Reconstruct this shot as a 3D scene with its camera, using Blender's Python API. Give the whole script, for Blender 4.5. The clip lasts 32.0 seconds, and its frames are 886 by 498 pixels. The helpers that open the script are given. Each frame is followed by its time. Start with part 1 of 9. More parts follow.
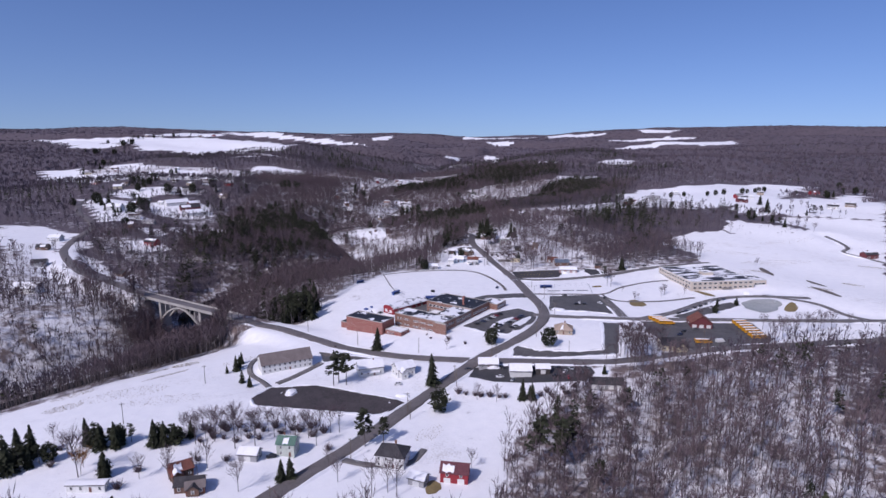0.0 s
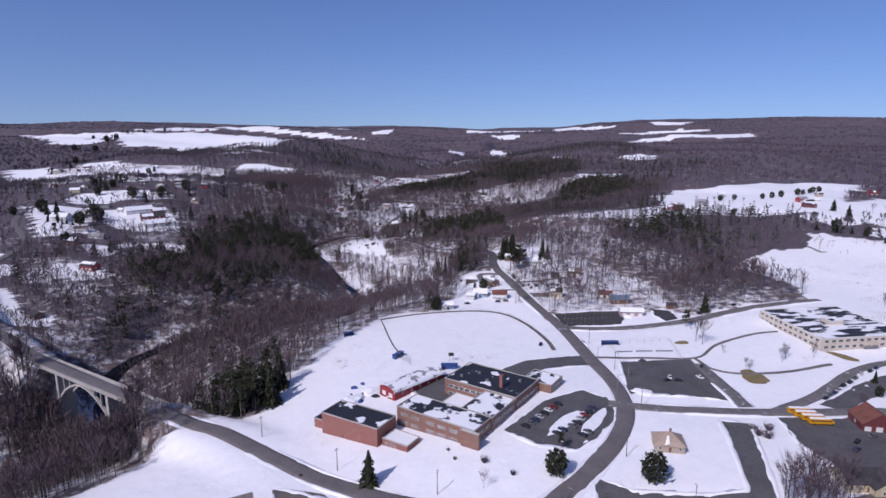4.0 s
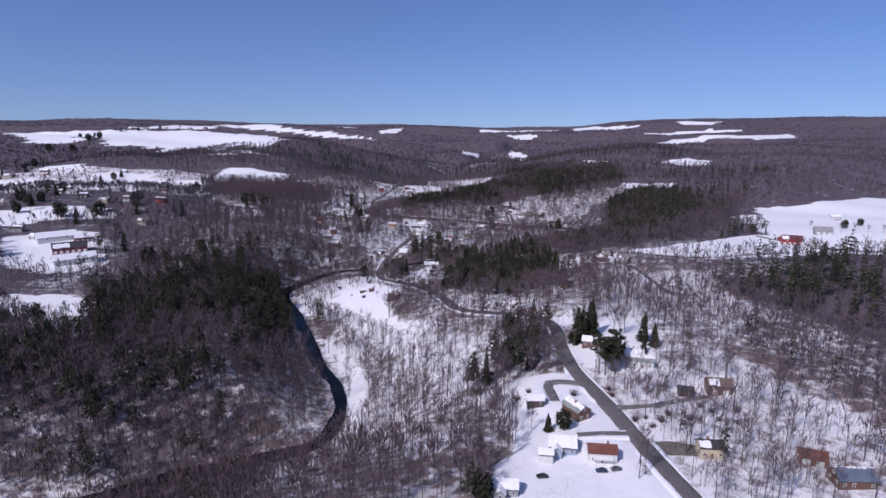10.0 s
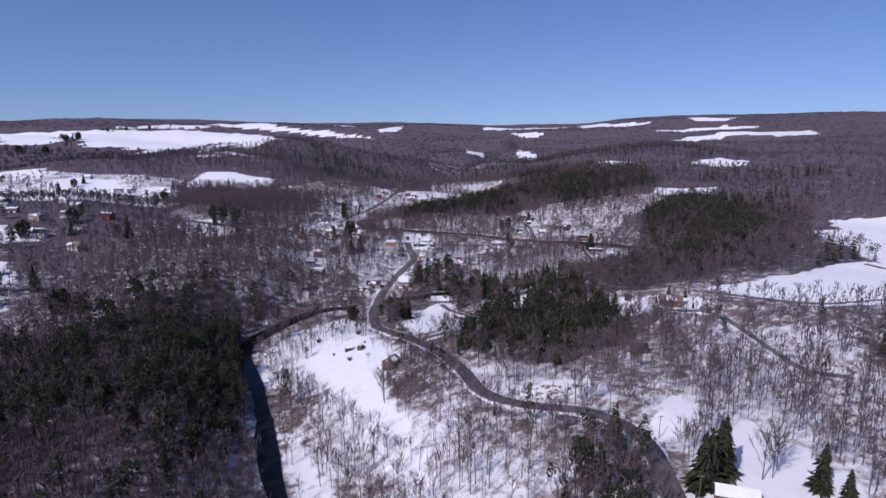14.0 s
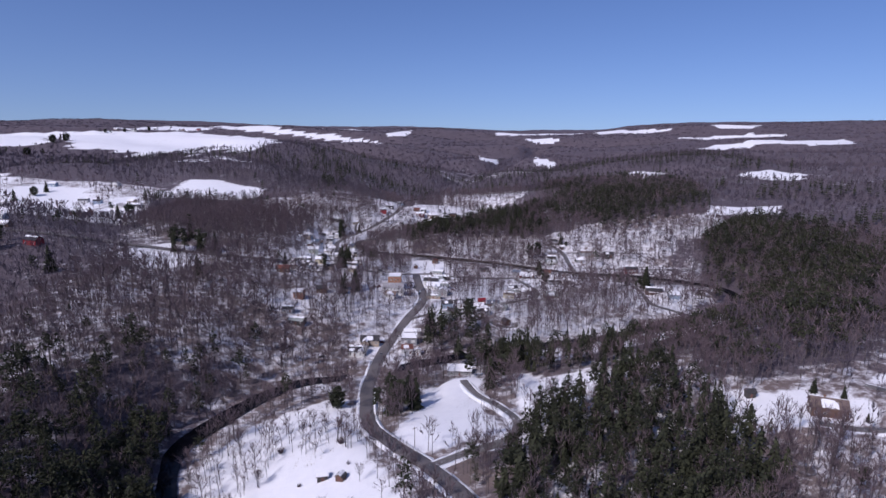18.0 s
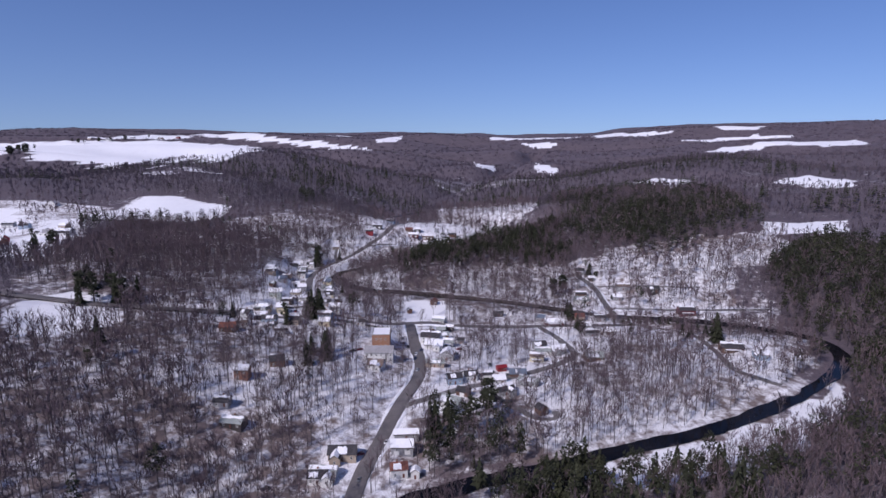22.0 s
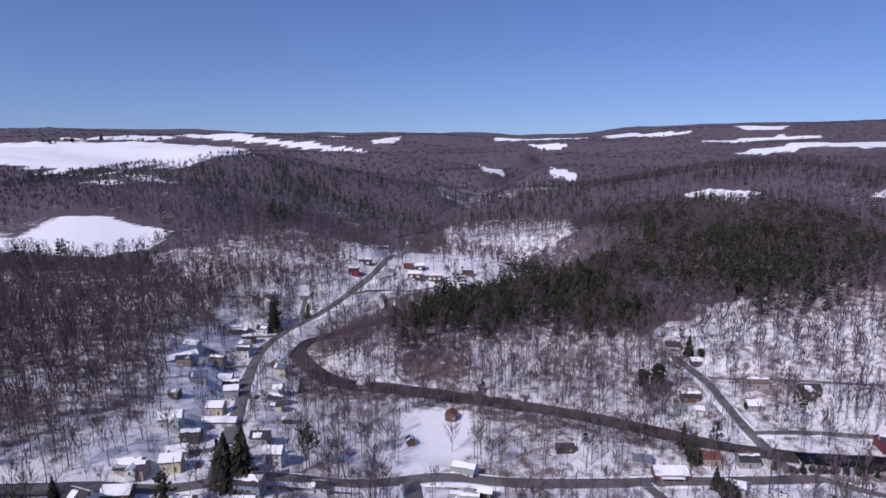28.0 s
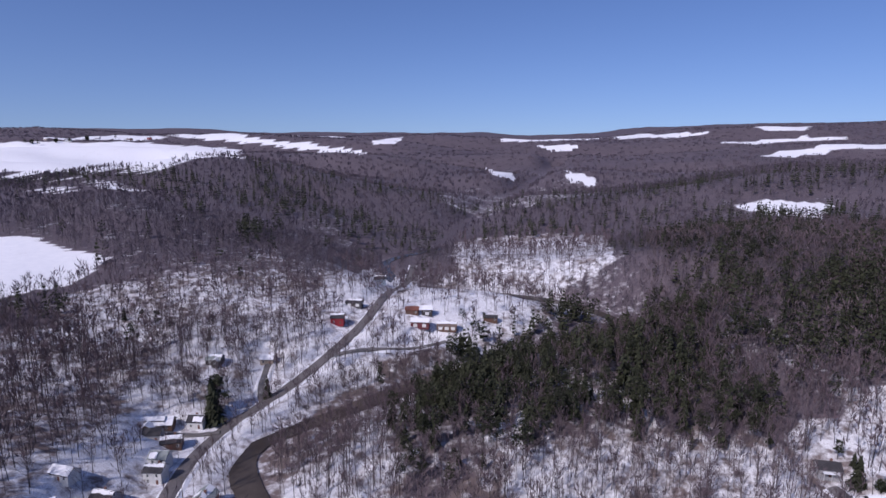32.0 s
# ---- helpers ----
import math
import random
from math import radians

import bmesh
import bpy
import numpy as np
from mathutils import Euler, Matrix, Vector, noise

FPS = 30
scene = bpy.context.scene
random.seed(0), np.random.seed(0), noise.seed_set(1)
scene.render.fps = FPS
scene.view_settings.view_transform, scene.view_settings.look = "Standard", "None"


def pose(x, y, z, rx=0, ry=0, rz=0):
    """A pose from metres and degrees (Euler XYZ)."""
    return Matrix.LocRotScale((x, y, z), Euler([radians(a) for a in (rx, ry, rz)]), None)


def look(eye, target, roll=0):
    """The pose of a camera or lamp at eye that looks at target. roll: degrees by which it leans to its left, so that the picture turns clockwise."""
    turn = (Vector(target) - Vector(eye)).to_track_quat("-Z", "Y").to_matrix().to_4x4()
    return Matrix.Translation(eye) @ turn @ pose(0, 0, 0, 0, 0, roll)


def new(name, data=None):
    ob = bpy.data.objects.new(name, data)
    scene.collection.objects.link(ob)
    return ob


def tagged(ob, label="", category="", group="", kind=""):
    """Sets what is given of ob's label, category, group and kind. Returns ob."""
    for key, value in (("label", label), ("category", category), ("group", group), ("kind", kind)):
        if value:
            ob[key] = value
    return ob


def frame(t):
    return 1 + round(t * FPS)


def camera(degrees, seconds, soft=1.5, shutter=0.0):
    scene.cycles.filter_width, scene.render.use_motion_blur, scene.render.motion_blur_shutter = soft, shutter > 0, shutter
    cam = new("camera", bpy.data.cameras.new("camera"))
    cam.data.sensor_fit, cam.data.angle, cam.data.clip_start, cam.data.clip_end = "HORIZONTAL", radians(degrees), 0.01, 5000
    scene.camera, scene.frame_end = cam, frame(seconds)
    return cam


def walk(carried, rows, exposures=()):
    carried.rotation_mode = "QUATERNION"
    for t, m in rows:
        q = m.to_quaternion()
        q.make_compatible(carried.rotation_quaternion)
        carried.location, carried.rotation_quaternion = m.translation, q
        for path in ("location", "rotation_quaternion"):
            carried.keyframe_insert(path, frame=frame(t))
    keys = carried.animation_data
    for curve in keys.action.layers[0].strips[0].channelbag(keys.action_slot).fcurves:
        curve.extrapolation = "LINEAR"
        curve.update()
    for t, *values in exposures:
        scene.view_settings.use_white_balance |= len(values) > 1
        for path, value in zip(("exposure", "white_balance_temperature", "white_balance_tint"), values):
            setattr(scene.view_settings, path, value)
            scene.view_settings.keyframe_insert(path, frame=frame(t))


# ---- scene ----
cam = camera(73.2, 32.0, soft=1.5)
METRES, EYE, TILT, LEAN, TURN = 1225.0, 153.125, 1.0, 4.5, 0.0
ROWS = [
    (0.0, 0.0, 0.0, 0.0, 1.03, -12.26, -4.74),
    (0.5, -0.0016, 0.0161, -0.0005, 1.11, -12.31, -4.77),
    (1.0, -0.0031, 0.0322, -0.001, 1.21, -12.41, -4.81),
    (1.5, -0.0046, 0.0483, -0.0016, 1.26, -12.48, -4.8),
    (2.0, -0.0062, 0.0641, -0.002, 1.28, -12.55, -4.75),
    (2.5, -0.0079, 0.0801, -0.0024, 1.19, -12.59, -4.62),
    (3.0, -0.0094, 0.096, -0.0029, 1.1, -12.71, -4.55),
    (3.5, -0.0108, 0.1119, -0.0032, 1.06, -12.81, -4.48),
    (5.5, -0.0164, 0.1749, -0.0044, 1.33, -13.12, -4.6),
    (6.0, -0.0179, 0.191, -0.005, 1.41, -13.22, -4.61),
    (6.5, -0.0193, 0.2069, -0.0052, 1.41, -13.28, -4.55),
    (7.0, -0.0208, 0.2226, -0.0057, 1.49, -13.13, -4.53),
    (7.5, -0.0224, 0.2386, -0.0063, 1.49, -12.97, -4.48),
    (8.0, -0.0238, 0.2545, -0.0068, 1.49, -13.01, -4.43),
    (8.5, -0.0251, 0.2705, -0.0072, 1.58, -13.18, -4.5),
    (9.0, -0.0266, 0.2864, -0.0077, 1.74, -13.23, -4.64),
    (9.5, -0.028, 0.3023, -0.0082, 1.93, -13.12, -4.74),
    (10.0, -0.0296, 0.3183, -0.0088, 1.98, -13.07, -4.69),
    (10.5, -0.0312, 0.3343, -0.0093, 2.04, -13.18, -4.65),
    (11.0, -0.0326, 0.3499, -0.0098, 2.03, -13.25, -4.6),
    (11.5, -0.0341, 0.3656, -0.0104, 2.07, -13.28, -4.58),
    (12.0, -0.0354, 0.3815, -0.0108, 2.2, -13.41, -4.62),
    (12.5, -0.037, 0.3973, -0.0115, 2.22, -13.59, -4.73),
    (13.0, -0.0385, 0.4129, -0.0124, 2.06, -13.55, -4.54),
    (13.5, -0.04, 0.4284, -0.0127, 2.0, -13.39, -4.4),
    (14.0, -0.0414, 0.4439, -0.0133, 2.0, -13.25, -4.36),
    (14.5, -0.0428, 0.4595, -0.0138, 2.07, -13.23, -4.4),
    (16.5, -0.049, 0.5211, -0.0159, 2.57, -13.17, -4.71),
    (17.0, -0.0507, 0.5367, -0.0165, 2.59, -12.97, -4.66),
    (17.5, -0.052, 0.5524, -0.0172, 2.82, -12.95, -4.89),
    (18.0, -0.0537, 0.5679, -0.0177, 2.87, -12.89, -4.95),
    (18.5, -0.0551, 0.5834, -0.0186, 2.84, -12.62, -4.91),
    (19.0, -0.0567, 0.599, -0.0191, 2.78, -12.42, -4.81),
    (19.5, -0.0582, 0.6147, -0.0198, 2.78, -12.41, -4.82),
    (20.0, -0.0596, 0.6302, -0.0204, 2.69, -12.45, -4.67),
    (20.5, -0.0613, 0.6456, -0.0207, 2.3, -12.45, -4.45),
    (21.0, -0.0625, 0.6611, -0.0213, 2.22, -12.42, -4.39),
    (21.5, -0.0641, 0.6765, -0.0216, 2.06, -12.39, -4.32),
    (22.0, -0.0654, 0.6919, -0.0222, 1.98, -12.33, -4.28),
    (22.5, -0.0667, 0.7071, -0.0226, 1.94, -12.26, -4.25),
    (23.0, -0.068, 0.7224, -0.0232, 1.92, -12.21, -4.27),
    (23.5, -0.0696, 0.7378, -0.0236, 1.94, -12.2, -4.36),
    (24.0, -0.071, 0.7531, -0.024, 1.95, -12.23, -4.35),
    (24.5, -0.0723, 0.7683, -0.0245, 1.93, -12.32, -4.26),
    (25.0, -0.0737, 0.7836, -0.0251, 1.89, -12.35, -4.25),
    (25.5, -0.0752, 0.7988, -0.0256, 1.85, -12.28, -4.26),
    (27.5, -0.081, 0.8587, -0.0268, 1.79, -12.32, -4.25),
    (28.0, -0.0823, 0.8739, -0.0272, 1.84, -12.3, -4.26),
    (28.5, -0.084, 0.8892, -0.0276, 1.87, -12.3, -4.34),
    (29.0, -0.0854, 0.9044, -0.0281, 1.87, -12.34, -4.32),
    (29.5, -0.0869, 0.9197, -0.0287, 1.85, -12.44, -4.3),
    (30.0, -0.0882, 0.9348, -0.0289, 1.93, -12.57, -4.33),
    (30.5, -0.0896, 0.9498, -0.0293, 1.96, -12.4, -4.36),
    (31.0, -0.091, 0.9649, -0.0298, 1.96, -12.34, -4.34),
    (31.5, -0.0924, 0.98, -0.03, 2.0, -12.37, -4.35),
    (32.0, -0.0938, 0.995, -0.0309, 2.02, -12.27, -4.37),
]
walk(cam, [(t, pose(0, 0, EYE, TILT, LEAN, TURN) @ pose(METRES * x, METRES * y, METRES * z, 90 + pitch, roll, yaw)) for t, x, y, z, yaw, pitch, roll in ROWS], exposures=((0.0, -0.41, 6070, 23), (32.0, -0.41, 6070, 23)))

# ---- sky and sun ----
SUN_UP, SUN_FROM = 43.0, 230.0  # height of the sun and the way it stands, counted from x towards y
world = bpy.data.worlds.new("sky")
scene.world = world
world.use_nodes = True
wn = world.node_tree
sky = wn.nodes.new("ShaderNodeTexSky")
sky.sky_type, sky.sun_disc = "NISHITA", False
sky.sun_elevation, sky.sun_rotation = radians(SUN_UP), radians(90 - SUN_FROM)
sky.altitude, sky.air_density, sky.dust_density, sky.ozone_density = 1200.0, 0.9, 3.4, 3.2
back = wn.nodes["Background"]
back.inputs[1].default_value = 0.150
at = wn.nodes.new("ShaderNodeTexCoord")
lift = wn.nodes.new("ShaderNodeVectorMath")
lift.operation, lift.inputs[1].default_value = "ADD", (0.0, 0.0, 0.085)
wn.links.new(at.outputs["Generated"], lift.inputs[0])
unit = wn.nodes.new("ShaderNodeVectorMath")
unit.operation = "NORMALIZE"
wn.links.new(lift.outputs[0], unit.inputs[0])
wn.links.new(unit.outputs[0], sky.inputs[0])
tone = wn.nodes.new("ShaderNodeHueSaturation")
tone.inputs["Hue"].default_value, tone.inputs["Saturation"].default_value = 0.508, 1.13
wn.links.new(sky.outputs[0], tone.inputs["Color"])
wn.links.new(tone.outputs[0], back.inputs[0])
lamp = bpy.data.lights.new("sun", "SUN")
lamp.energy, lamp.angle, lamp.color = 3.75, radians(0.53), (1.0, 0.955, 0.90)
sun = new("sun", lamp)
up = Vector((math.cos(radians(SUN_UP)) * math.cos(radians(SUN_FROM)), math.cos(radians(SUN_UP)) * math.sin(radians(SUN_FROM)), math.sin(radians(SUN_UP))))
sun.matrix_world = look(up * 900, (0, 0, 0))


# ---- materials ----
def nodes_of(name):
    m = bpy.data.materials.new(name)
    m.use_nodes = True
    return m, m.node_tree.nodes, m.node_tree.links, m.node_tree.nodes["Principled BSDF"]


def noise_at(n, k, scale, detail=4.0, rough=0.6, vec=None):
    t = n.new("ShaderNodeTexNoise")
    t.inputs["Scale"].default_value, t.inputs["Detail"].default_value, t.inputs["Roughness"].default_value = scale, detail, rough
    if vec:
        k.new(vec, t.inputs["Vector"])
    return t.outputs["Fac"]


def ramp(n, k, fac, lo, hi, a=(0, 0, 0, 1), b=(1, 1, 1, 1)):
    r = n.new("ShaderNodeValToRGB")
    r.color_ramp.elements[0].position, r.color_ramp.elements[1].position = lo, hi
    r.color_ramp.elements[0].color, r.color_ramp.elements[1].color = a, b
    k.new(fac, r.inputs[0])
    return r.outputs[0]


def mix(n, k, fac, a, b):
    x = n.new("ShaderNodeMix")
    x.data_type = "RGBA"
    for sock, v in ((x.inputs[0], fac), (x.inputs[6], a), (x.inputs[7], b)):
        if hasattr(v, "links"):
            k.new(v, sock)
        elif isinstance(v, tuple):
            sock.default_value = (*v[:3], 1)
        else:
            sock.default_value = v
    return x.outputs[2]


def math_of(n, k, op, a, b):
    x = n.new("ShaderNodeMath")
    x.operation = op
    for sock, v in zip(x.inputs, (a, b)):
        if hasattr(v, "links"):
            k.new(v, sock)
        else:
            sock.default_value = v
    return x.outputs[0]


def bump_of(n, k, b, fac, dist, strength=0.6):
    u = n.new("ShaderNodeBump")
    u.inputs["Distance"].default_value, u.inputs["Strength"].default_value = dist, strength
    k.new(fac, u.inputs["Height"])
    k.new(u.outputs[0], b.inputs["Normal"])


def stuff_mat(name, c1, c2, fine=2.0, coarse=0.25, rough=0.85, bump=0.0, metal=0.0, vary=0.0, island=False, spec=0.3):
    """Two tones mixed by grain at two scales; vary shifts the tone from piece to piece."""
    m, n, k, b = nodes_of(name)
    vec = n.new("ShaderNodeTexCoord").outputs["Object"]
    f1, f2 = noise_at(n, k, fine, 5, vec=vec), noise_at(n, k, coarse, 3, vec=vec)
    f = math_of(n, k, "MULTIPLY", math_of(n, k, "ADD", f1, f2), 0.5)
    col = mix(n, k, ramp(n, k, f, 0.38, 0.62), c1, c2)
    if vary:
        r = n.new("ShaderNodeNewGeometry").outputs["Random Per Island"] if island else n.new("ShaderNodeObjectInfo").outputs["Random"]
        h = n.new("ShaderNodeHueSaturation")
        k.new(col, h.inputs["Color"])
        k.new(math_of(n, k, "ADD", math_of(n, k, "MULTIPLY", r, 2 * vary), 1 - vary), h.inputs["Value"])
        col = h.outputs[0]
    k.new(col, b.inputs["Base Color"])
    b.inputs["Roughness"].default_value, b.inputs["Metallic"].default_value = rough, metal
    b.inputs["Specular IOR Level"].default_value = spec
    if bump:
        bump_of(n, k, b, f1, bump)
    return m


# the brush brown is cooled so that far ground carries some bluish haze
SNOW, LITTER, HAZED_BRUSH, MEADOW = (0.87, 0.865, 0.875), (0.125, 0.095, 0.092), (0.064, 0.053, 0.066), (0.30, 0.25, 0.15)


def ground_material():
    """Snow that thins to leaf litter under the woods; the mesh carries how wooded each spot is."""
    m, n, k, b = nodes_of("snowy_ground")
    vec = n.new("ShaderNodeTexCoord").outputs["Object"]
    a = n.new("ShaderNodeAttribute")
    a.attribute_name = "wooded"
    cov = a.outputs["Fac"]
    d = n.new("ShaderNodeAttribute")
    d.attribute_name = "thicket"
    n1, n2, n3 = noise_at(n, k, 0.02, 6, 0.65, vec), noise_at(n, k, 0.16, 6, 0.7, vec), noise_at(n, k, 1.1, 4, 0.6, vec)
    n5 = noise_at(n, k, 0.30, 5, 0.7, vec)
    patchy = math_of(n, k, "ADD", math_of(n, k, "MULTIPLY", n1, 0.45), math_of(n, k, "MULTIPLY", n2, 0.55))
    bare = math_of(n, k, "ADD", patchy, math_of(n, k, "MULTIPLY", cov, 0.17))
    litter = ramp(n, k, bare, 0.56, 0.70)
    lumpy = mix(n, k, ramp(n, k, n2, 0.3, 0.75), SNOW, (0.79, 0.79, 0.815))
    col = mix(n, k, litter, lumpy, mix(n, k, n3, LITTER, (0.21, 0.165, 0.150)))
    weeds = ramp(n, k, math_of(n, k, "ADD", math_of(n, k, "MULTIPLY", n1, 0.5), math_of(n, k, "MULTIPLY", n3, 0.5)), 0.57, 0.655)
    col = mix(n, k, math_of(n, k, "MULTIPLY", weeds, 0.30), col, MEADOW)
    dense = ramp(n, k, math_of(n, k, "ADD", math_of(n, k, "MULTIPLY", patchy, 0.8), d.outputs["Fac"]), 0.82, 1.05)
    # thick brush in two browns, both cooled for the haze over far ground
    col = mix(n, k, dense, col, mix(n, k, ramp(n, k, math_of(n, k, "ADD", math_of(n, k, "MULTIPLY", n5, 0.6), math_of(n, k, "MULTIPLY", n1, 0.4)), 0.36, 0.66), HAZED_BRUSH, (0.138, 0.112, 0.126)))
    # mauve speckle: saplings not modelled, plus branch shadows painted onto the wooded snow
    n4 = noise_at(n, k, 2.3, 6, 0.75, vec)
    stems = math_of(n, k, "MULTIPLY", ramp(n, k, n4, 0.50, 0.60), ramp(n, k, cov, 0.1, 0.45))
    col = mix(n, k, math_of(n, k, "MULTIPLY", stems, 0.62), col, (0.20, 0.155, 0.16))
    k.new(col, b.inputs["Base Color"])
    b.inputs["Roughness"].default_value = 0.75
    b.inputs["Specular IOR Level"].default_value = 0.2
    bump_of(n, k, b, math_of(n, k, "ADD", n2, math_of(n, k, "MULTIPLY", n3, 0.25)), 0.6, 0.5)
    return m


def asphalt_material(name, c1, c2, snow=0.0):
    """Worn grey asphalt with salt-dried streaks and remains of packed snow."""
    m, n, k, b = nodes_of(name)
    vec = n.new("ShaderNodeTexCoord").outputs["Object"]
    f1, f2, f3 = noise_at(n, k, 0.12, 5, 0.7, vec), noise_at(n, k, 0.9, 5, 0.7, vec), noise_at(n, k, 0.3, 4, 0.6, vec)
    col = mix(n, k, ramp(n, k, math_of(n, k, "MULTIPLY", math_of(n, k, "ADD", f1, f2), 0.5), 0.36, 0.64), c1, c2)
    if snow:
        col = mix(n, k, ramp(n, k, math_of(n, k, "MULTIPLY", math_of(n, k, "ADD", f3, f2), 0.5), 0.74 - snow, 0.80 - snow), col, (0.7, 0.71, 0.74))
    k.new(col, b.inputs["Base Color"])
    b.inputs["Roughness"].default_value = 0.8
    bump_of(n, k, b, f2, 0.02, 0.4)
    return m


def water_material(name, deep, bed):
    """Cold dark river, ruffled, with a little of its brown bed showing."""
    m, n, k, b = nodes_of(name)
    vec = n.new("ShaderNodeTexCoord").outputs["Object"]
    f1, f2 = noise_at(n, k, 0.05, 4, 0.6, vec), noise_at(n, k, 0.8, 5, 0.65, vec)
    k.new(mix(n, k, ramp(n, k, f1, 0.35, 0.65), deep, bed), b.inputs["Base Color"])
    b.inputs["Roughness"].default_value, b.inputs["IOR"].default_value = 0.06, 1.33
    bump_of(n, k, b, f2, 0.05, 0.12)
    b.inputs["Specular IOR Level"].default_value = 0.2
    return m


GROUND = ground_material()
ASPHALT = asphalt_material("road_asphalt", (0.105, 0.093, 0.092), (0.17, 0.152, 0.15), 0.09)
LANE = asphalt_material("lane_asphalt", (0.10, 0.092, 0.09), (0.19, 0.175, 0.17), 0.16)
TAR = asphalt_material("fresh_asphalt", (0.030, 0.030, 0.034), (0.065, 0.062, 0.066), 0.06)
LOT = asphalt_material("lot_asphalt", (0.060, 0.057, 0.060), (0.125, 0.119, 0.12), 0.08)
GRIT = asphalt_material("gravel_lot", (0.034, 0.028, 0.030), (0.085, 0.070, 0.070), 0.09)
WATER = water_material("river_water", (0.004, 0.005, 0.008), (0.012, 0.012, 0.016))
SHALLOWS = water_material("shallow_water", (0.05, 0.04, 0.035), (0.10, 0.082, 0.07))
SNOWY = stuff_mat("packed_snow", (0.86, 0.86, 0.88), (0.76, 0.765, 0.79), 1.2, 0.2, 0.7, 0.12)
BARK = stuff_mat("bare_bark", (0.080, 0.066, 0.068), (0.150, 0.126, 0.126), 3.0, 0.02, 0.9, vary=0.45, island=True)
TWIG = stuff_mat("winter_twigs", (0.088, 0.063, 0.073), (0.155, 0.115, 0.124), 0.4, 0.012, 0.95, vary=0.35, island=True)
# the same twigs for woods farther off, tinted darker and bluer to paint in haze
HAZY_TWIG = stuff_mat("hazy_twigs", (0.066, 0.054, 0.072), (0.120, 0.096, 0.112), 0.05, 0.004, 0.95, vary=0.10, island=True)
NEEDLE = stuff_mat("conifer_needles", (0.020, 0.024, 0.014), (0.043, 0.046, 0.024), 0.5, 0.02, 0.9, vary=0.4, island=True)


# ---- mesh tools ----
def fast_mesh(name, verts, faces, mats, idx=None):
    """A mesh of triangles or quads, all of one kind, from arrays."""
    verts, faces = np.asarray(verts, np.float32), np.asarray(faces, np.int32)
    me = bpy.data.meshes.new(name)
    c = faces.shape[1]
    me.vertices.add(len(verts)), me.loops.add(faces.size), me.polygons.add(len(faces))
    me.vertices.foreach_set("co", verts.ravel())
    me.loops.foreach_set("vertex_index", faces.ravel())
    me.polygons.foreach_set("loop_start", np.arange(0, faces.size, c, dtype=np.int32))
    for mt in mats:
        me.materials.append(mt)
    if idx is not None:
        me.polygons.foreach_set("material_index", np.asarray(idx, np.int32))
    me.update(calc_edges=True)
    return me


def part(name, bm, material, parent=None, label=""):
    """Links a bmesh as one mesh object under a thing or under a part."""
    me = bpy.data.meshes.new(name)
    bm.to_mesh(me)
    bm.free()
    me.materials.append(material)
    ob = new(name, me)
    if parent:
        ob.parent = parent
    return tagged(ob, label)


def rng(seed):
    return np.random.default_rng(seed)


# ---- the lie of the land ----
RIVER = [(-323, 323, -25), (-257, 407, -24), (-218, 459, -23), (-236, 505, -22), (-258, 555, -21), (-240, 606, -20), (-196, 640, -20), (-150, 662, -19), (-116, 684, -19), (-110, 715, -18), (-119, 754, -18), (-140, 794, -18), (-161, 843, -18), (-181, 893, -17), (-207, 945, -17), (-214, 985, -17), (-184, 1047, -15), (-139, 1067, -15), (-70, 1101, -13), (-13, 1121, -12), (69, 1158, -11), (131, 1199, -10), (176, 1240, -10), (192, 1270, -10), (186, 1298, -10), (150, 1318, -9), (105, 1334, -9), (62, 1341, -9), (36, 1349, -9), (14, 1357, -9), (-42, 1382, -8), (-107, 1401, -7), (-140, 1408, -6), (-181, 1418, -6), (-209, 1451, -6), (-216, 1486, -6), (-164, 1540, -6), (-71, 1616, -5), (20, 1677, -5)]
RIVER2 = [(20, 1677, -5), (-20, 1730, -4), (-74, 1760, -4), (-160, 1787, -4), (-193, 1828, -4), (-202, 1907, -3), (-145, 1979, -3), (-59, 2450, -2), (59, 2870, 0), (251, 3597, 14)]
HILLS = [(-98, 1225, -16), (-686, 2205, 22), (686, 1813, 23), (490, 2205, 27), (-490, 1225, 10), (-882, 1813, 39), (490, 1029, 17), (294, 1813, 18), (882, 1813, 24), (686, 1617, 25), (-490, 1813, 24), (-98, 2009, -25), (-686, 1225, 26), (-294, 637, -14), (-490, 2401, 22), (686, 833, 19), (294, 2205, 24), (-98, 1421, -16), (-98, 1029, -23), (294, 833, 11), (98, 1617, 35), (98, 1421, -24), (490, 1421, 24), (-686, 833, 14), (-98, 245, -8), (-686, 2401, 25), (-490, 2009, 19), (882, 2009, 24), (-294, 1225, 13), (490, 2009, 24), (98, 1029, 12), (490, 2401, 21)]


def near_line(x, y, line):
    """Distance to a polyline and its level at the nearest point."""
    best, level = np.full(np.shape(x), 1e9), np.zeros(np.shape(x))
    for a, b in zip(line[:-1], line[1:]):
        dx, dy = b[0] - a[0], b[1] - a[1]
        u = np.clip(((x - a[0]) * dx + (y - a[1]) * dy) / (dx * dx + dy * dy), 0, 1)
        r = np.hypot(x - a[0] - u * dx, y - a[1] - u * dy)
        m = r < best
        best, level = np.where(m, r, best), np.where(m, a[2] + u * (b[2] - a[2]), level)
    return best, level


def step(a, b, v):
    u = np.clip((v - a) / (b - a), 0, 1)
    return u * u * (3 - 2 * u)


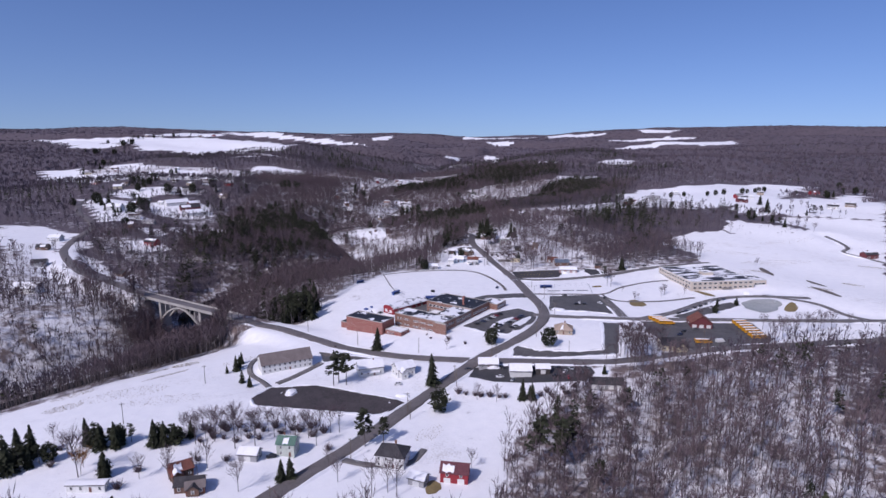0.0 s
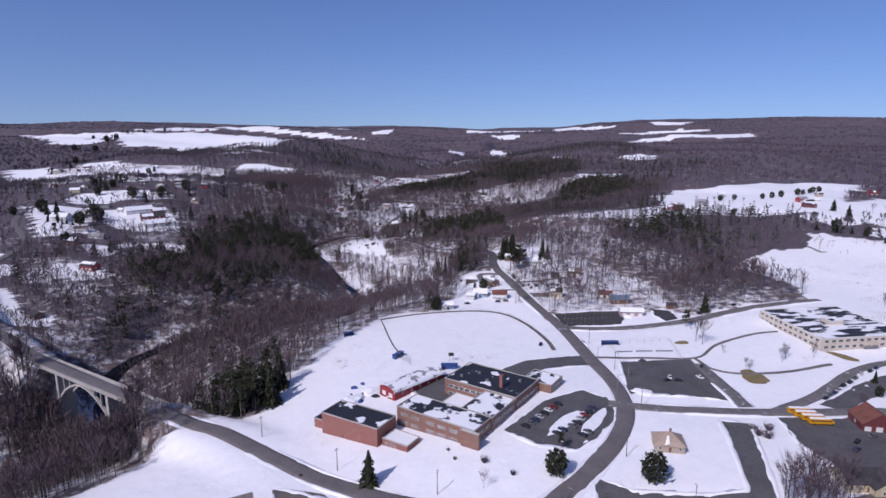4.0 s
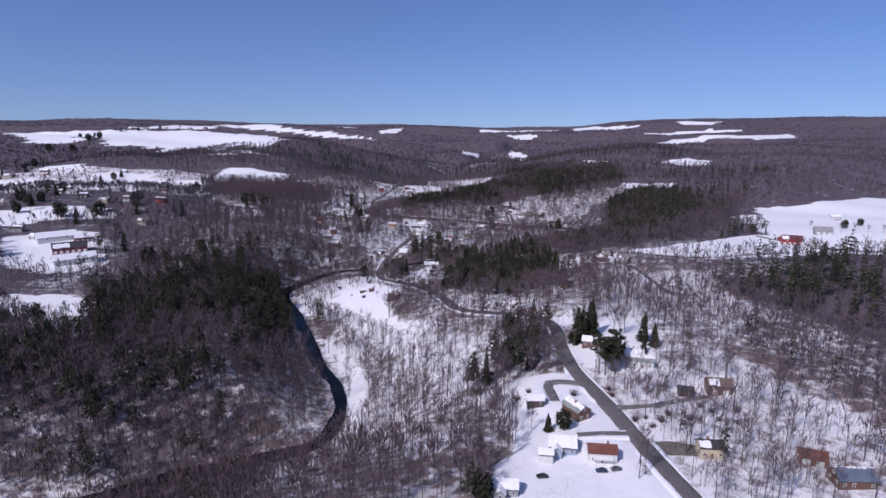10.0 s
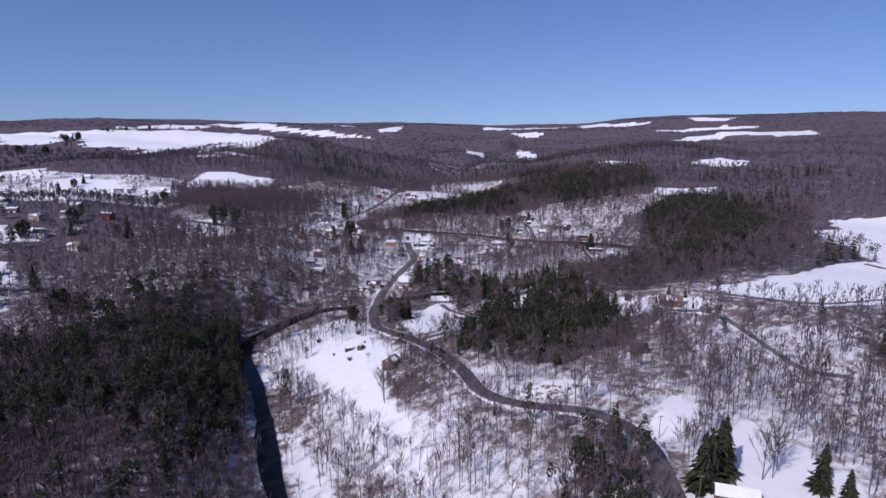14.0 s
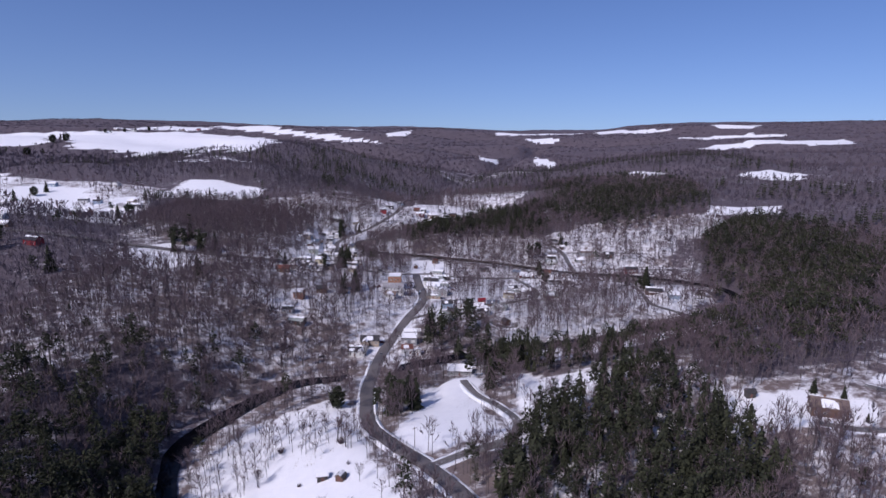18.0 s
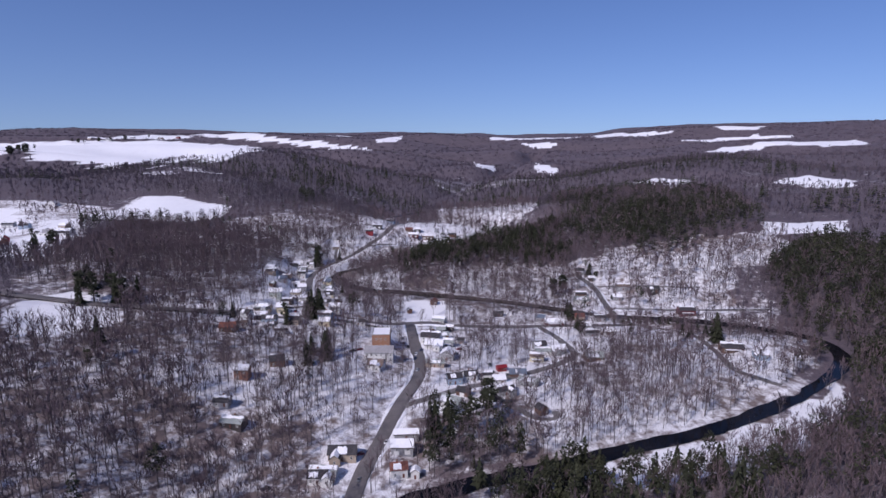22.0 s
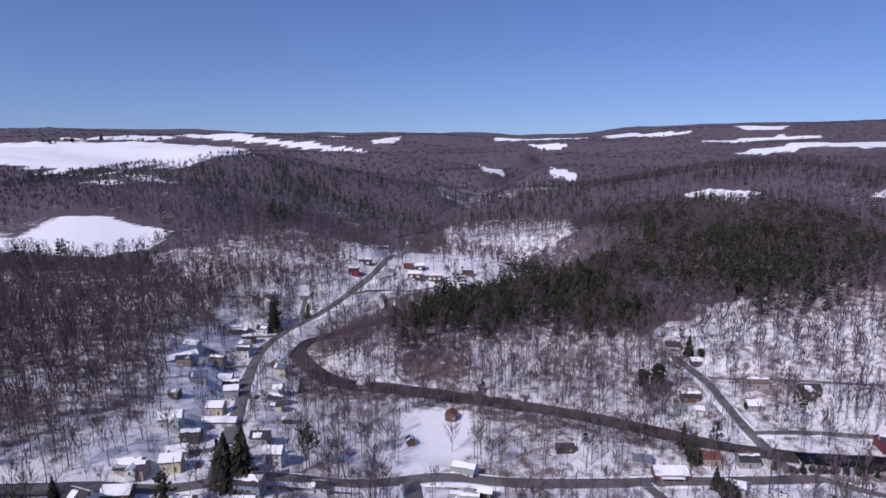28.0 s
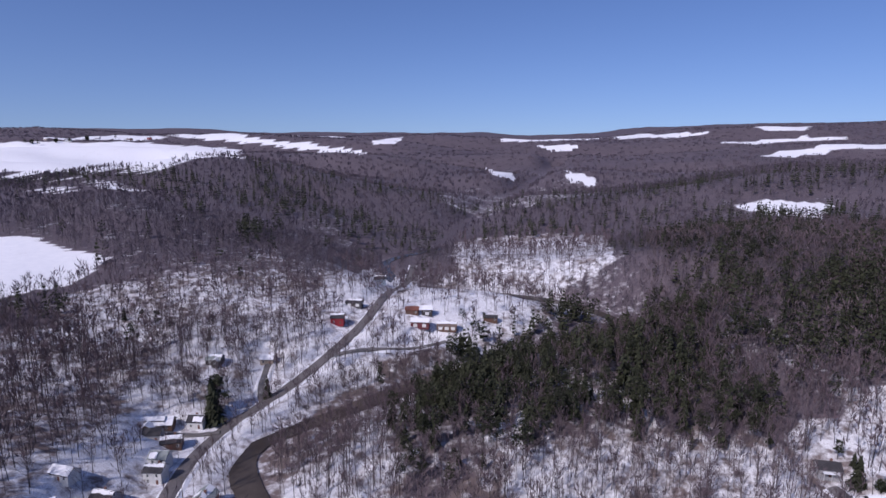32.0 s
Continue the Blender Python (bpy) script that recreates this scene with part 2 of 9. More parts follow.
def steep_side(x, y, line):
    """1 on the left bank of the gorge, where the walls are steep, 0 on the right one."""
    best, side = np.full(np.shape(x), 1e9), np.zeros(np.shape(x))
    for a, b in zip(line[:-1], line[1:]):
        dx, dy = b[0] - a[0], b[1] - a[1]
        u = np.clip(((x - a[0]) * dx + (y - a[1]) * dy) / (dx * dx + dy * dy), 0, 1)
        r = np.hypot(x - a[0] - u * dx, y - a[1] - u * dy)
        m = r < best
        best, side = np.where(m, r, best), np.where(m, dx * (y - a[1]) - dy * (x - a[0]) > 0, side)
    return side


def land(x, y):
    """Height of the ground."""
    x, y = np.asarray(x, float), np.asarray(y, float)
    h = np.full(x.shape, 19.6)
    for cx, cy, a in HILLS:
        h = h + a * np.exp(-((x - cx) ** 2 + (y - cy) ** 2) / 206.0 ** 2)
    out = np.maximum(np.abs(x) - 800, 0)
    h = h + 22 * step(0, 900, out) + 30 * step(1500, 2600, y) * step(250, 700, np.abs(x - 0.16 * (y - 2000)))
    h = h + 3.0 * np.sin(x / 59.8 + 0.7) * np.sin(y / 51.9) + 1.6 * np.sin(x / 26.5 + y / 32.3)* step(100, 500, np.abs(x) + 0 * y)
    far = step(2500, 4700, y)
    h = h + 84 * far * far + far * (7 * np.sin(x / 410 + 1.1) + 5 * np.sin(x / 190 + y / 300) + 7 * np.sin(y / 160)) - far * 10 * np.exp(-((x + 100) / 400) ** 2) + far * 16 * np.exp(-((x - 1150) / 600) ** 2) - far * 24 * np.exp(-((x + 1750) / 420) ** 2) + far * 6 * step(-400, -2600, x) + far * 40 * step(500, 2600, x)
    ridges = np.sin(y / 112 + 2.1 * np.sin(x / 520 + 0.4) + x / 800) + 0.5 * np.sin(y / 61 - 1.7 * np.sin(x / 330) + x / 510)
    h = h + 17 * step(2150, 2800, y) * (1 - step(4000, 4600, y)) * ridges
    for line, w in ((RIVER, 50.0), (RIVER2, 45.0)):
        d, lev = near_line(x, y, line)
        w = np.where(y < 1090, 62.0 - 12.0 * step(1000, 1090, y) - 26.0 * steep_side(x, y, line) * (1 - step(1050, 1110, y)), w)
        d = np.maximum(d - 7, 0)
        h = lev - 1.2 + (h - lev + 1.2) * (1 - np.exp(-(d / w) ** 2))
    return h


# ---- the lie of the roads ----
ROADS = {
    "main_road": (7.2, [(-90, 176), (-69, 212), (-41, 254), (-23, 285), (1, 323), (21, 352), (37, 369), (54, 391), (66, 415), (70, 438), (69, 462), (66, 487), (60, 544), (48, 597), (42, 625), (35, 659), (26, 697), (24, 731), (26, 768), (20, 790), (6, 805), (-13, 812), (-30, 822), (-42, 839), (-50, 867), (-65, 903), (-84, 933), (-101, 955), (-118, 984), (-128, 1034), (-130, 1063), (-129, 1101), (-123, 1132), (-117, 1166), (-109, 1201), (-109, 1227), (-115, 1259), (-124, 1313)]),
    "state_road": (7.4, [(-641, 1173), (-625, 1088), (-615, 1019), (-611, 968), (-564, 884), (-524, 841), (-497, 807), (-485, 763), (-474, 723, 17), (-440, 655, 16), (-368, 568, 16), (-311, 525, 16), (-263, 488, 16), (-152, 422, 16), (-124, 409, 15), (-96, 391), (-64, 370), (-36, 357), (-12, 350), (17, 345), (47, 342), (81, 341), (105, 343), (182, 366), (294, 384), (412, 392)]),
    "north_road": (6.4, [(-202, 1286), (-208, 1313), (-219, 1362), (-234, 1421), (-241, 1465), (-236, 1500), (-226, 1521), (-203, 1571), (-185, 1624), (-177, 1695), (-172, 1784), (-172, 1877)]),
    "cross_road": (6.4, [(-510, 1237), (-355, 1244), (-317, 1250), (-268, 1264), (-235, 1276), (-202, 1288), (-155, 1304), (-119, 1314), (-80, 1317), (-41, 1319), (-3, 1321), (40, 1322), (62, 1323)]),
    "side_street": (4.7, [(-114, 1165), (-81, 1188), (-55, 1207), (-21, 1232), (-1, 1256), (-6, 1289), (-18, 1318)]),
    "east_lane": (4.7, [(39, 1450), (47, 1417), (48, 1383), (50, 1356), (53, 1325)]),
    "upper_lane": (2.4, [(51, 1422), (75, 1417), (100, 1410), (143, 1402)]),
    "hill_lane": (3.4, [(51, 1362), (84, 1364), (115, 1359), (186, 1352)]),
    "river_lane": (3.8, [(61, 1325), (76, 1315), (95, 1294), (99, 1258), (99, 1225), (110, 1211), (118, 1203)]),
    "school_drive": (6.0, [(61, 428), (78, 424), (101, 421), (140, 421), (225, 427), (323, 423)]),
    "upper_drive": (5.5, [(57, 546), (100, 543), (144, 551), (172, 562), (213, 578), (257, 588)]),
    "entrance_drive": (5.1, [(140, 422), (169, 440), (209, 471), (245, 484), (294, 478)]),
    "knoll_lane": (4.2, [(-82, 931), (-67, 943), (-46, 958), (-41, 980), (-49, 1000), (-61, 1019), (-69, 1045)]),
    "farm_lane": (3.4, [(-226, 1521), (-233, 1542), (-236, 1568)]),
    "yard_lane": (4.2, [(-202, 1574), (-176, 1585), (-155, 1596), (-127, 1617)]),
    "lot_lane": (6.0, [(125, 478), (126, 455), (127, 438), (127, 424)]),
    "park_path": (1.5, [(65, 490), (93, 488), (126, 487), (147, 507), (177, 524), (196, 529)]),
    "lawn_path": (1.4, [(126, 487), (130, 471), (143, 465), (169, 469), (201, 480)]),
    "farm_road": (3.8, [(382, 932), (304, 957), (286, 1041)]),
    "farm_track": (3.4, [(125, 974), (156, 944), (190, 924), (256, 930)]),
    "wood_lane": (3.2, [(86, 944), (100, 938), (113, 932), (120, 908), (120, 861), (123, 832), (140, 823)]),
    "east_drive": (4.2, [(260, 487), (289, 464), (299, 437), (314, 418)]),
    "ridge_lane": (3.8, [(449, 714), (445, 667), (430, 650), (440, 630), (449, 610)]),
    "yard_drive": (3.8, [(25, 681), (17, 683), (9, 681), (9, 673), (10, 662)]),
    "barn_lane": (2.7, [(38, 656), (58, 659), (72, 663), (85, 666)]),
    "cottage_drive": (3.4, [(37, 632), (26, 632), (15, 631)]),
    "loop_drive": (2.7, [(-121, 360), (-124, 350), (-122, 338), (-117, 328), (-108, 319), (-102, 311)]),
    "hamlet_lane": (2.7, [(-238, 1493), (-252, 1490), (-261, 1490), (-268, 1491)]),
    "cabin_lane": (2.9, [(-234, 1429), (-244, 1430), (-252, 1424), (-264, 1420)]),
    "lower_lane": (2.5, [(-209, 1317), (-218, 1312), (-228, 1309)]),
    "loop_lane": (3.1, [(-61, 1181), (-50, 1168), (-38, 1155), (-28, 1157), (-28, 1165)]),
    "church_drive": (3.0, [(-99, 316), (-93, 324), (-87, 334), (-80, 347)]),
    "house_drive": (3.0, [(-51, 238), (-35, 233), (-18, 235), (-12, 247)]),
}


def smooth_line(pts, gap):
    """Even points along a Catmull-Rom curve through the corners of a line; a third number fixes the level."""
    P = np.array([p[:2] for p in pts], float)
    P = np.vstack([2 * P[0] - P[1], P, 2 * P[-1] - P[-2]])
    out = []
    for i in range(1, len(P) - 2):
        u = np.linspace(0, 1, 14, endpoint=False)[:, None]
        a, b, c, d = P[i - 1], P[i], P[i + 1], P[i + 2]
        out.append(0.5 * (2 * b + (c - a) * u + (2 * a - 5 * b + 4 * c - d) * u ** 2 + (3 * b - a - 3 * c + d) * u ** 3))
    Q = np.vstack(out + [P[-2][None]])
    s = np.concatenate([[0], np.cumsum(np.hypot(*np.diff(Q, axis=0).T))])
    t = np.linspace(0, s[-1], max(3, int(s[-1] / gap)))
    return np.column_stack([np.interp(t, s, Q[:, 0]), np.interp(t, s, Q[:, 1])])


def road_course(pts, gap=4.0):
    L = smooth_line(pts, gap)
    z = land(L[:, 0], L[:, 1])
    fixed = [p for p in pts if len(p) == 3]
    if fixed:
        d = np.array([np.hypot(L[:, 0] - p[0], L[:, 1] - p[1]) for p in fixed])
        i0, i1 = sorted((d[0].argmin(), d[-1].argmin()))
        at = d.argmin(1)
        order = np.argsort(at)
        lev = np.interp(np.arange(i0, i1 + 1), at[order], np.array([p[2] for p in fixed])[order])
        z[i0:i1 + 1] = lev
    n = 15
    zz = np.convolve(np.pad(z, n, mode="edge"), np.ones(2 * n + 1) / (2 * n + 1), "valid")
    return np.column_stack([L, zz])


COURSE = {}
for key, (width, pts) in ROADS.items():
    c = road_course(pts)
    for other in COURSE.values():
        d, lev = near_line(c[:, 0], c[:, 1], other)
        w = 1 - step(5, 45, d)
        c[:, 2] += (lev - c[:, 2]) * w
    COURSE[key] = c
BRIDGE_A, BRIDGE_B = np.array((-261.0, 487.0)), np.array((-164.6, 429.7))


def axis(a, b, fine, lo, hi, grow, most, reach):
    """Grid lines: even between lo and hi, wider outside up to a spacing that holds as far as the reach."""
    mid = list(np.arange(lo, hi + fine, fine))
    g, v = fine, hi + fine
    while v < b:
        g = g * grow if abs(v) > reach else min(g * grow, most)
        v += g
        mid.append(v)
    g, v = fine, lo
    while v > a:
        g = g * grow if abs(v) > reach else min(g * grow, most)
        v -= g
        mid.insert(0, v)
    return np.array(mid)


GX, GY = axis(-5200, 5200, 5.0, -420, 420, 1.08, 38.0, 2200), axis(-900, 6600, 5.0, 170, 1820, 1.05, 32.0, 4900)
XX, YY = np.meshgrid(GX, GY)
ZZ = land(XX, YY)
for key, course in COURSE.items():
    half = ROADS[key][0] / 2
    for a, b in zip(course[:-1], course[1:]):
        mid = (a + b) / 2
        ab, bb = BRIDGE_A, BRIDGE_B - BRIDGE_A
        along = np.dot(mid[:2] - ab, bb) / np.dot(bb, bb)
        if key == "state_road" and 0.0 < along < 1.0:
            continue
        i0, i1 = np.searchsorted(GX, (min(a[0], b[0]) - 30, max(a[0], b[0]) + 30))
        j0, j1 = np.searchsorted(GY, (min(a[1], b[1]) - 30, max(a[1], b[1]) + 30))
        x, y = XX[j0:j1, i0:i1], YY[j0:j1, i0:i1]
        d = np.hypot(x - mid[0], y - mid[1])
        w = 1 - step(half + 4, half + 16, d)
        ZZ[j0:j1, i0:i1] += (mid[2] - 0.25 - ZZ[j0:j1, i0:i1]) * w * 0.75


for key, course in COURSE.items():
    half = ROADS[key][0] / 2
    for a, b in zip(course[:-1], course[1:]):
        mid = (a + b) / 2
        if key == "state_road" and 0.0 < np.dot(mid[:2] - BRIDGE_A, BRIDGE_B - BRIDGE_A) / np.dot(BRIDGE_B - BRIDGE_A, BRIDGE_B - BRIDGE_A) < 1.0:
            continue
        i0, i1 = np.searchsorted(GX, (mid[0] - 14, mid[0] + 14))
        j0, j1 = np.searchsorted(GY, (mid[1] - 14, mid[1] + 14))
        under = np.hypot(XX[j0:j1, i0:i1] - mid[0], YY[j0:j1, i0:i1] - mid[1]) < half + 6.0
        ZZ[j0:j1, i0:i1] = np.where(under, np.minimum(ZZ[j0:j1, i0:i1], mid[2] - 0.35), ZZ[j0:j1, i0:i1])


def ground(x, y):
    """Height of the finished ground sheet."""
    x, y = np.asarray(x, float), np.asarray(y, float)
    i, j = np.clip(np.searchsorted(GX, x) - 1, 0, len(GX) - 2), np.clip(np.searchsorted(GY, y) - 1, 0, len(GY) - 2)
    u, v = (x - GX[i]) / (GX[i + 1] - GX[i]), (y - GY[j]) / (GY[j + 1] - GY[j])
    return ZZ[j, i] * (1 - u) * (1 - v) + ZZ[j, i + 1] * u * (1 - v) + ZZ[j + 1, i] * (1 - u) * v + ZZ[j + 1, i + 1] * u * v


# ---- land cover: open fields, thin woods, conifer stands ----
OPEN = {
    "east_yards": [(486, 977), (698, 1179), (905, 1330), (580, 850), (428, 862), (429, 911)],
    "brush_patch": [(371, 805), (410, 775), (437, 725), (360, 718), (350, 760)],
    "hill_glade": [(-370, 1199), (-384, 1230), (-376, 1255), (-338, 1258), (-326, 1255), (-308, 1213), (-320, 1197), (-329, 1181), (-347, 1179)],
    "river_snow": [(-25, 1104), (-13, 1113), (60, 1146), (131, 1190), (160, 1218), (150, 1178), (98, 1130), (50, 1106), (0, 1086), (-15, 1090)],
    "chalet_yard": [(62, 987), (98, 974), (112, 960), (112, 940), (83, 940), (70, 947), (49, 941)],
    "south_field": [(-255, 245), (-202, 305), (-179, 356), (-146, 404), (-116, 410), (-59, 368), (22, 343), (96, 329), (63, 307), (46, 277), (26, 246), (14, 186), (-255, 176)],
    "school_grounds": [(-151, 416), (-109, 435), (-106, 474), (-93, 515), (-74, 559), (-59, 580), (-3, 599), (43, 600), (56, 580), (114, 580), (133, 559), (171, 568), (216, 588), (238, 588), (416, 564), (372, 421), (303, 397), (221, 373), (101, 334), (21, 337), (-74, 371)],
    "east_field": [(248, 700), (305, 744), (412, 722), (582, 804), (416, 564), (296, 511), (243, 574), (265, 634)],
    "far_east_field": [(130, 979), (201, 1009), (277, 1057), (301, 1043), (340, 1214), (447, 1249), (761, 1341), (478, 933), (242, 910), (189, 922)],
    "meadow": [(-157, 910), (-97, 889), (-87, 842), (-70, 787), (-44, 739), (-51, 735), (-72, 768), (-108, 835), (-140, 871)],
    "river_meadow": [(-188, 905), (-196, 935), (-198, 965), (-184, 997), (-161, 1018), (-140, 1034), (-123, 981), (-96, 904), (-97, 872), (-147, 882)],
    "knoll": [(-95, 1036), (-65, 1058), (-48, 972), (-71, 953), (-87, 943), (-101, 960)],
    "glade": [(-35, 1055), (-13, 1039), (11, 1032), (42, 1033), (18, 1012), (-22, 985), (-37, 997)],
    "lawn": [(-135, 1380), (-100, 1386), (-98, 1323), (-130, 1319)],
    "hill_field": [(-2255, 3639), (-2077, 3723), (-1861, 3810), (-1525, 3897), (-1354, 3864), (-1094, 3851), (-865, 3201), (-618, 2370), (-630, 2295), (-625, 2217), (-647, 2201), (-956, 2497), (-1167, 2518), (-1288, 2522)],
    "crest_strip": [(-1773, 4569), (-1557, 4449), (-1093, 4005), (-766, 3867), (-517, 3729), (-435, 3098), (-750, 3797), (-985, 3914), (-1255, 4004), (-1472, 4066)],
    "hedged_strip": [(-1120, 2473), (-1077, 2501), (-728, 2153), (-620, 2096), (-574, 2061), (-631, 2053), (-1020, 2423), (-1080, 2428)],
    "hedged_strip_low": [(-747, 2097), (-662, 2033), (-645, 2006), (-699, 2032)],
    "hill_top": [(-1962, 3887), (-1988, 4381), (-1742, 4442), (-1546, 4047), (-1739, 3952), (-1908, 3806)],
    "ridge_strip": [(60, 4229), (183, 4650), (389, 4650), (818, 4650), (754, 4650), (276, 4161), (85, 4188)],
    "ridge_strip_east": [(710, 4601), (876, 4640), (895, 4224), (1021, 4051), (877, 4086), (689, 4392)],
    "ridge_patch": [(220, 4022), (310, 4010), (406, 3970), (386, 3925), (271, 3919)],
    "far_strip": [(979, 3877), (1363, 3963), (1575, 3944), (1533, 3913), (1289, 3912), (1029, 3822)],
    "far_pasture": [(855, 3281), (1036, 3339), (1445, 3466), (1642, 3481), (1503, 3295), (1329, 3293), (1108, 3294), (864, 3219)],
    "far_brow": [(1275, 4159), (1559, 4239), (1452, 4042), (1239, 4052)],
    "valley_patch": [(-38, 3385), (44, 3236), (26, 2900), (-35, 2793)],
    "valley_patch_east": [(185, 3289), (157, 2776), (216, 2736), (197, 2662), (146, 2709)],
    "west_end": [(-2533, 3622), (-2194, 3666), (-2042, 3695), (-1847, 3156), (-1428, 2590), (-1594, 2528)],
    "mill_field": [(-782, 1638), (-739, 1651), (-658, 1615), (-618, 1545), (-668, 1543), (-631, 1450)],
    "west_low": [(-591, 1499), (-590, 1544), (-534, 1503), (-477, 1422), (-493, 1396)],
    "far_knob": [(-1047, 4574), (-857, 4700), (-721, 4358)],
    "far_hollow": [(-540, 4265), (-434, 4358), (-409, 3822), (-508, 3809)],
    "pasture_strip": [(272, 1561), (382, 1578), (343, 1508), (253, 1517)],
    "croft_north": [(-838, 1633), (-790, 1679), (-702, 1665), (-661, 1604), (-722, 1573), (-783, 1571)],
    "croft_middle": [(-810, 1550), (-757, 1534), (-700, 1480), (-740, 1450), (-800, 1480)],
    "croft_west": [(-1074, 1569), (-959, 1587), (-888, 1596), (-839, 1579), (-850, 1500), (-1000, 1480)],
    "slope_strip": [(-1004, 1737), (-909, 1745), (-859, 1672), (-915, 1642)],
    "slope_end": [(-1191, 1718), (-1052, 1683), (-991, 1579), (-1071, 1567)],
    "chapel_field": [(-627, 1615), (-590, 1636), (-505, 1440), (-520, 1400), (-580, 1480)],
    "tree_lot": [(-629, 1000), (-573, 1023), (-538, 993), (-483, 909), (-511, 918), (-548, 900)],
    "barn_yard": [(-535, 1010), (-507, 1030), (-451, 1042), (-414, 993), (-432, 969), (-394, 966), (-372, 928), (-401, 902), (-441, 897), (-474, 924)],
    "lane_field": [(-555, 908), (-496, 923), (-451, 866), (-492, 829)],
    "road_field": [(-624, 1086), (-592, 1124), (-501, 1155), (-475, 1105), (-536, 1073), (-584, 1041)],
    "gorge_croft": [(-409, 827), (-400, 848), (-345, 842), (-316, 835), (-311, 793), (-295, 759), (-318, 774), (-372, 804)],
    "gorge_croft_low": [(-417, 738), (-373, 736), (-341, 695), (-374, 684)],
    "gorge_croft_end": [(-433, 821), (-406, 814), (-383, 772), (-399, 771)],
    "west_pasture": [(-586, 756), (-535, 766), (-477, 685), (-495, 633)],
    "east_glade": [(255, 2049), (308, 2039), (340, 1970), (275, 1880), (260, 1988)],
    "glade_b": [(456, 1900), (532, 1932), (545, 1828), (527, 1800), (475, 1840)],
    "west_field": [(-592, 1640), (-577, 1754), (-523, 1759), (-425, 1719), (-414, 1657), (-440, 1610)],
    "upper_yards": [(-25, 596), (38, 596), (32, 690), (-8, 690), (-12, 640)],
    "farm_field": [(394, 1278), (469, 1272), (650, 1374), (837, 1410), (733, 1278), (476, 989), (425, 1018), (397, 1072), (357, 1157)],
    "upper_pasture": [(466, 879), (487, 835), (529, 817), (578, 798), (868, 1205), (760, 1109), (568, 866), (504, 841), (504, 899)],
    "broad_pasture": [(240, 692), (271, 721), (344, 757), (347, 713), (421, 717), (444, 738), (433, 790), (466, 835), (517, 811), (571, 788), (481, 658), (345, 642), (250, 664)],
    "orchard_field": [(363, 791), (386, 805), (411, 757), (407, 734), (368, 748)],
    "west_meadow": [(-590, 760), (-544, 784), (-491, 701), (-511, 653)],
    "roadside": [(-433, 631), (-467, 706), (-473, 741), (-457, 727), (-415, 635), (-391, 585), (-406, 589)],
    "west_verge": [(-590, 740), (-546, 762), (-495, 768), (-455, 660), (-398, 591), (-372, 572), (-410, 560), (-470, 640)],
    "roadside_yard": [(-428, 652), (-424, 667), (-362, 610), (-345, 612), (-318, 578), (-342, 577), (-361, 583)],
    "river_bank": [(-105, 690), (-102, 716), (-111, 757), (-132, 797), (-153, 846), (-145, 849), (-122, 801), (-101, 760), (-91, 716), (-93, 692)],
    "scarp": [(-24, 818), (-22, 836), (16, 838), (22, 826), (0, 818)],
    "plateau_yard": [(30, 738), (64, 780), (79, 772), (86, 731), (93, 723), (116, 719), (104, 702), (80, 719), (56, 699), (32, 703), (27, 721)],
    "cutting": [(30, 782), (38, 806), (50, 810), (54, 800), (44, 782)],
}
THIN = {
    "west_lots": [(-520, 640), (-470, 640), (-410, 560), (-372, 572), (-345, 548), (-343, 493), (-420, 480), (-480, 540)],
    "village": [(-294, 1245), (-284, 1422), (-295, 1594), (-208, 1625), (-187, 1827), (-142, 1666), (-147, 1607), (-186, 1548), (-221, 1489), (-197, 1387), (-140, 1395), (15, 1341), (46, 1325), (82, 1310), (26, 1303), (-3, 1242), (-37, 1189), (-116, 1142), (-136, 1090), (-150, 1110), (-172, 1230)],
    "upper_lots": [(34, 596), (34, 710), (111, 727), (153, 620), (143, 581), (60, 581)],
    "east_bank": [(29, 1333), (108, 1323), (157, 1362), (59, 1392), (20, 1362)],
    "valley_floor": [(-216, 1607), (-108, 1607), (-59, 1666), (-137, 1744), (-216, 1862), (-235, 1715)],
}
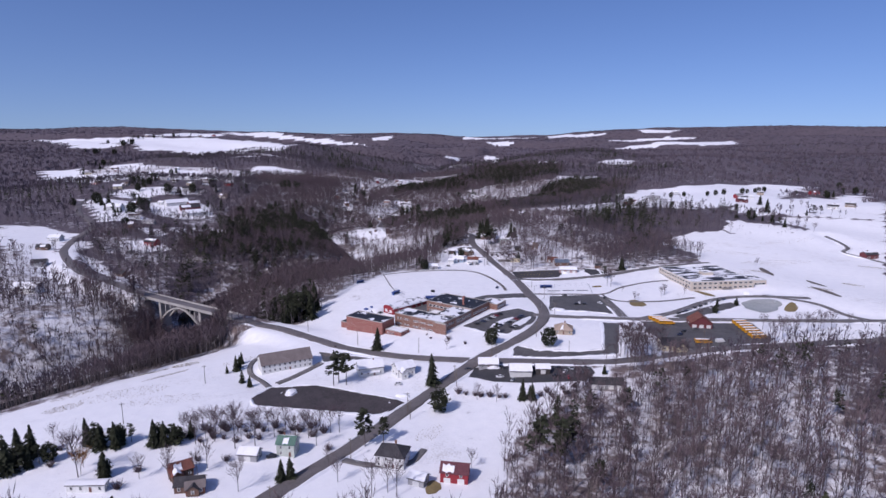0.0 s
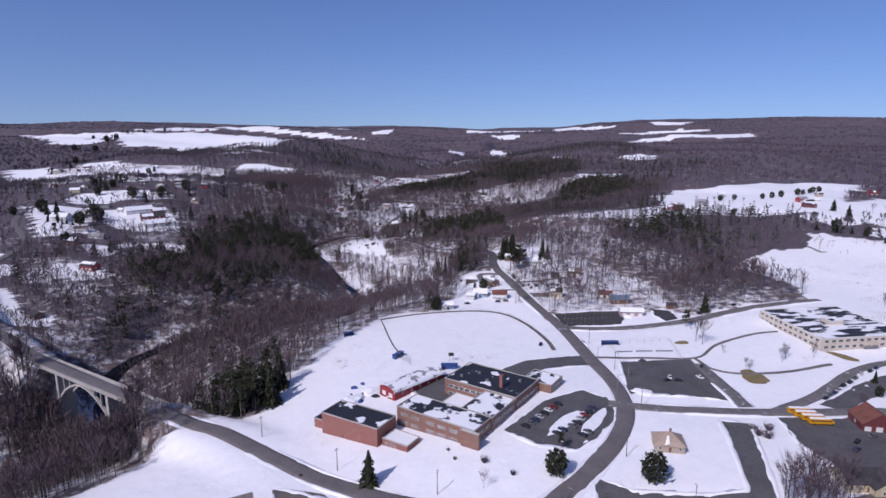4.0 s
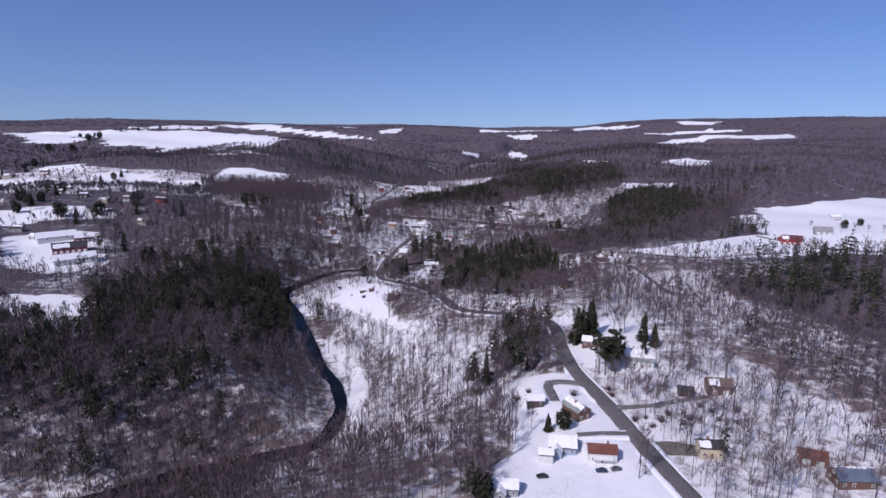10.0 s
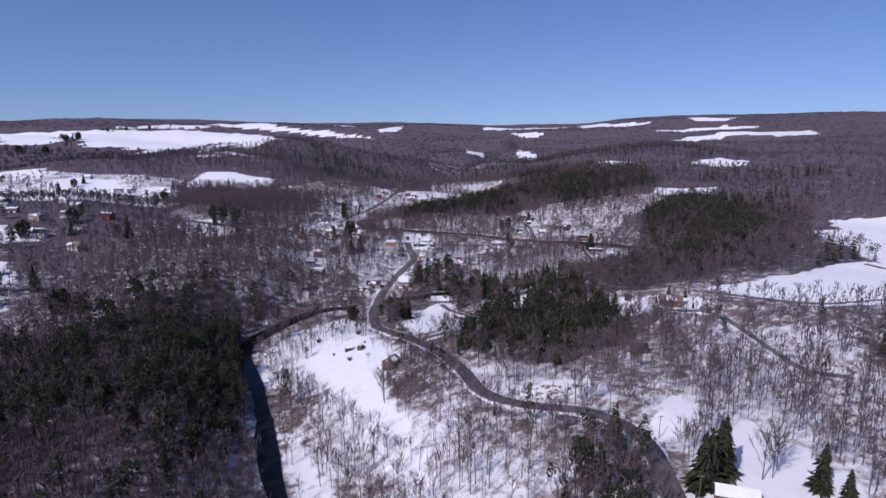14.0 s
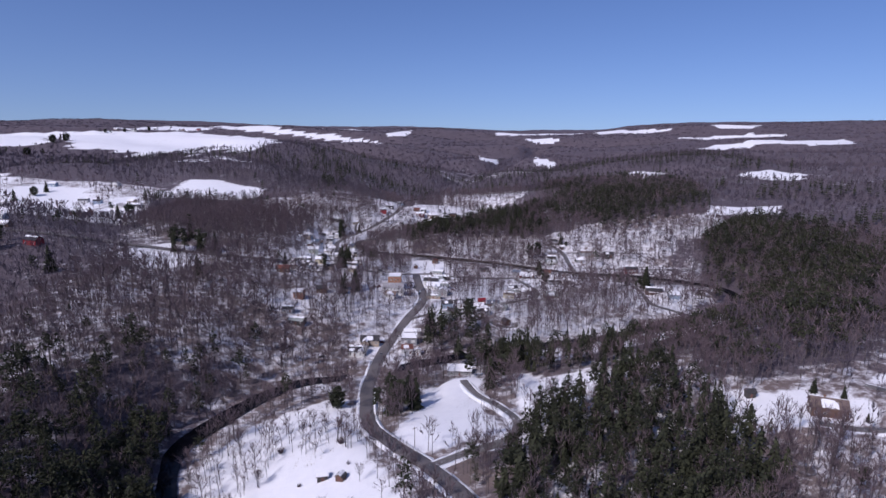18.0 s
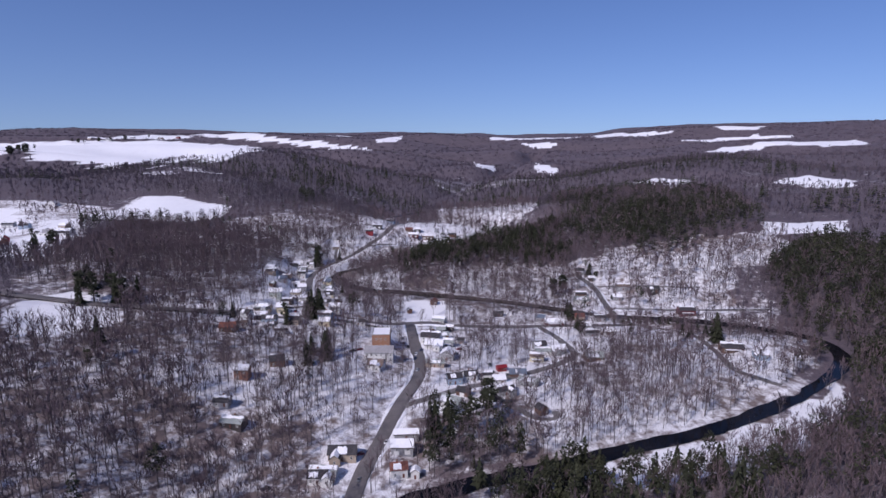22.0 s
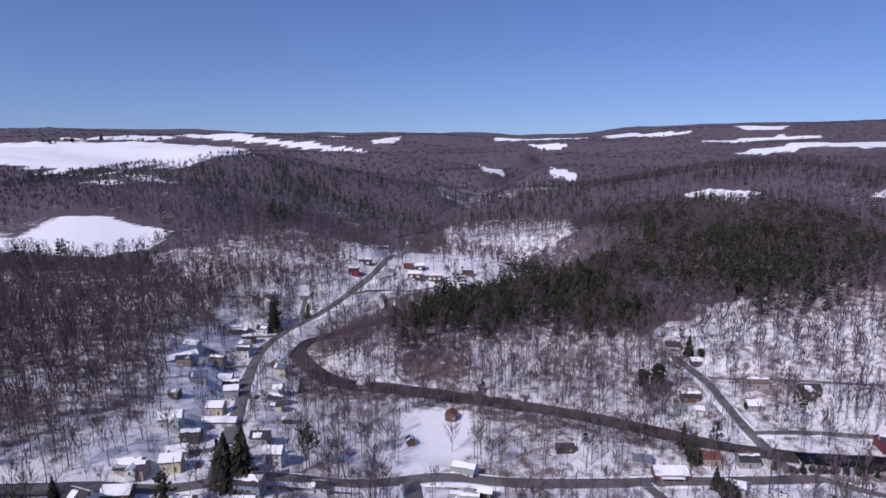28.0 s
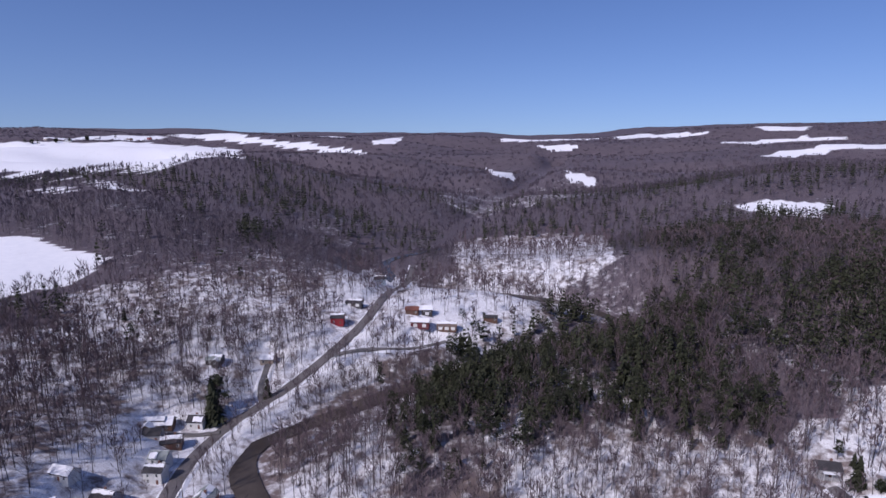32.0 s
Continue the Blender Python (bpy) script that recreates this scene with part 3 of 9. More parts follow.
LIGHT = {
    "south_slope": [(78, 200), (88, 262), (100, 318), (170, 330), (205, 300), (165, 200)],
    "valley_floor_north": [(-144, 1804), (-109, 1828), (-70, 1800), (-19, 1770), (-23, 1692), (-54, 1664), (-99, 1639), (-127, 1622)],
    "bright_bluff": [(95, 1485), (126, 1500), (186, 1521), (253, 1516), (275, 1497), (249, 1445), (150, 1430)],
    "upper_country": [(-1000, 1480), (-560, 1400), (-480, 1400), (-600, 1700), (-1000, 1720)],
    "bridge_wood": [(-420, 420), (-420, 500), (-343, 500), (-336, 530), (-319, 541), (-291, 541), (-256, 480), (-258, 455), (-251, 424), (-268, 396), (-300, 372)],
    "west_yards": [(-462, 757), (-409, 760), (-338, 691), (-320, 640), (-362, 650), (-427, 697)],
    "loop_top": [(13, 1328), (97, 1327), (57, 1234), (-2, 1239)],
    "hillside": [(43, 807), (115, 921), (162, 877), (166, 795), (99, 695), (37, 692)],
    "east_slope": [(-100, 1456), (-44, 1480), (12, 1463), (67, 1471), (179, 1500), (207, 1501), (108, 1350), (54, 1333), (-45, 1376), (-97, 1394)],
    "bank_slope": [(21, 1511), (156, 1516), (272, 1482), (185, 1430), (149, 1341), (-9, 1360), (-66, 1447)],
    "cliff": [(-46, 874), (56, 876), (66, 790), (15, 762), (-37, 813)],
    "cove": [(-169, 832), (-84, 814), (3, 764), (12, 702), (-27, 661), (-47, 618), (-91, 687)],
    "lower_wood": [(-144, 872), (-80, 836), (-38, 805), (1, 765), (-16, 716), (-40, 697), (-110, 732), (-130, 792)],
    "north_slope": [(-127, 2022), (-86, 2074), (-3, 2053), (71, 1980), (26, 1776), (-9, 1771), (-124, 1816)],
    "west_hill": [(-407, 1637), (-284, 1725), (-188, 1627), (-228, 1548), (-283, 1558), (-294, 1526), (-353, 1524)],
    "loop_wood": [(-3, 1247), (189, 1310), (140, 1203), (-15, 1111), (-47, 1149)],
    "west_wood": [(-330, 1212), (-314, 1234), (-256, 1243), (-164, 1215), (-139, 1147), (-200, 1126), (-252, 1109)],
    "river_bend": [(-198, 1438), (-153, 1517), (-137, 1427), (-141, 1410), (-168, 1409)],
}
DENSE = {
    "hollow_upper": [(-419, 1553), (-386, 1577), (-312, 1542), (-284, 1489), (-288, 1453), (-266, 1394), (-290, 1385), (-340, 1500)],
    "gorge_brow": [(-370, 1121), (-339, 1164), (-272, 1175), (-214, 1128), (-208, 1095), (-235, 1050), (-300, 1040)],
    "road_wood": [(-345, 1240), (-298, 1258), (-254, 1238), (-224, 1223), (-215, 1190), (-272, 1168), (-330, 1180)],
    "hollow_wood": [(-300, 1474), (-285, 1420), (-264, 1375), (-254, 1345), (-252, 1322), (-280, 1318)],
    "west_hillside": [(-503, 1564), (-440, 1568), (-345, 1530), (-300, 1474), (-285, 1420), (-275, 1355), (-276, 1322), (-285, 1270), (-420, 1280)],
    "town_slope": [(-421, 1362), (-387, 1428), (-300, 1301), (-262, 1240), (-245, 1170), (-261, 1154)],
}
EAST_WOODS = {
    "ridge_woods": [(132, 1517), (96, 1504), (67, 1495), (47, 1484), (29, 1463), (15, 1484), (-5, 1488), (-22, 1508), (2, 1584), (30, 1690), (84, 1860), (205, 1817), (325, 1806), (300, 1600), (179, 1540)],
    "east_woods": [(112, 1188), (150, 1245), (182, 1262), (196, 1290), (190, 1400), (286, 1483), (345, 1387), (406, 1341), (300, 1150), (199, 1026), (150, 1013), (107, 993), (67, 1008), (30, 1075), (60, 1095), (92, 1121)],
}
BANK_WOODS = {
    "river_bank": [(-372, 795), (-233, 766), (-146, 730), (-138, 702), (-163, 681), (-200, 661), (-254, 637), (-330, 700)],
    "river_woods": [(-214, 681), (-150, 697), (-105, 576), (-132, 508), (-140, 486), (-244, 523), (-200, 600)],
    "bridge_hill": [(-485, 769), (-359, 829), (-240, 690), (-275, 600), (-285, 560), (-365, 605)],
    "bridge_foot": [(-349, 537), (-258, 479), (-160, 412), (-160, 390), (-182, 346), (-244, 391)],
    "pasture_edge": [(111, 847), (189, 875), (196, 767), (215, 740), (156, 644), (139, 666), (125, 728)],
    "field_edge": [(-314, 386), (-278, 432), (-230, 480), (-168, 410), (-170, 352), (-202, 314), (-294, 357)],
    "south_woods": [(90, 264), (111, 308), (204, 335), (300, 360), (165, 206), (85, 212)],
    "lot_woods": [(162, 645), (246, 717), (267, 668), (215, 596), (165, 566), (150, 570), (142, 596)],
    "west_bank": [(-215, 848), (-235, 944), (-208, 935), (-192, 880), (-172, 838), (-152, 788), (-172, 761)],
    "road_grove": [(-13, 761), (4, 778), (14, 746), (10, 690), (-17, 687)],
}
PINES = {
    "slope_top": [(-565, 1560), (-565, 1592), (-380, 1600), (-372, 1574)],
    "crest_pines": [(-129, 2095), (-39, 2134), (56, 2164), (169, 2086), (199, 1951), (174, 1814), (152, 1776), (64, 1948), (-6, 2029), (-103, 2022)],
    "valley_pines": [(197, 2179), (369, 2611), (440, 2663), (346, 2149), (341, 2102), (294, 2110), (226, 2132)],
    "west_pines": [(-458, 2164), (-465, 2243), (-400, 2307), (-363, 2195), (-399, 2064)],
    "west_pines_low": [(-449, 1921), (-419, 1942), (-402, 1909), (-429, 1881)],
    "hollow_pines": [(-366, 1866), (-338, 1917), (-316, 1877), (-333, 1800)],
    "east_belt": [(200, 1381), (290, 1459), (452, 1411), (358, 1265), (233, 1182), (140, 1081), (160, 1194)],
    "mid_belt": [(-100, 1560), (-60, 1640), (39, 1700), (124, 1900), (299, 1671), (264, 1540), (119, 1518), (8, 1510), (-91, 1484)],
    "back_belt": [(358, 1807), (642, 1703), (564, 1582), (309, 1637)],
    "far_belt": [(357, 2754), (528, 2844), (423, 2109), (463, 2015), (336, 2019), (258, 2097)],
    "far_belt_north": [(2, 4152), (219, 3789), (688, 4088), (631, 3744), (268, 3653), (18, 3755)],
    "west_belt": [(-542, 2429), (-383, 2538), (-339, 2224), (-368, 1939)],
    "right_belt": [(447, 1992), (624, 2084), (612, 1937), (572, 1878), (461, 1927)],
    "ravine_dark": [(-315, 646), (-300, 663), (-274, 638), (-255, 585), (-276, 579), (-301, 602)],
    "bridge_stand": [(-150, 448), (-142, 472), (-118, 490), (-106, 468), (-108, 430), (-128, 425)],
    "west_stand": [(-309, 682), (-311, 736), (-347, 869), (-297, 1005), (-230, 1060), (-162, 775), (-191, 712), (-232, 664)],
    "knoll_stand": [(-59, 925), (-33, 980), (-3, 1006), (48, 1009), (61, 953), (36, 880), (0, 872), (-49, 886)],
    "hill_stand": [(-149, 1469), (-135, 1557), (-63, 1630), (-13, 1569), (31, 1497), (19, 1470), (-34, 1489), (-94, 1482), (-116, 1452), (-139, 1452)],
    "ridge_stand": [(83, 2138), (207, 2089), (188, 1877), (276, 1606), (213, 1509), (73, 1543), (46, 1703)],
    "east_stand": [(200, 1377), (329, 1357), (150, 1060), (130, 1087), (150, 1174), (185, 1243)],
    "west_row": [(-488, 1547), (-439, 1561), (-371, 1535), (-321, 1499), (-420, 1458)],
    "river_stand": [(-99, 1141), (-29, 1117), (29, 1129), (45, 1047), (1, 1037), (-53, 1059), (-92, 1088)],
    "road_stand": [(-18, 755), (6, 768), (17, 752), (14, 722), (14, 694), (-34, 690), (-26, 731)],
    "far_stand": [(94, 1583), (228, 1666), (256, 1529), (118, 1470)],
    "gorge_stand": [(-290, 1000), (-240, 1022), (-224, 1000), (-216, 930), (-212, 880), (-252, 866), (-319, 956)],
    "east_bluff": [(210, 1427), (302, 1474), (320, 1356), (140, 1035), (125, 1078), (200, 1254), (205, 1325)],
    "ridge_back": [(49, 1751), (185, 1701), (276, 1606), (212, 1515), (106, 1522), (53, 1515), (30, 1553)],
    "pasture_stand": [(176, 870), (260, 850), (281, 785), (232, 712), (197, 755), (160, 807)],
    "hill_crown": [(-128, 1641), (-22, 1700), (24, 1565), (21, 1490), (-19, 1478), (-66, 1475), (-141, 1485)],
}

VALLEY = [(-160, 2331), (-89, 3419), (-2, 3506), (134, 3572), (267, 3432), (225, 2780), (131, 2352), (22, 2267), (-80, 2281)]


def inside(x, y, poly):
    hit, n = np.zeros(np.shape(x), bool), len(poly)
    for i in range(n):
        (x0, y0), (x1, y1) = poly[i], poly[(i + 1) % n]
        if y0 == y1:
            continue
        hit ^= ((y0 > y) != (y1 > y)) & (x < (x1 - x0) * (y - y0) / (y1 - y0) + x0)
    return hit


def wobble(x, y, s):
    """A cheap wavy offset that frays the edges of the stands."""
    return s * (np.sin(x / 9.7 + y / 14.1) + np.sin(x / 23.0 - y / 19.0) + 0.7 * np.sin(x / 5.1 + 2 * np.cos(y / 7.3))) / 2.7


def in_any(x, y, polys, fray=6.0):
    gx, gy = x + wobble(x, y, fray), y + wobble(y, x, fray)
    far = np.where(np.hypot(x, y) > 2000, 2.0, 1.0)
    gx, gy = x + (gx - x) * far, y + (gy - y) * far
    out = np.zeros(np.shape(x), bool)
    for p in polys.values():
        out |= inside(gx, gy, p)
    return out


LOTS = {
    "hall_yard": (LOT, [(-86, 366), (-77, 364), (-56, 356), (-46, 353), (-55, 350), (-70, 351), (-79, 349), (-83, 356)]),
    "gravel_yard": (GRIT, [(-106, 294), (-102, 312), (-75, 313), (-32, 298), (-22, 291), (-37, 278), (-57, 280), (-102, 285)]),
    "lined_car_park": (TAR, [(59, 578), (89, 581), (107, 579), (106, 561), (101, 550), (62, 550)]),
    "large_car_park": (LOT, [(82, 483), (123, 485), (125, 433), (83, 437), (74, 439)]),
    "bus_yard": (LOT, [(137, 416), (187, 419), (219, 420), (216, 384), (204, 373), (144, 362), (133, 390)]),
    "school_car_park": (LOT, [(8, 403), (29, 430), (51, 442), (62, 434), (62, 415), (48, 395), (37, 386), (22, 389)]),
    "school_yard": (LOT, [(-38, 452), (-14, 471), (12, 471), (26, 485), (55, 492), (66, 493), (66, 479), (50, 474), (38, 470), (10, 446), (-27, 428)]),
    "corner_forecourt": (LOT, [(41, 368), (53, 359), (81, 357), (96, 359), (108, 412), (120, 409), (105, 353), (60, 348), (37, 351)]),
    "upper_car_park": (TAR, [(131, 579), (143, 574), (143, 556), (132, 553), (128, 565)]),
    "entrance_car_park": (LOT, [(165, 431), (196, 453), (225, 468), (231, 461), (201, 441), (174, 425)]),
}


def clear_of_roads(x, y, gap):
    ok = np.ones(np.shape(x), bool)
    for key, c in COURSE.items():
        lo, hi = c.min(0) - 20, c.max(0) + 20
        box = (x > lo[0]) & (x < hi[0]) & (y > lo[1]) & (y < hi[1])
        if not box.any():
            continue
        d, _ = near_line(x[box], y[box], c[::3])
        ok[box] &= d > ROADS[key][0] / 2 + gap
    for line in (RIVER, RIVER2):
        d, _ = near_line(x, y, line)
        ok &= d > np.where(y < 1000, 7.5, 9.0)
    for _, p in LOTS.values():
        ok &= ~inside(x, y, p)
    return ok


is_open = in_any(XX, YY, OPEN)
is_thin = in_any(XX, YY, THIN)
is_pine = in_any(XX, YY, PINES, 14.0)
is_dense = in_any(XX, YY, DENSE)
is_thin &= ~is_dense
is_light = in_any(XX, YY, LIGHT) & ~is_dense
wooded = np.where(is_open, -0.45, np.where(is_thin, 0.46, np.where(is_light & ~is_pine, 0.62, 1.0)))
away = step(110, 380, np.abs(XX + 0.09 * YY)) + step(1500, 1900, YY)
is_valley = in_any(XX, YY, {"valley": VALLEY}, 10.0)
# west gorge slope: its shade is put into the ground colour as thicker brush
slope_shade = step(-170, -230, XX) * step(560, 640, YY) * (1 - step(1150, 1300, YY))
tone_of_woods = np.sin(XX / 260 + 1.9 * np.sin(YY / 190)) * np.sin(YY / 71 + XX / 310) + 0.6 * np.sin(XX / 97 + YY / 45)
thicket = np.where(is_open | is_thin, 0.0, np.where(is_light, 0.14 + 0.06 * np.minimum(away, 1), np.where(is_valley, 0.46, np.where(is_dense, 0.30, np.where(is_pine, 0.5, 0.34) + np.maximum(0.30 * np.minimum(away, 1), 0.12 * slope_shade))) + step(1900, 3000, YY + np.maximum(np.abs(XX) - 500, 0) * 1.2) * (0.22 + np.where(is_valley, 0.05, 0.12) * tone_of_woods)))
wooded = np.where(in_any(XX, YY, EAST_WOODS, 8.0) & ~is_open, 1.0, wooded)
thicket = np.where(in_any(XX, YY, EAST_WOODS, 10.0) & ~is_open, np.maximum(thicket, 0.62), thicket)
thicket = np.where(in_any(XX, YY, {k: BANK_WOODS[k] for k in ("river_bank", "river_woods", "bridge_hill")}, 8.0) & ~is_open, np.maximum(thicket, 0.52), thicket)
ny, nx = XX.shape
quad = (np.arange(ny - 1)[:, None] * nx + np.arange(nx - 1)).ravel()
sheet = fast_mesh("ground", np.column_stack([XX.ravel(), YY.ravel(), ZZ.ravel()]), np.column_stack([quad, quad + 1, quad + nx + 1, quad + nx]), [GROUND])
sheet.polygons.foreach_set("use_smooth", np.ones(len(quad), bool))
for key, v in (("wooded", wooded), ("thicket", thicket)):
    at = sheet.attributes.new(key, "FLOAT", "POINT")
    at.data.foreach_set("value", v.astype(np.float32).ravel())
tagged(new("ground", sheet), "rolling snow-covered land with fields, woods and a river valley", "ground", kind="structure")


def strip(name, course, offsets, lifts, material, label, category, kind="structure", shift=None):
    """A ribbon along a course: points across at the given offsets and lifts above it."""
    d = np.gradient(course[:, :2], axis=0)
    d /= np.linalg.norm(d, axis=1)[:, None]
    side = np.column_stack([d[:, 1], -d[:, 0]])
    m, n = len(course), len(offsets)
    V = np.zeros((m, n, 3))
    for i, (o, z) in enumerate(zip(offsets, lifts)):
        jit = 0 if shift is None else shift[:, i]
        V[:, i, :2] = course[:, :2] + side * (o + (jit[:, None] if shift is not None else 0))
        V[:, i, 2] = course[:, 2] + z
    q = (np.arange(m - 1)[:, None] * n + np.arange(n - 1)).ravel()
    me = fast_mesh(name, V.reshape(-1, 3), np.column_stack([q, q + 1, q + n + 1, q + n])[:, ::-1], [material])
    me.polygons.foreach_set("use_smooth", np.ones(len(q), bool))
    return tagged(new(name, me), label, category, kind=kind)


def wavy(m, n, amp, seed):
    r = rng(seed)
    w = r.normal(0, 1, (m + 12, n))
    return np.array([w[i:i + 12].mean(0) for i in range(m)]) * amp * 3


ROAD_WORDS = {"main_road": "worn grey asphalt road between low snow banks", "state_road": "wide grey asphalt highway with ploughed snow edges"}
for ix, (key, course) in enumerate(COURSE.items()):
    half = ROADS[key][0] / 2
    mat = ASPHALT if half > 3 else LANE
    m, lip = len(course), 0.55 if half > 1.5 else 0.2
    strip(key, course, [-half - lip, -half, -half * 0.5, 0, half * 0.5, half, half + lip], [-0.35, 0.10, 0.18, 0.22, 0.18, 0.10, -0.35], mat, ROAD_WORDS.get(key, "narrow grey asphalt lane ploughed clear of snow"), "road", shift=np.pad(wavy(m, 2, 0.35, ix), ((0, 0), (0, 5)))[:, [0, 1, 2, 3, 4, 5, 6]])
    if half < 1.5:
        continue
    for sgn in (-1, 1):
        bank = course.copy()
        if key == "state_road":
            bank = course[(course[:, 0] > -150)]
        if key == "cross_road":
            bank = course[(course[:, 0] > -250)]
        offs = [sgn * (half + o) for o in (0.1, 0.5, 1.0, 1.7, 2.8)]
        lifts = [0.0, 0.28, 0.36, 0.1, -0.7]
        if sgn < 0:
            offs, lifts = offs[::-1], lifts[::-1]
        ob = strip("snow_bank", bank, offs, lifts, SNOWY, "ploughed bank of grey-white snow along a road edge", "snow bank", shift=wavy(len(bank), 5, 0.35, 50 + ix))
        z = ob.data.vertices
        r = rng(ix * 3 + sgn + 10)
        melt = np.convolve(r.normal(0, 1, len(bank) + 10), np.ones(11) / 3.3, "valid")
        for i, v in enumerate(z):
            v.co.z += r.uniform(-0.35, 0.08) - 0.6 * max(0.0, float(melt[i // 5]) + 0.7)


def flat_lot(name, poly, material):
    """A ploughed lot laid over the ground, cut into a fine mesh so that it follows the slope."""
    P = np.array(poly, float)
    bm = bmesh.new()
    bm.faces.new([bm.verts.new((x, y, 0)) for x, y in P])
    for ax, lo, hi in ((0, P[:, 0].min(), P[:, 0].max()), (1, P[:, 1].min(), P[:, 1].max())):
        for v in np.arange(math.ceil(lo / 5) * 5, hi, 5):
            co, no = [0, 0, 0], [0, 0, 0]
            co[ax], no[ax] = v + 0.01, 1
            bmesh.ops.bisect_plane(bm, geom=bm.verts[:] + bm.edges[:] + bm.faces[:], plane_co=co, plane_no=no)
    bmesh.ops.triangulate(bm, faces=bm.faces[:])
    bm.normal_update()
    for f in bm.faces:
        if f.normal.z < 0:
            f.normal_flip()
    for v in bm.verts:
        v.co.z = float(ground(v.co.x, v.co.y)) + 0.14
    return tagged(part(name, bm, material), "ploughed asphalt lot with traces of snow" if material is not GRIT else "dark gravel yard ploughed clear of snow", "car park", kind="structure")


for key, (mat, poly) in LOTS.items():
    flat_lot(key, poly, mat)

for key, line, w in (("river", RIVER[:28], 5.4), ("middle_river", RIVER[27:], 5.8), ("upper_river", RIVER2[:7], 5.8)):
    c = smooth_line(line, 5.0)
    d, lev = near_line(c[:, 0], c[:, 1], line)
    r = rng(4)
    strip(key, np.column_stack([c, lev - 0.55]), [-w, -w * 0.4, 0, w * 0.4, w], [0, 0, 0, 0, 0], WATER if key == "river" else SHALLOWS, "dark cold river winding between snowy banks", "river", shift=wavy(len(c), 5, 1.2, 9) * np.array([1, 0.3, 0.1, 0.3, 1]) * np.clip(np.minimum(np.arange(len(c)), np.arange(len(c))[::-1]) / 6, 0, 1)[:, None])


# ---- trees ----
def blade(V, T, K, a, b, w, kind, twist):
    """A thin tapered sliver from a to b."""
    a, b = np.array(a, float), np.array(b, float)
    d = b - a
    s = np.cross(d, (math.cos(twist), math.sin(twist), 0.3))
    s *= w / (2 * np.linalg.norm(s) + 1e-9)
    i = len(V)
    V.extend([a - s, a + s, b])
    T.append((i, i + 1, i + 2))
    K.append(kind)


def trunk_of(V, T, K, top, r0, r1, sides, bend, levels):
    i = len(V)
    for l in range(levels + 1):
        u = l / levels
        r = r0 + (r1 - r0) * u
        for k in range(sides):
            g = 2 * math.pi * k / sides
            V.append(np.array((r * math.cos(g) + bend[0] * u * u, r * math.sin(g) + bend[1] * u * u, -0.02 + top * u)))
    for l in range(levels):
        for k in range(sides):
            a, b = i + l * sides + k, i + l * sides + (k + 1) % sides
            T.extend([(a, b, b + sides), (a, b + sides, a + sides)])
            K.extend([0, 0])


def bare_tree(seed, limbs, twigs, w, sides=3, levels=2, spread=0.26, low=0.30, fork=0.5):
    """Leafless broadleaf tree of height 1: straight trunk, steep limbs that fork, brooms of fine upright twigs."""
    r = rng(seed)
    V, T, K = [], [], []
    bend = r.normal(0, 0.035, 2)
    trunk_of(V, T, K, 0.80, 0.0115, 0.0035, sides, bend, levels)
    for i in range(limbs):
        u = low + (0.92 - low) * (i + r.random()) / limbs
        g = i * 2.4 + r.random()
        a = np.array((bend[0] * u * u, bend[1] * u * u, 0.80 * u))
        rise = r.uniform(1.1, 2.6)
        length = spread * (1.45 - 0.75 * u) * r.uniform(0.7, 1.2)
        b = a + np.array((math.cos(g), math.sin(g), rise)) * length / math.hypot(1, rise * 0.75)
        b[2] = min(b[2], r.uniform(0.84, 0.95))
        blade(V, T, K, a, b, 0.0095, 0, r.random() * 6)
        ends = [(a, b)]
        if r.random() < fork:
            m = a + (b - a) * r.uniform(0.3, 0.55)
            e = m + (b - m) * 0.9 + np.array((-math.sin(g), math.cos(g), 0.15)) * r.choice((-1, 1)) * r.uniform(0.05, 0.11)
            blade(V, T, K, m, e, 0.007, 0, r.random() * 6)
            ends.append((m, e))
        for j in range(twigs):
            p0, p1 = ends[j % len(ends)]
            p = p0 + (p1 - p0) * r.uniform(0.30, 1.0)
            q = p + np.array((math.cos(g) * 0.35, math.sin(g) * 0.35, 1.0)) * r.uniform(0.06, 0.15) + r.normal(0, 0.045, 3)
            blade(V, T, K, p, q, w * r.uniform(0.6, 1.4), 1, r.random() * 6)
    top = np.array((bend[0] * 0.9, bend[1] * 0.9, 0.74))
    for _ in range(int(twigs * 1.5)):
        p = top + np.array((0, 0, r.uniform(-0.12, 0.06)))
        q = p + np.array((0, 0, r.uniform(0.1, 0.2))) + r.normal(0, 0.05, 3)
        blade(V, T, K, p, q, w, 1, r.random() * 6)
    return np.array(V), np.array(T), np.array(K)


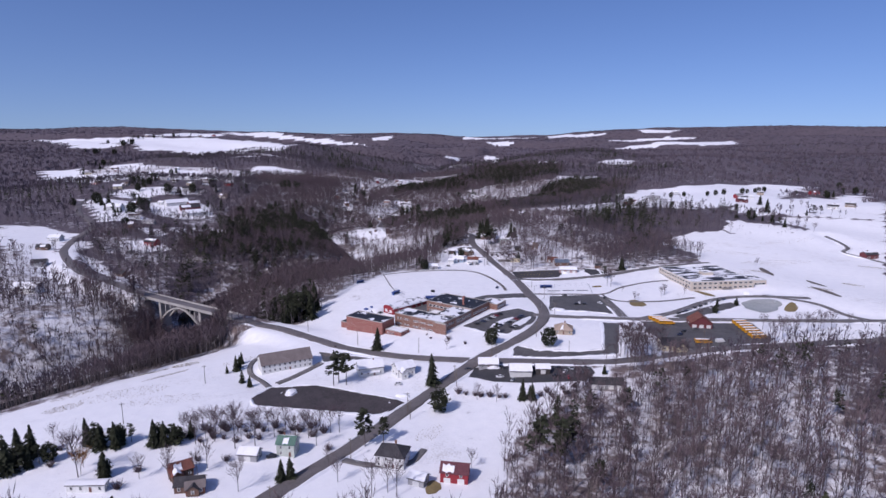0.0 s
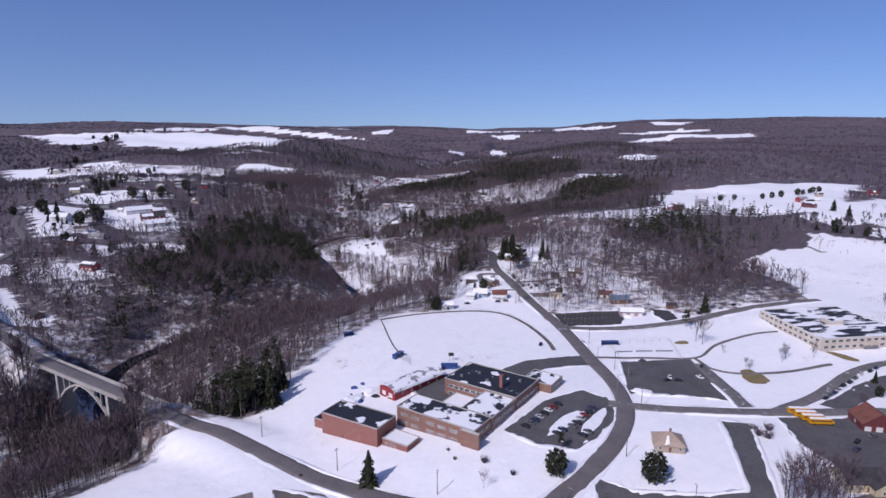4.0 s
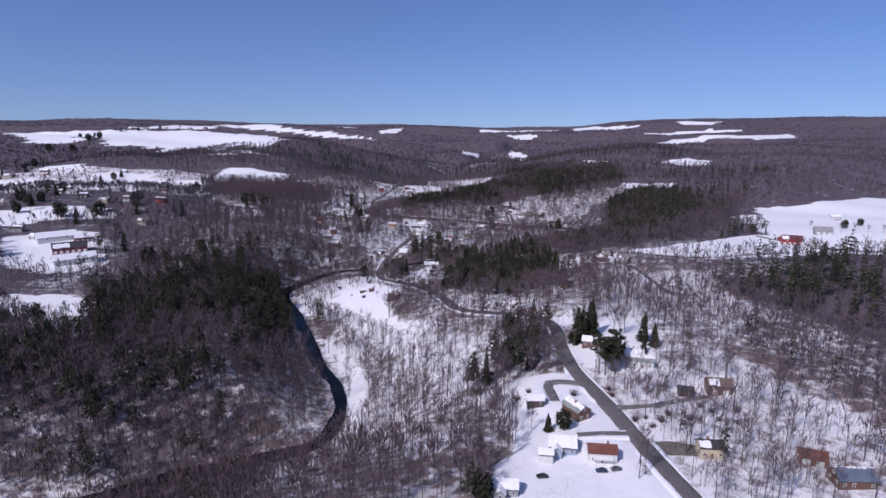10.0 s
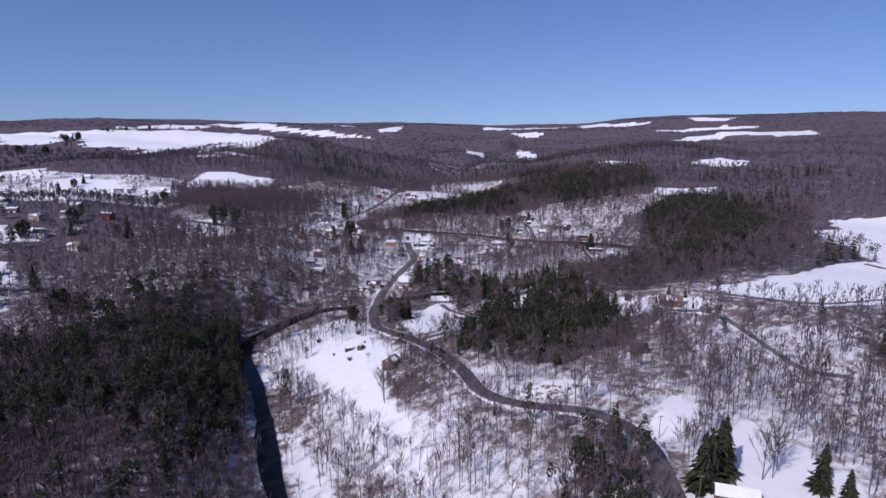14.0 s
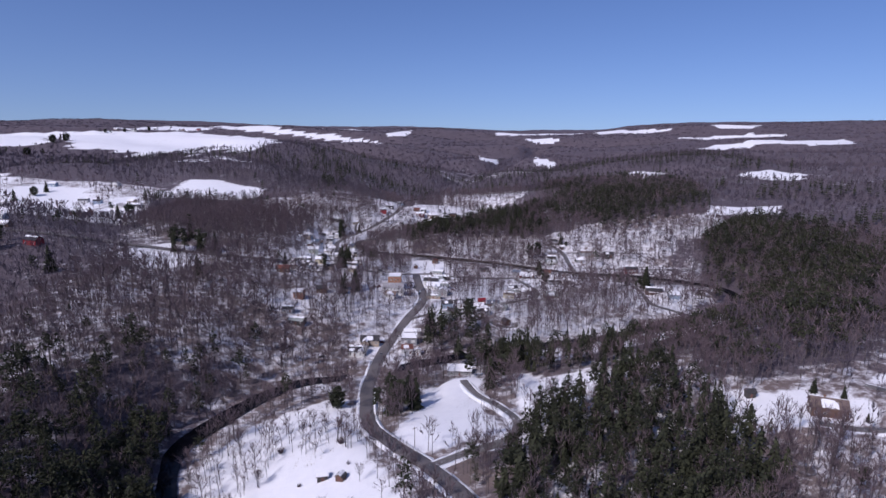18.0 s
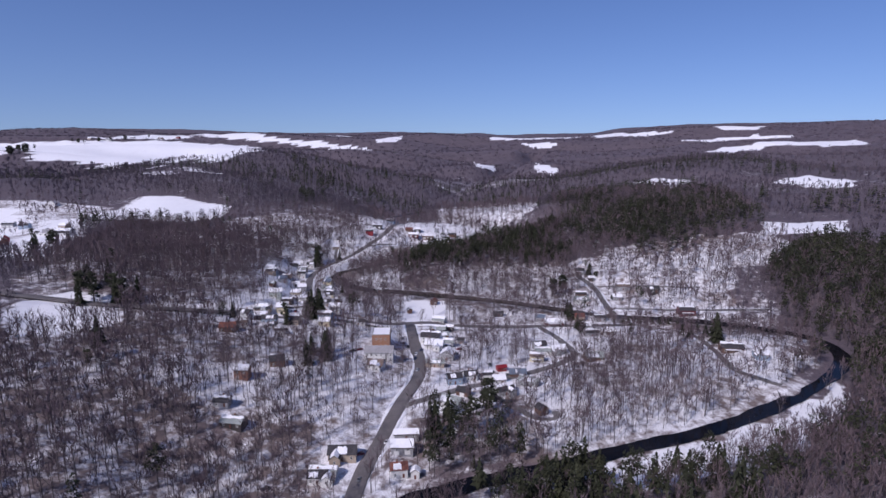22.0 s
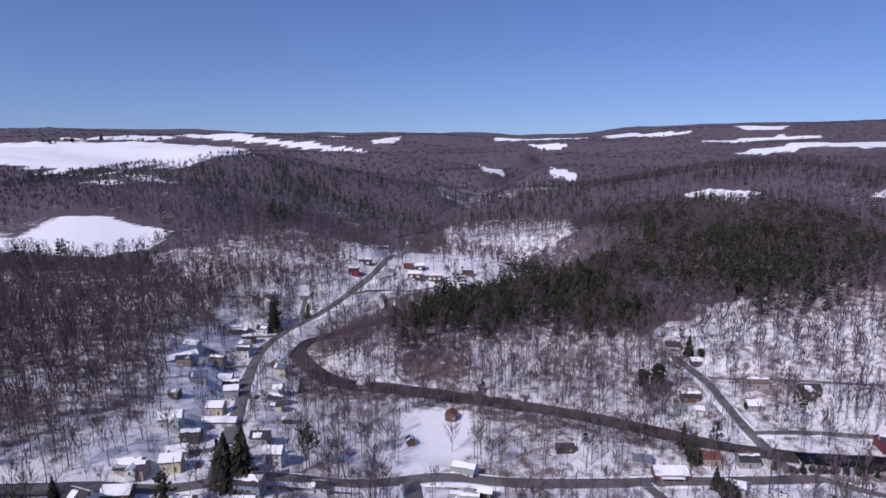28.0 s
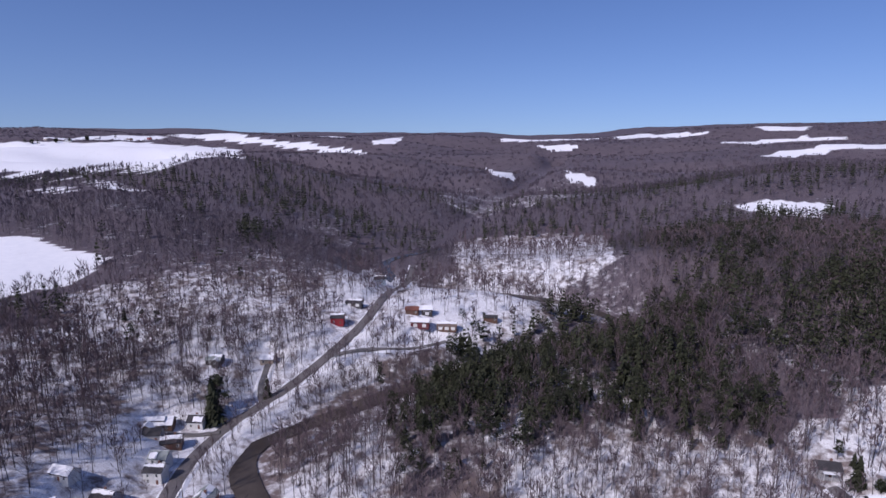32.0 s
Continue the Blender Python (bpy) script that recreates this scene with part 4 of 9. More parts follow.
def conifer(seed, tiers, fronds, width, base=0.12, droop=0.05, ragged=0.25, frond_w=0.08, sides=3, shape=0.6):
    """Conifer of height 1: trunk and ragged whorls of narrow drooping sprays with gaps between them."""
    r = rng(seed)
    V, T, K = [], [], []
    trunk_of(V, T, K, 0.95, 0.014, 0.003, sides, (0, 0), 1)
    side = r.uniform(0, 6.28)
    for i in range(tiers):
        u = i / (tiers - 1)
        z = base + (0.95 - base) * u + r.uniform(-0.02, 0.02)
        rad = width * (1 - u) ** shape * r.uniform(0.82, 1.12) + 0.018
        k = max(3, int(fronds * (1 - 0.5 * u)))
        for j in range(k):
            g = 2 * math.pi * (j + r.random() * 0.9) / k + i * 0.9
            L = rad * r.uniform(1 - ragged, 1 + ragged * 0.6) * (1 + 0.18 * math.cos(g - side))
            c = np.array((math.cos(g), math.sin(g), 0))
            s = np.array((-math.sin(g), math.cos(g), r.uniform(-0.5, 0.5))) * frond_w * (0.35 + rad) * r.uniform(0.6, 1.3)
            a = c * L * 0.08 + np.array((0, 0, z + 0.05 * r.uniform(0.4, 1.3)))
            e = c * L + np.array((0, 0, z - droop * r.uniform(-0.2, 1.6)))
            m = c * L * 0.62 + np.array((0, 0, z + 0.02 * r.uniform(-0.5, 1.5)))
            n0 = len(V)
            V.extend([a, m - s, e, m + s])
            T.extend([(n0, n0 + 1, n0 + 2), (n0, n0 + 2, n0 + 3)])
            K.extend([2, 2])
    n0 = len(V)
    V.extend([np.array((0.012, 0, 0.9)), np.array((-0.012, 0.008, 0.9)), np.array((0, 0, 1.0))])
    T.append((n0, n0 + 1, n0 + 2))
    K.append(2)
    return np.array(V), np.array(T), np.array(K)


def round_pine(seed, limbs, sprays, w, width=0.2, base=0.42, sides=3):
    """Old pine of height 1: long bare trunk under an irregular rounded crown of needle clumps on single limbs."""
    r = rng(seed)
    V, T, K = [], [], []
    trunk_of(V, T, K, 0.93, 0.016, 0.004, sides, (0, 0), 1)
    for i in range(limbs):
        u = i / (limbs - 1)
        g = i * 2.4 + r.uniform(-0.5, 0.5)
        z = base + (0.93 - base) * u + r.uniform(-0.03, 0.03)
        rad = width * (0.25 + 0.75 * math.sin(math.pi * (0.22 + 0.74 * u))) * r.uniform(0.6, 1.15)
        hub = np.array((math.cos(g) * rad * 0.62, math.sin(g) * rad * 0.62, z))
        blade(V, T, K, np.array((0, 0, z - 0.05)), hub, 0.006, 0, r.random() * 6)
        size = width * (0.62 - 0.2 * u) * r.uniform(0.8, 1.2)
        for _ in range(sprays):
            d = r.normal(0, 1, 3) * (1, 1, 0.55)
            d /= np.linalg.norm(d)
            s = np.cross(d, r.normal(0, 1, 3))
            s *= w * r.uniform(0.6, 1.3) / np.linalg.norm(s)
            a, e = hub + d * size * 0.1, hub + d * size * r.uniform(0.75, 1.15)
            m = a + (e - a) * 0.6
            n0 = len(V)
            V.extend([m - s, e, m + s] if r.random() < 0.5 else [m - s, a, m + s])
            T.append((n0, n0 + 1, n0 + 2))
            K.append(2)
    return np.array(V), np.array(T), np.array(K)


def tuft(seed, n, w, spread, kind=1):
    """A far clump of bare crowns: upright slivers."""
    r = rng(seed)
    V, T, K = [], [], []
    for _ in range(n):
        p = np.array((r.normal(0, spread), r.normal(0, spread), -0.05))
        q = p + np.array((r.normal(0, 0.06), r.normal(0, 0.06), r.uniform(0.7, 1.05)))
        m = p + (q - p) * 0.62
        s = np.array((math.cos(r.random() * 3), math.sin(r.random() * 3), 0)) * w
        i = len(V)
        V.extend([p, m - s, q, m + s])
        T.extend([(i, i + 1, i + 2), (i, i + 2, i + 3)])
        K.extend([kind, kind])
    return np.array(V), np.array(T), np.array(K)


def scatter(x0, x1, y0, y1, gap, seed):
    r = rng(seed)
    gx, gy = np.meshgrid(np.arange(x0, x1, gap), np.arange(y0, y1, gap))
    return (gx + r.uniform(-0.8, 0.8, gx.shape) * gap).ravel(), (gy + r.uniform(-0.8, 0.8, gy.shape) * gap).ravel()


def stand(name, x, y, protos, lo, hi, seed, label, category, fat=(0.72, 1.05), twig=TWIG):
    """All trees of a stand in one mesh."""
    r = rng(seed)
    z = ground(x, y)
    pick = r.integers(0, len(protos), len(x))
    VV, TT, KK, n = [], [], [], 0
    for p, (V, T, K) in enumerate(protos):
        at = np.nonzero(pick == p)[0]
        if not len(at):
            continue
        g, h = r.uniform(0, 2 * math.pi, len(at)), r.uniform(lo, hi, len(at))
        f = h * r.uniform(*fat, len(at))
        c, s = np.cos(g)[:, None], np.sin(g)[:, None]
        W = np.empty((len(at), len(V), 3), np.float32)
        W[..., 0] = (V[:, 0] * c - V[:, 1] * s) * f[:, None] + x[at, None]
        W[..., 1] = (V[:, 0] * s + V[:, 1] * c) * f[:, None] + y[at, None]
        W[..., 2] = V[:, 2] * h[:, None] + z[at, None]
        VV.append(W.reshape(-1, 3))
        TT.append((T[None] + (np.arange(len(at)) * len(V))[:, None, None] + n).reshape(-1, 3))
        KK.append(np.tile(K, len(at)))
        n += len(at) * len(V)
    if not VV:
        return
    me = fast_mesh(name, np.vstack(VV), np.vstack(TT), [BARK, twig, NEEDLE], np.concatenate(KK))
    return tagged(new(name, me), label, category, kind="stuff")


NEAR_BARE = [bare_tree(s, 7, 8, 0.0138) for s in range(6)]
NEAR_LIGHT = [bare_tree(10 + s, 8, 7, 0.0108, spread=0.27, low=0.34) for s in range(6)]
YARD_BARE = [bare_tree(14 + s, 11, 9, 0.0075, 3, 2, 0.42, 0.2, 0.9) for s in range(4)]
MID_BARE = [bare_tree(20 + s, 5, 4, 0.030, 3, 1, 0.28, fork=0.2) for s in range(5)]
MID_LIGHT = [bare_tree(26 + s, 5, 4, 0.029, 3, 1, 0.26, 0.34, fork=0.2) for s in range(5)]
OUTER_BARE = [bare_tree(32 + s, 3, 3, 0.105, 3, 1, 0.30, fork=0.0) for s in range(5)]
FAR_BARE = [tuft(40 + s, 5, 0.12, 0.28) for s in range(4)]
NEAR_PINE = [conifer(60 + s, 12, 10, w, b, ragged=0.55, frond_w=0.08) for s, (w, b) in enumerate(((0.19, 0.15), (0.22, 0.25), (0.16, 0.10), (0.20, 0.38), (0.23, 0.3)))]
MID_PINE = [conifer(70 + s, 6, 6, 0.21, 0.2, ragged=0.5, frond_w=0.18) for s in range(3)]
NEAR_ROUND = [round_pine(90 + s, 12, 20, 0.027, w * 1.12, b) for s, (w, b) in enumerate(((0.21, 0.45), (0.18, 0.36), (0.24, 0.5), (0.2, 0.3), (0.17, 0.55)))]
MID_ROUND = [round_pine(96 + s, 7, 11, 0.052, w * 1.12, b) for s, (w, b) in enumerate(((0.22, 0.42), (0.2, 0.32), (0.24, 0.5)))]
FAR_PINE = [conifer(80 + s, 3, 5, 0.26, 0.15, frond_w=0.3) for s in range(3)]


# ---- building materials ----
def patchy_roof(name, dark, amount, stretch=(1, 1, 1), scale=0.11):
    """Roofing with half-melted snow lying on it in sheets."""
    m, n, k, b = nodes_of(name)
    tc = n.new("ShaderNodeTexCoord").outputs["Object"]
    mp = n.new("ShaderNodeMapping")
    mp.inputs["Scale"].default_value = stretch
    k.new(tc, mp.inputs["Vector"])
    f1, f2 = noise_at(n, k, scale, 4, 0.55, mp.outputs[0]), noise_at(n, k, 1.5, 4, 0.6, tc)
    roofing = mix(n, k, f2, tuple(c * 0.7 for c in dark), tuple(c * 1.4 for c in dark))
    snowy = ramp(n, k, math_of(n, k, "ADD", f1, math_of(n, k, "MULTIPLY", f2, 0.06)), 0.56 - amount, 0.585 - amount)
    k.new(mix(n, k, snowy, roofing, (0.84, 0.84, 0.86)), b.inputs["Base Color"])
    b.inputs["Roughness"].default_value = 0.7
    bump_of(n, k, b, snowy, 0.15, 0.7)
    return m


def siding(name, c, dirty=0.75):
    """Painted boards: faint courses and weathering."""
    m, n, k, b = nodes_of(name)
    tc = n.new("ShaderNodeTexCoord").outputs["Object"]
    w = n.new("ShaderNodeTexWave")
    w.wave_type, w.bands_direction = "BANDS", "Z"
    w.inputs["Scale"].default_value = 2.5
    k.new(tc, w.inputs["Vector"])
    f = noise_at(n, k, 0.9, 5, 0.65, tc)
    k.new(mix(n, k, ramp(n, k, f, 0.35, 0.7), c, tuple(v * dirty for v in c)), b.inputs["Base Color"])
    b.inputs["Roughness"].default_value = 0.65
    bump_of(n, k, b, w.outputs["Fac"], 0.02, 0.5)
    return m


def brickwork(name, c):
    m, n, k, b = nodes_of(name)
    tc = n.new("ShaderNodeTexCoord").outputs["Object"]
    mp = n.new("ShaderNodeMapping")
    mp.inputs["Rotation"].default_value = (radians(90), 0, 0)
    k.new(tc, mp.inputs["Vector"])
    t = n.new("ShaderNodeTexBrick")
    t.inputs["Scale"].default_value = 4.4
    t.inputs["Color1"].default_value, t.inputs["Color2"].default_value = (*c, 1), (*[v * 0.72 for v in c], 1)
    t.inputs["Mortar"].default_value = (0.42, 0.37, 0.34, 1)
    t.inputs["Mortar Size"].default_value = 0.012
    k.new(mp.outputs[0], t.inputs["Vector"])
    f = noise_at(n, k, 0.35, 5, 0.7, tc)
    k.new(mix(n, k, ramp(n, k, f, 0.35, 0.7), t.outputs["Color"], tuple(v * 0.8 for v in c)), b.inputs["Base Color"])
    b.inputs["Roughness"].default_value = 0.85
    return m


WALLS = {
    "white": (siding("white_siding", (0.74, 0.74, 0.72)), "white clapboard"), "grey": (siding("grey_siding", (0.36, 0.36, 0.37)), "grey-sided"),
    "cream": (siding("cream_siding", (0.62, 0.55, 0.38)), "cream-sided"), "yellow": (siding("yellow_siding", (0.60, 0.53, 0.36)), "pale yellow"),
    "tan": (siding("tan_siding", (0.44, 0.36, 0.28)), "tan-sided"), "blue": (siding("blue_siding", (0.32, 0.40, 0.50)), "blue-grey"),
    "mint": (siding("mint_siding", (0.52, 0.56, 0.50)), "pale green-grey"), "red": (siding("barn_red", (0.30, 0.025, 0.035)), "barn-red board"),
    "maroon": (siding("maroon_siding", (0.16, 0.04, 0.045)), "maroon-sided"), "brown": (siding("brown_siding", (0.15, 0.085, 0.06)), "brown-stained wooden"),
    "dark": (siding("dark_siding", (0.06, 0.052, 0.05)), "dark weathered wooden"), "rust": (siding("rust_siding", (0.20, 0.08, 0.05)), "rust-brown"),
    "beige": (siding("beige_siding", (0.56, 0.49, 0.43)), "beige-walled"), "pink": (siding("pink_siding", (0.42, 0.28, 0.28)), "dull pink"), "brick": (brickwork("house_brick", (0.26, 0.115, 0.075)), "brown brick"),
}
ROOFS = {
    "snow": (stuff_mat("roof_under_snow", (0.10, 0.09, 0.09), (0.17, 0.15, 0.15), 3, 0.3), 1.0, "snow-covered roof"),
    "dark": (stuff_mat("dark_shingle", (0.035, 0.033, 0.037), (0.07, 0.065, 0.07), 3, 0.3), 0.0, "dark shingle roof"),
    "darksnow": (stuff_mat("dark_shingle_patch", (0.035, 0.033, 0.037), (0.07, 0.065, 0.07), 3, 0.3), 0.45, "dark shingle roof half cleared of snow"),
    "grey": (stuff_mat("grey_sheet_roof", (0.25, 0.24, 0.25), (0.36, 0.35, 0.36), 2, 0.2), 0.0, "bare grey roof"),
    "greysnow": (stuff_mat("grey_green_roof", (0.22, 0.25, 0.24), (0.32, 0.34, 0.33), 2, 0.2), 0.5, "grey roof with patches of snow"),
    "green": (stuff_mat("green_roof", (0.08, 0.15, 0.12), (0.13, 0.22, 0.17), 2, 0.2), 0.25, "green roof with a little snow"),
    "red": (stuff_mat("red_roof", (0.24, 0.02, 0.03), (0.33, 0.03, 0.04), 2, 0.2), 0.0, "bright red roof"),
    "redsnow": (stuff_mat("barn_roof", (0.10, 0.035, 0.045), (0.16, 0.06, 0.07), 2, 0.2), 0.3, "dark red roof with a snow patch"),
    "rust": (stuff_mat("rust_roof", (0.13, 0.05, 0.04), (0.22, 0.09, 0.065), 2, 0.25), 0.0, "rusty red-brown roof"),
    "rustsnow": (stuff_mat("rust_roof_patch", (0.15, 0.06, 0.045), (0.22, 0.09, 0.07), 2, 0.25), 0.4, "red-brown roof with snow"),
    "brownsnow": (stuff_mat("brown_roof", (0.13, 0.095, 0.08), (0.2, 0.15, 0.13), 2, 0.25), 0.45, "brown roof with patches of snow"),
    "brown": (stuff_mat("bare_brown_roof", (0.15, 0.125, 0.12), (0.215, 0.18, 0.17), 2, 0.25), 0.0, "plain grey-brown roof"),
    "slate": (stuff_mat("slate_roof", (0.10, 0.125, 0.17), (0.15, 0.18, 0.23), 2, 0.25), 0.12, "slate-blue roof"),
    "tan": (stuff_mat("tan_roof", (0.33, 0.25, 0.19), (0.44, 0.34, 0.27), 2, 0.25), 0.2, "tan shingle roof"),
}
GLASS = stuff_mat("window_glass", (0.02, 0.024, 0.03), (0.05, 0.055, 0.065), 0.8, 0.2, 0.08, spec=0.6)
TRIM = stuff_mat("white_trim", (0.72, 0.72, 0.70), (0.6, 0.6, 0.58), 2, 0.3, 0.5)
CONCRETE = stuff_mat("old_concrete", (0.33, 0.31, 0.29), (0.45, 0.43, 0.40), 1.5, 0.12, 0.85, 0.02)
SCHOOL_BRICK = brickwork("school_brick", (0.25, 0.125, 0.09))
GYM_BRICK = brickwork("gym_brick", (0.30, 0.11, 0.085))
HALL_BRICK = brickwork("orange_brick", (0.40, 0.20, 0.115))
BLACK_ROOF = patchy_roof("black_membrane", (0.018, 0.020, 0.028), -0.045)
HALF_ROOF = patchy_roof("half_snowy_roof", (0.018, 0.020, 0.028), 0.055)
STREAK_ROOF = patchy_roof("streaked_snowy_roof", (0.025, 0.027, 0.035), 0.05, (0.45, 1.6, 1), 0.12)
ARCH_ROOF = patchy_roof("arched_sheet_roof", (0.26, 0.26, 0.27), 0.10, (1, 1, 1), 0.2)
CREAM_WALL = stuff_mat("cream_masonry", (0.50, 0.43, 0.35), (0.60, 0.53, 0.44), 1.0, 0.15, 0.8)
STEEL = stuff_mat("grey_steel", (0.25, 0.25, 0.26), (0.36, 0.36, 0.37), 2, 0.3, 0.5, metal=0.6)
WOOD_POLE = stuff_mat("creosoted_pole", (0.10, 0.08, 0.065), (0.17, 0.14, 0.11), 3, 0.4, 0.9)
BLUE_PAINT = stuff_mat("blue_paint", (0.03, 0.06, 0.20), (0.05, 0.10, 0.28), 2, 0.3, 0.5)
RUBBER = stuff_mat("black_rubber", (0.018, 0.018, 0.018), (0.04, 0.04, 0.04), 3, 0.5, 0.9)
YELLOW_PAINT = stuff_mat("bus_yellow", (0.62, 0.30, 0.015), (0.55, 0.25, 0.01), 1, 0.2, 0.35)
LINE_PAINT = stuff_mat("yellow_line", (0.55, 0.40, 0.08), (0.38, 0.28, 0.08), 2, 0.4, 0.8)
CAR_PAINTS = [stuff_mat(n, c, tuple(v * 0.8 for v in c), 1, 0.2, 0.3, spec=0.6) for n, c in (("white_paint", (0.75, 0.75, 0.75)), ("black_paint", (0.015, 0.015, 0.018)), ("silver_paint", (0.40, 0.41, 0.43)), ("dark_red_paint", (0.20, 0.015, 0.02)), ("navy_paint", (0.02, 0.03, 0.08)), ("grey_paint", (0.12, 0.125, 0.13)))]
ICE = stuff_mat("pond_ice", (0.28, 0.30, 0.28), (0.42, 0.42, 0.40), 0.5, 0.05, 0.4)
GRASS = stuff_mat("winter_grass", (0.17, 0.13, 0.06), (0.26, 0.20, 0.10), 1.5, 0.2, 0.95, 0.03)
MUD = stuff_mat("bare_mud", (0.10, 0.085, 0.075), (0.18, 0.155, 0.14), 1.2, 0.2, 0.9, 0.03)
ROCK = stuff_mat("bank_rock", (0.20, 0.16, 0.13), (0.34, 0.28, 0.23), 0.8, 0.15, 0.9, 0.1)


def box(bm, x0, x1, y0, y1, z0, z1):
    v = [bm.verts.new(p) for p in ((x0, y0, z0), (x1, y0, z0), (x1, y1, z0), (x0, y1, z0), (x0, y0, z1), (x1, y0, z1), (x1, y1, z1), (x0, y1, z1))]
    for f in ((3, 2, 1, 0), (4, 5, 6, 7), (0, 1, 5, 4), (1, 2, 6, 5), (2, 3, 7, 6), (3, 0, 4, 7)):
        bm.faces.new([v[i] for i in f])
    return v


def solid(bm, pts, faces):
    v = [bm.verts.new(p) for p in pts]
    for f in faces:
        bm.faces.new([v[i] for i in f])


def one_box(*a):
    bm = bmesh.new()
    box(bm, *a)
    return bm


def mesh_of(bm, name, material):
    me = bpy.data.meshes.new(name)
    bm.to_mesh(me)
    bm.free()
    me.materials.append(material)
    return me


def frame_mesh(w, h, bar, depth, name, material, cross=True):
    """A window frame of bars standing in the xz plane, facing -y, foot centre at the origin."""
    bm = bmesh.new()
    box(bm, -w / 2, -w / 2 + bar, -depth, 0.02, 0, h)
    box(bm, w / 2 - bar, w / 2, -depth, 0.02, 0, h)
    box(bm, -w / 2 + bar, w / 2 - bar, -depth, 0.02, 0, bar)
    box(bm, -w / 2 + bar, w / 2 - bar, -depth, 0.02, h - bar, h)
    if cross:
        box(bm, -w / 2 + bar, w / 2 - bar, -depth * 0.8, 0.02, h / 2 - bar * 0.3, h / 2 + bar * 0.3)
    return mesh_of(bm, name, material)


def pane_mesh(w, h, name):
    return mesh_of(one_box(-w / 2, w / 2, -0.05, 0.02, 0, h), name, GLASS)


WINDOW_FRAME = frame_mesh(1.15, 1.5, 0.13, 0.12, "window", TRIM)
WINDOW_PANE = pane_mesh(0.95, 1.3, "pane")
WIDE_FRAME = frame_mesh(3.0, 1.7, 0.14, 0.12, "window", TRIM)
WIDE_PANE = pane_mesh(2.8, 1.5, "pane")
DOOR_MESH = mesh_of(one_box(-0.5, 0.5, -0.08, 0.02, 0, 2.05), "door", stuff_mat("door_paint", (0.12, 0.05, 0.04), (0.2, 0.1, 0.08), 2, 0.3, 0.5))
GATE_MESH = mesh_of(one_box(-1.4, 1.4, -0.08, 0.02, 0, 2.3), "garage_door", TRIM)


def place(name, mesh, parent, x, y, z, turn=0.0):
    ob = new(name, mesh)
    ob.parent = parent
    ob.matrix_basis = pose(x, y, z, 0, 0, turn)
    return ob


def window(parent, x, y, z, turn, wide=False):
    w = place("window", WIDE_FRAME if wide else WINDOW_FRAME, parent, x, y, z, turn)
    place("pane", WIDE_PANE if wide else WINDOW_PANE, w, 0, 0, 0.1)


def thing(name, x, y, turn, label, category, group="", z=None, scale=1.0):
    ob = new(name)
    ob.matrix_basis = pose(x, y, float(ground(x, y)) if z is None else z, 0, 0, turn) @ Matrix.Scale(scale, 4)
    return tagged(ob, label, category, group)


def slope_sheet(bm, ra, rb, ea, eb, lo, hi, thick, jag, r, cols=9, x0=0.0, x1=1.0):
    """A lumpy sheet of snow on a roof slope, from share lo to share hi of the way from ridge to eave, with a ragged lower edge."""
    ra, rb, ea, eb = (np.array(p, float) for p in (ra, rb, ea, eb))
    nrm = np.cross(rb - ra, ea - ra)
    nrm /= np.linalg.norm(nrm) + 1e-9
    if nrm[2] < 0:
        nrm = -nrm
    rows = []
    for i in range(cols):
        u = x0 + (x1 - x0) * i / (cols - 1)
        a, e = ra + (rb - ra) * u, ea + (eb - ea) * u
        h1, h0 = min(1.0, hi + r.uniform(-jag, jag * 0.3)), max(0.0, lo + r.uniform(-jag, jag) * (lo > 0.01))
        p0, p1 = a + (e - a) * h0, a + (e - a) * h1
        pm = (p0 + p1) / 2
        t = thick * r.uniform(0.75, 1.2)
        rows.append([bm.verts.new(p0 + nrm * 0.01), bm.verts.new(p0 + nrm * t * 0.8), bm.verts.new(pm + nrm * t), bm.verts.new(p1 + nrm * t * 0.7), bm.verts.new(p1 + nrm * 0.01)])
    for a, b in zip(rows[:-1], rows[1:]):
        for i in range(4):
            bm.faces.new((a[i], a[i + 1], b[i + 1], b[i]))
    for row in (rows[0], rows[-1]):
        bm.faces.new(row)


COUNT = [0]
SITES = [(-138, 1247, 10, 14)]  # footprints that the woods keep clear of
KIND_WORDS = {"house": "house", "barn": "barn", "garage": "garage", "shed": "shed", "trailer": "mobile home", "hall": "hall", "greenhouse": "long low greenhouse"}


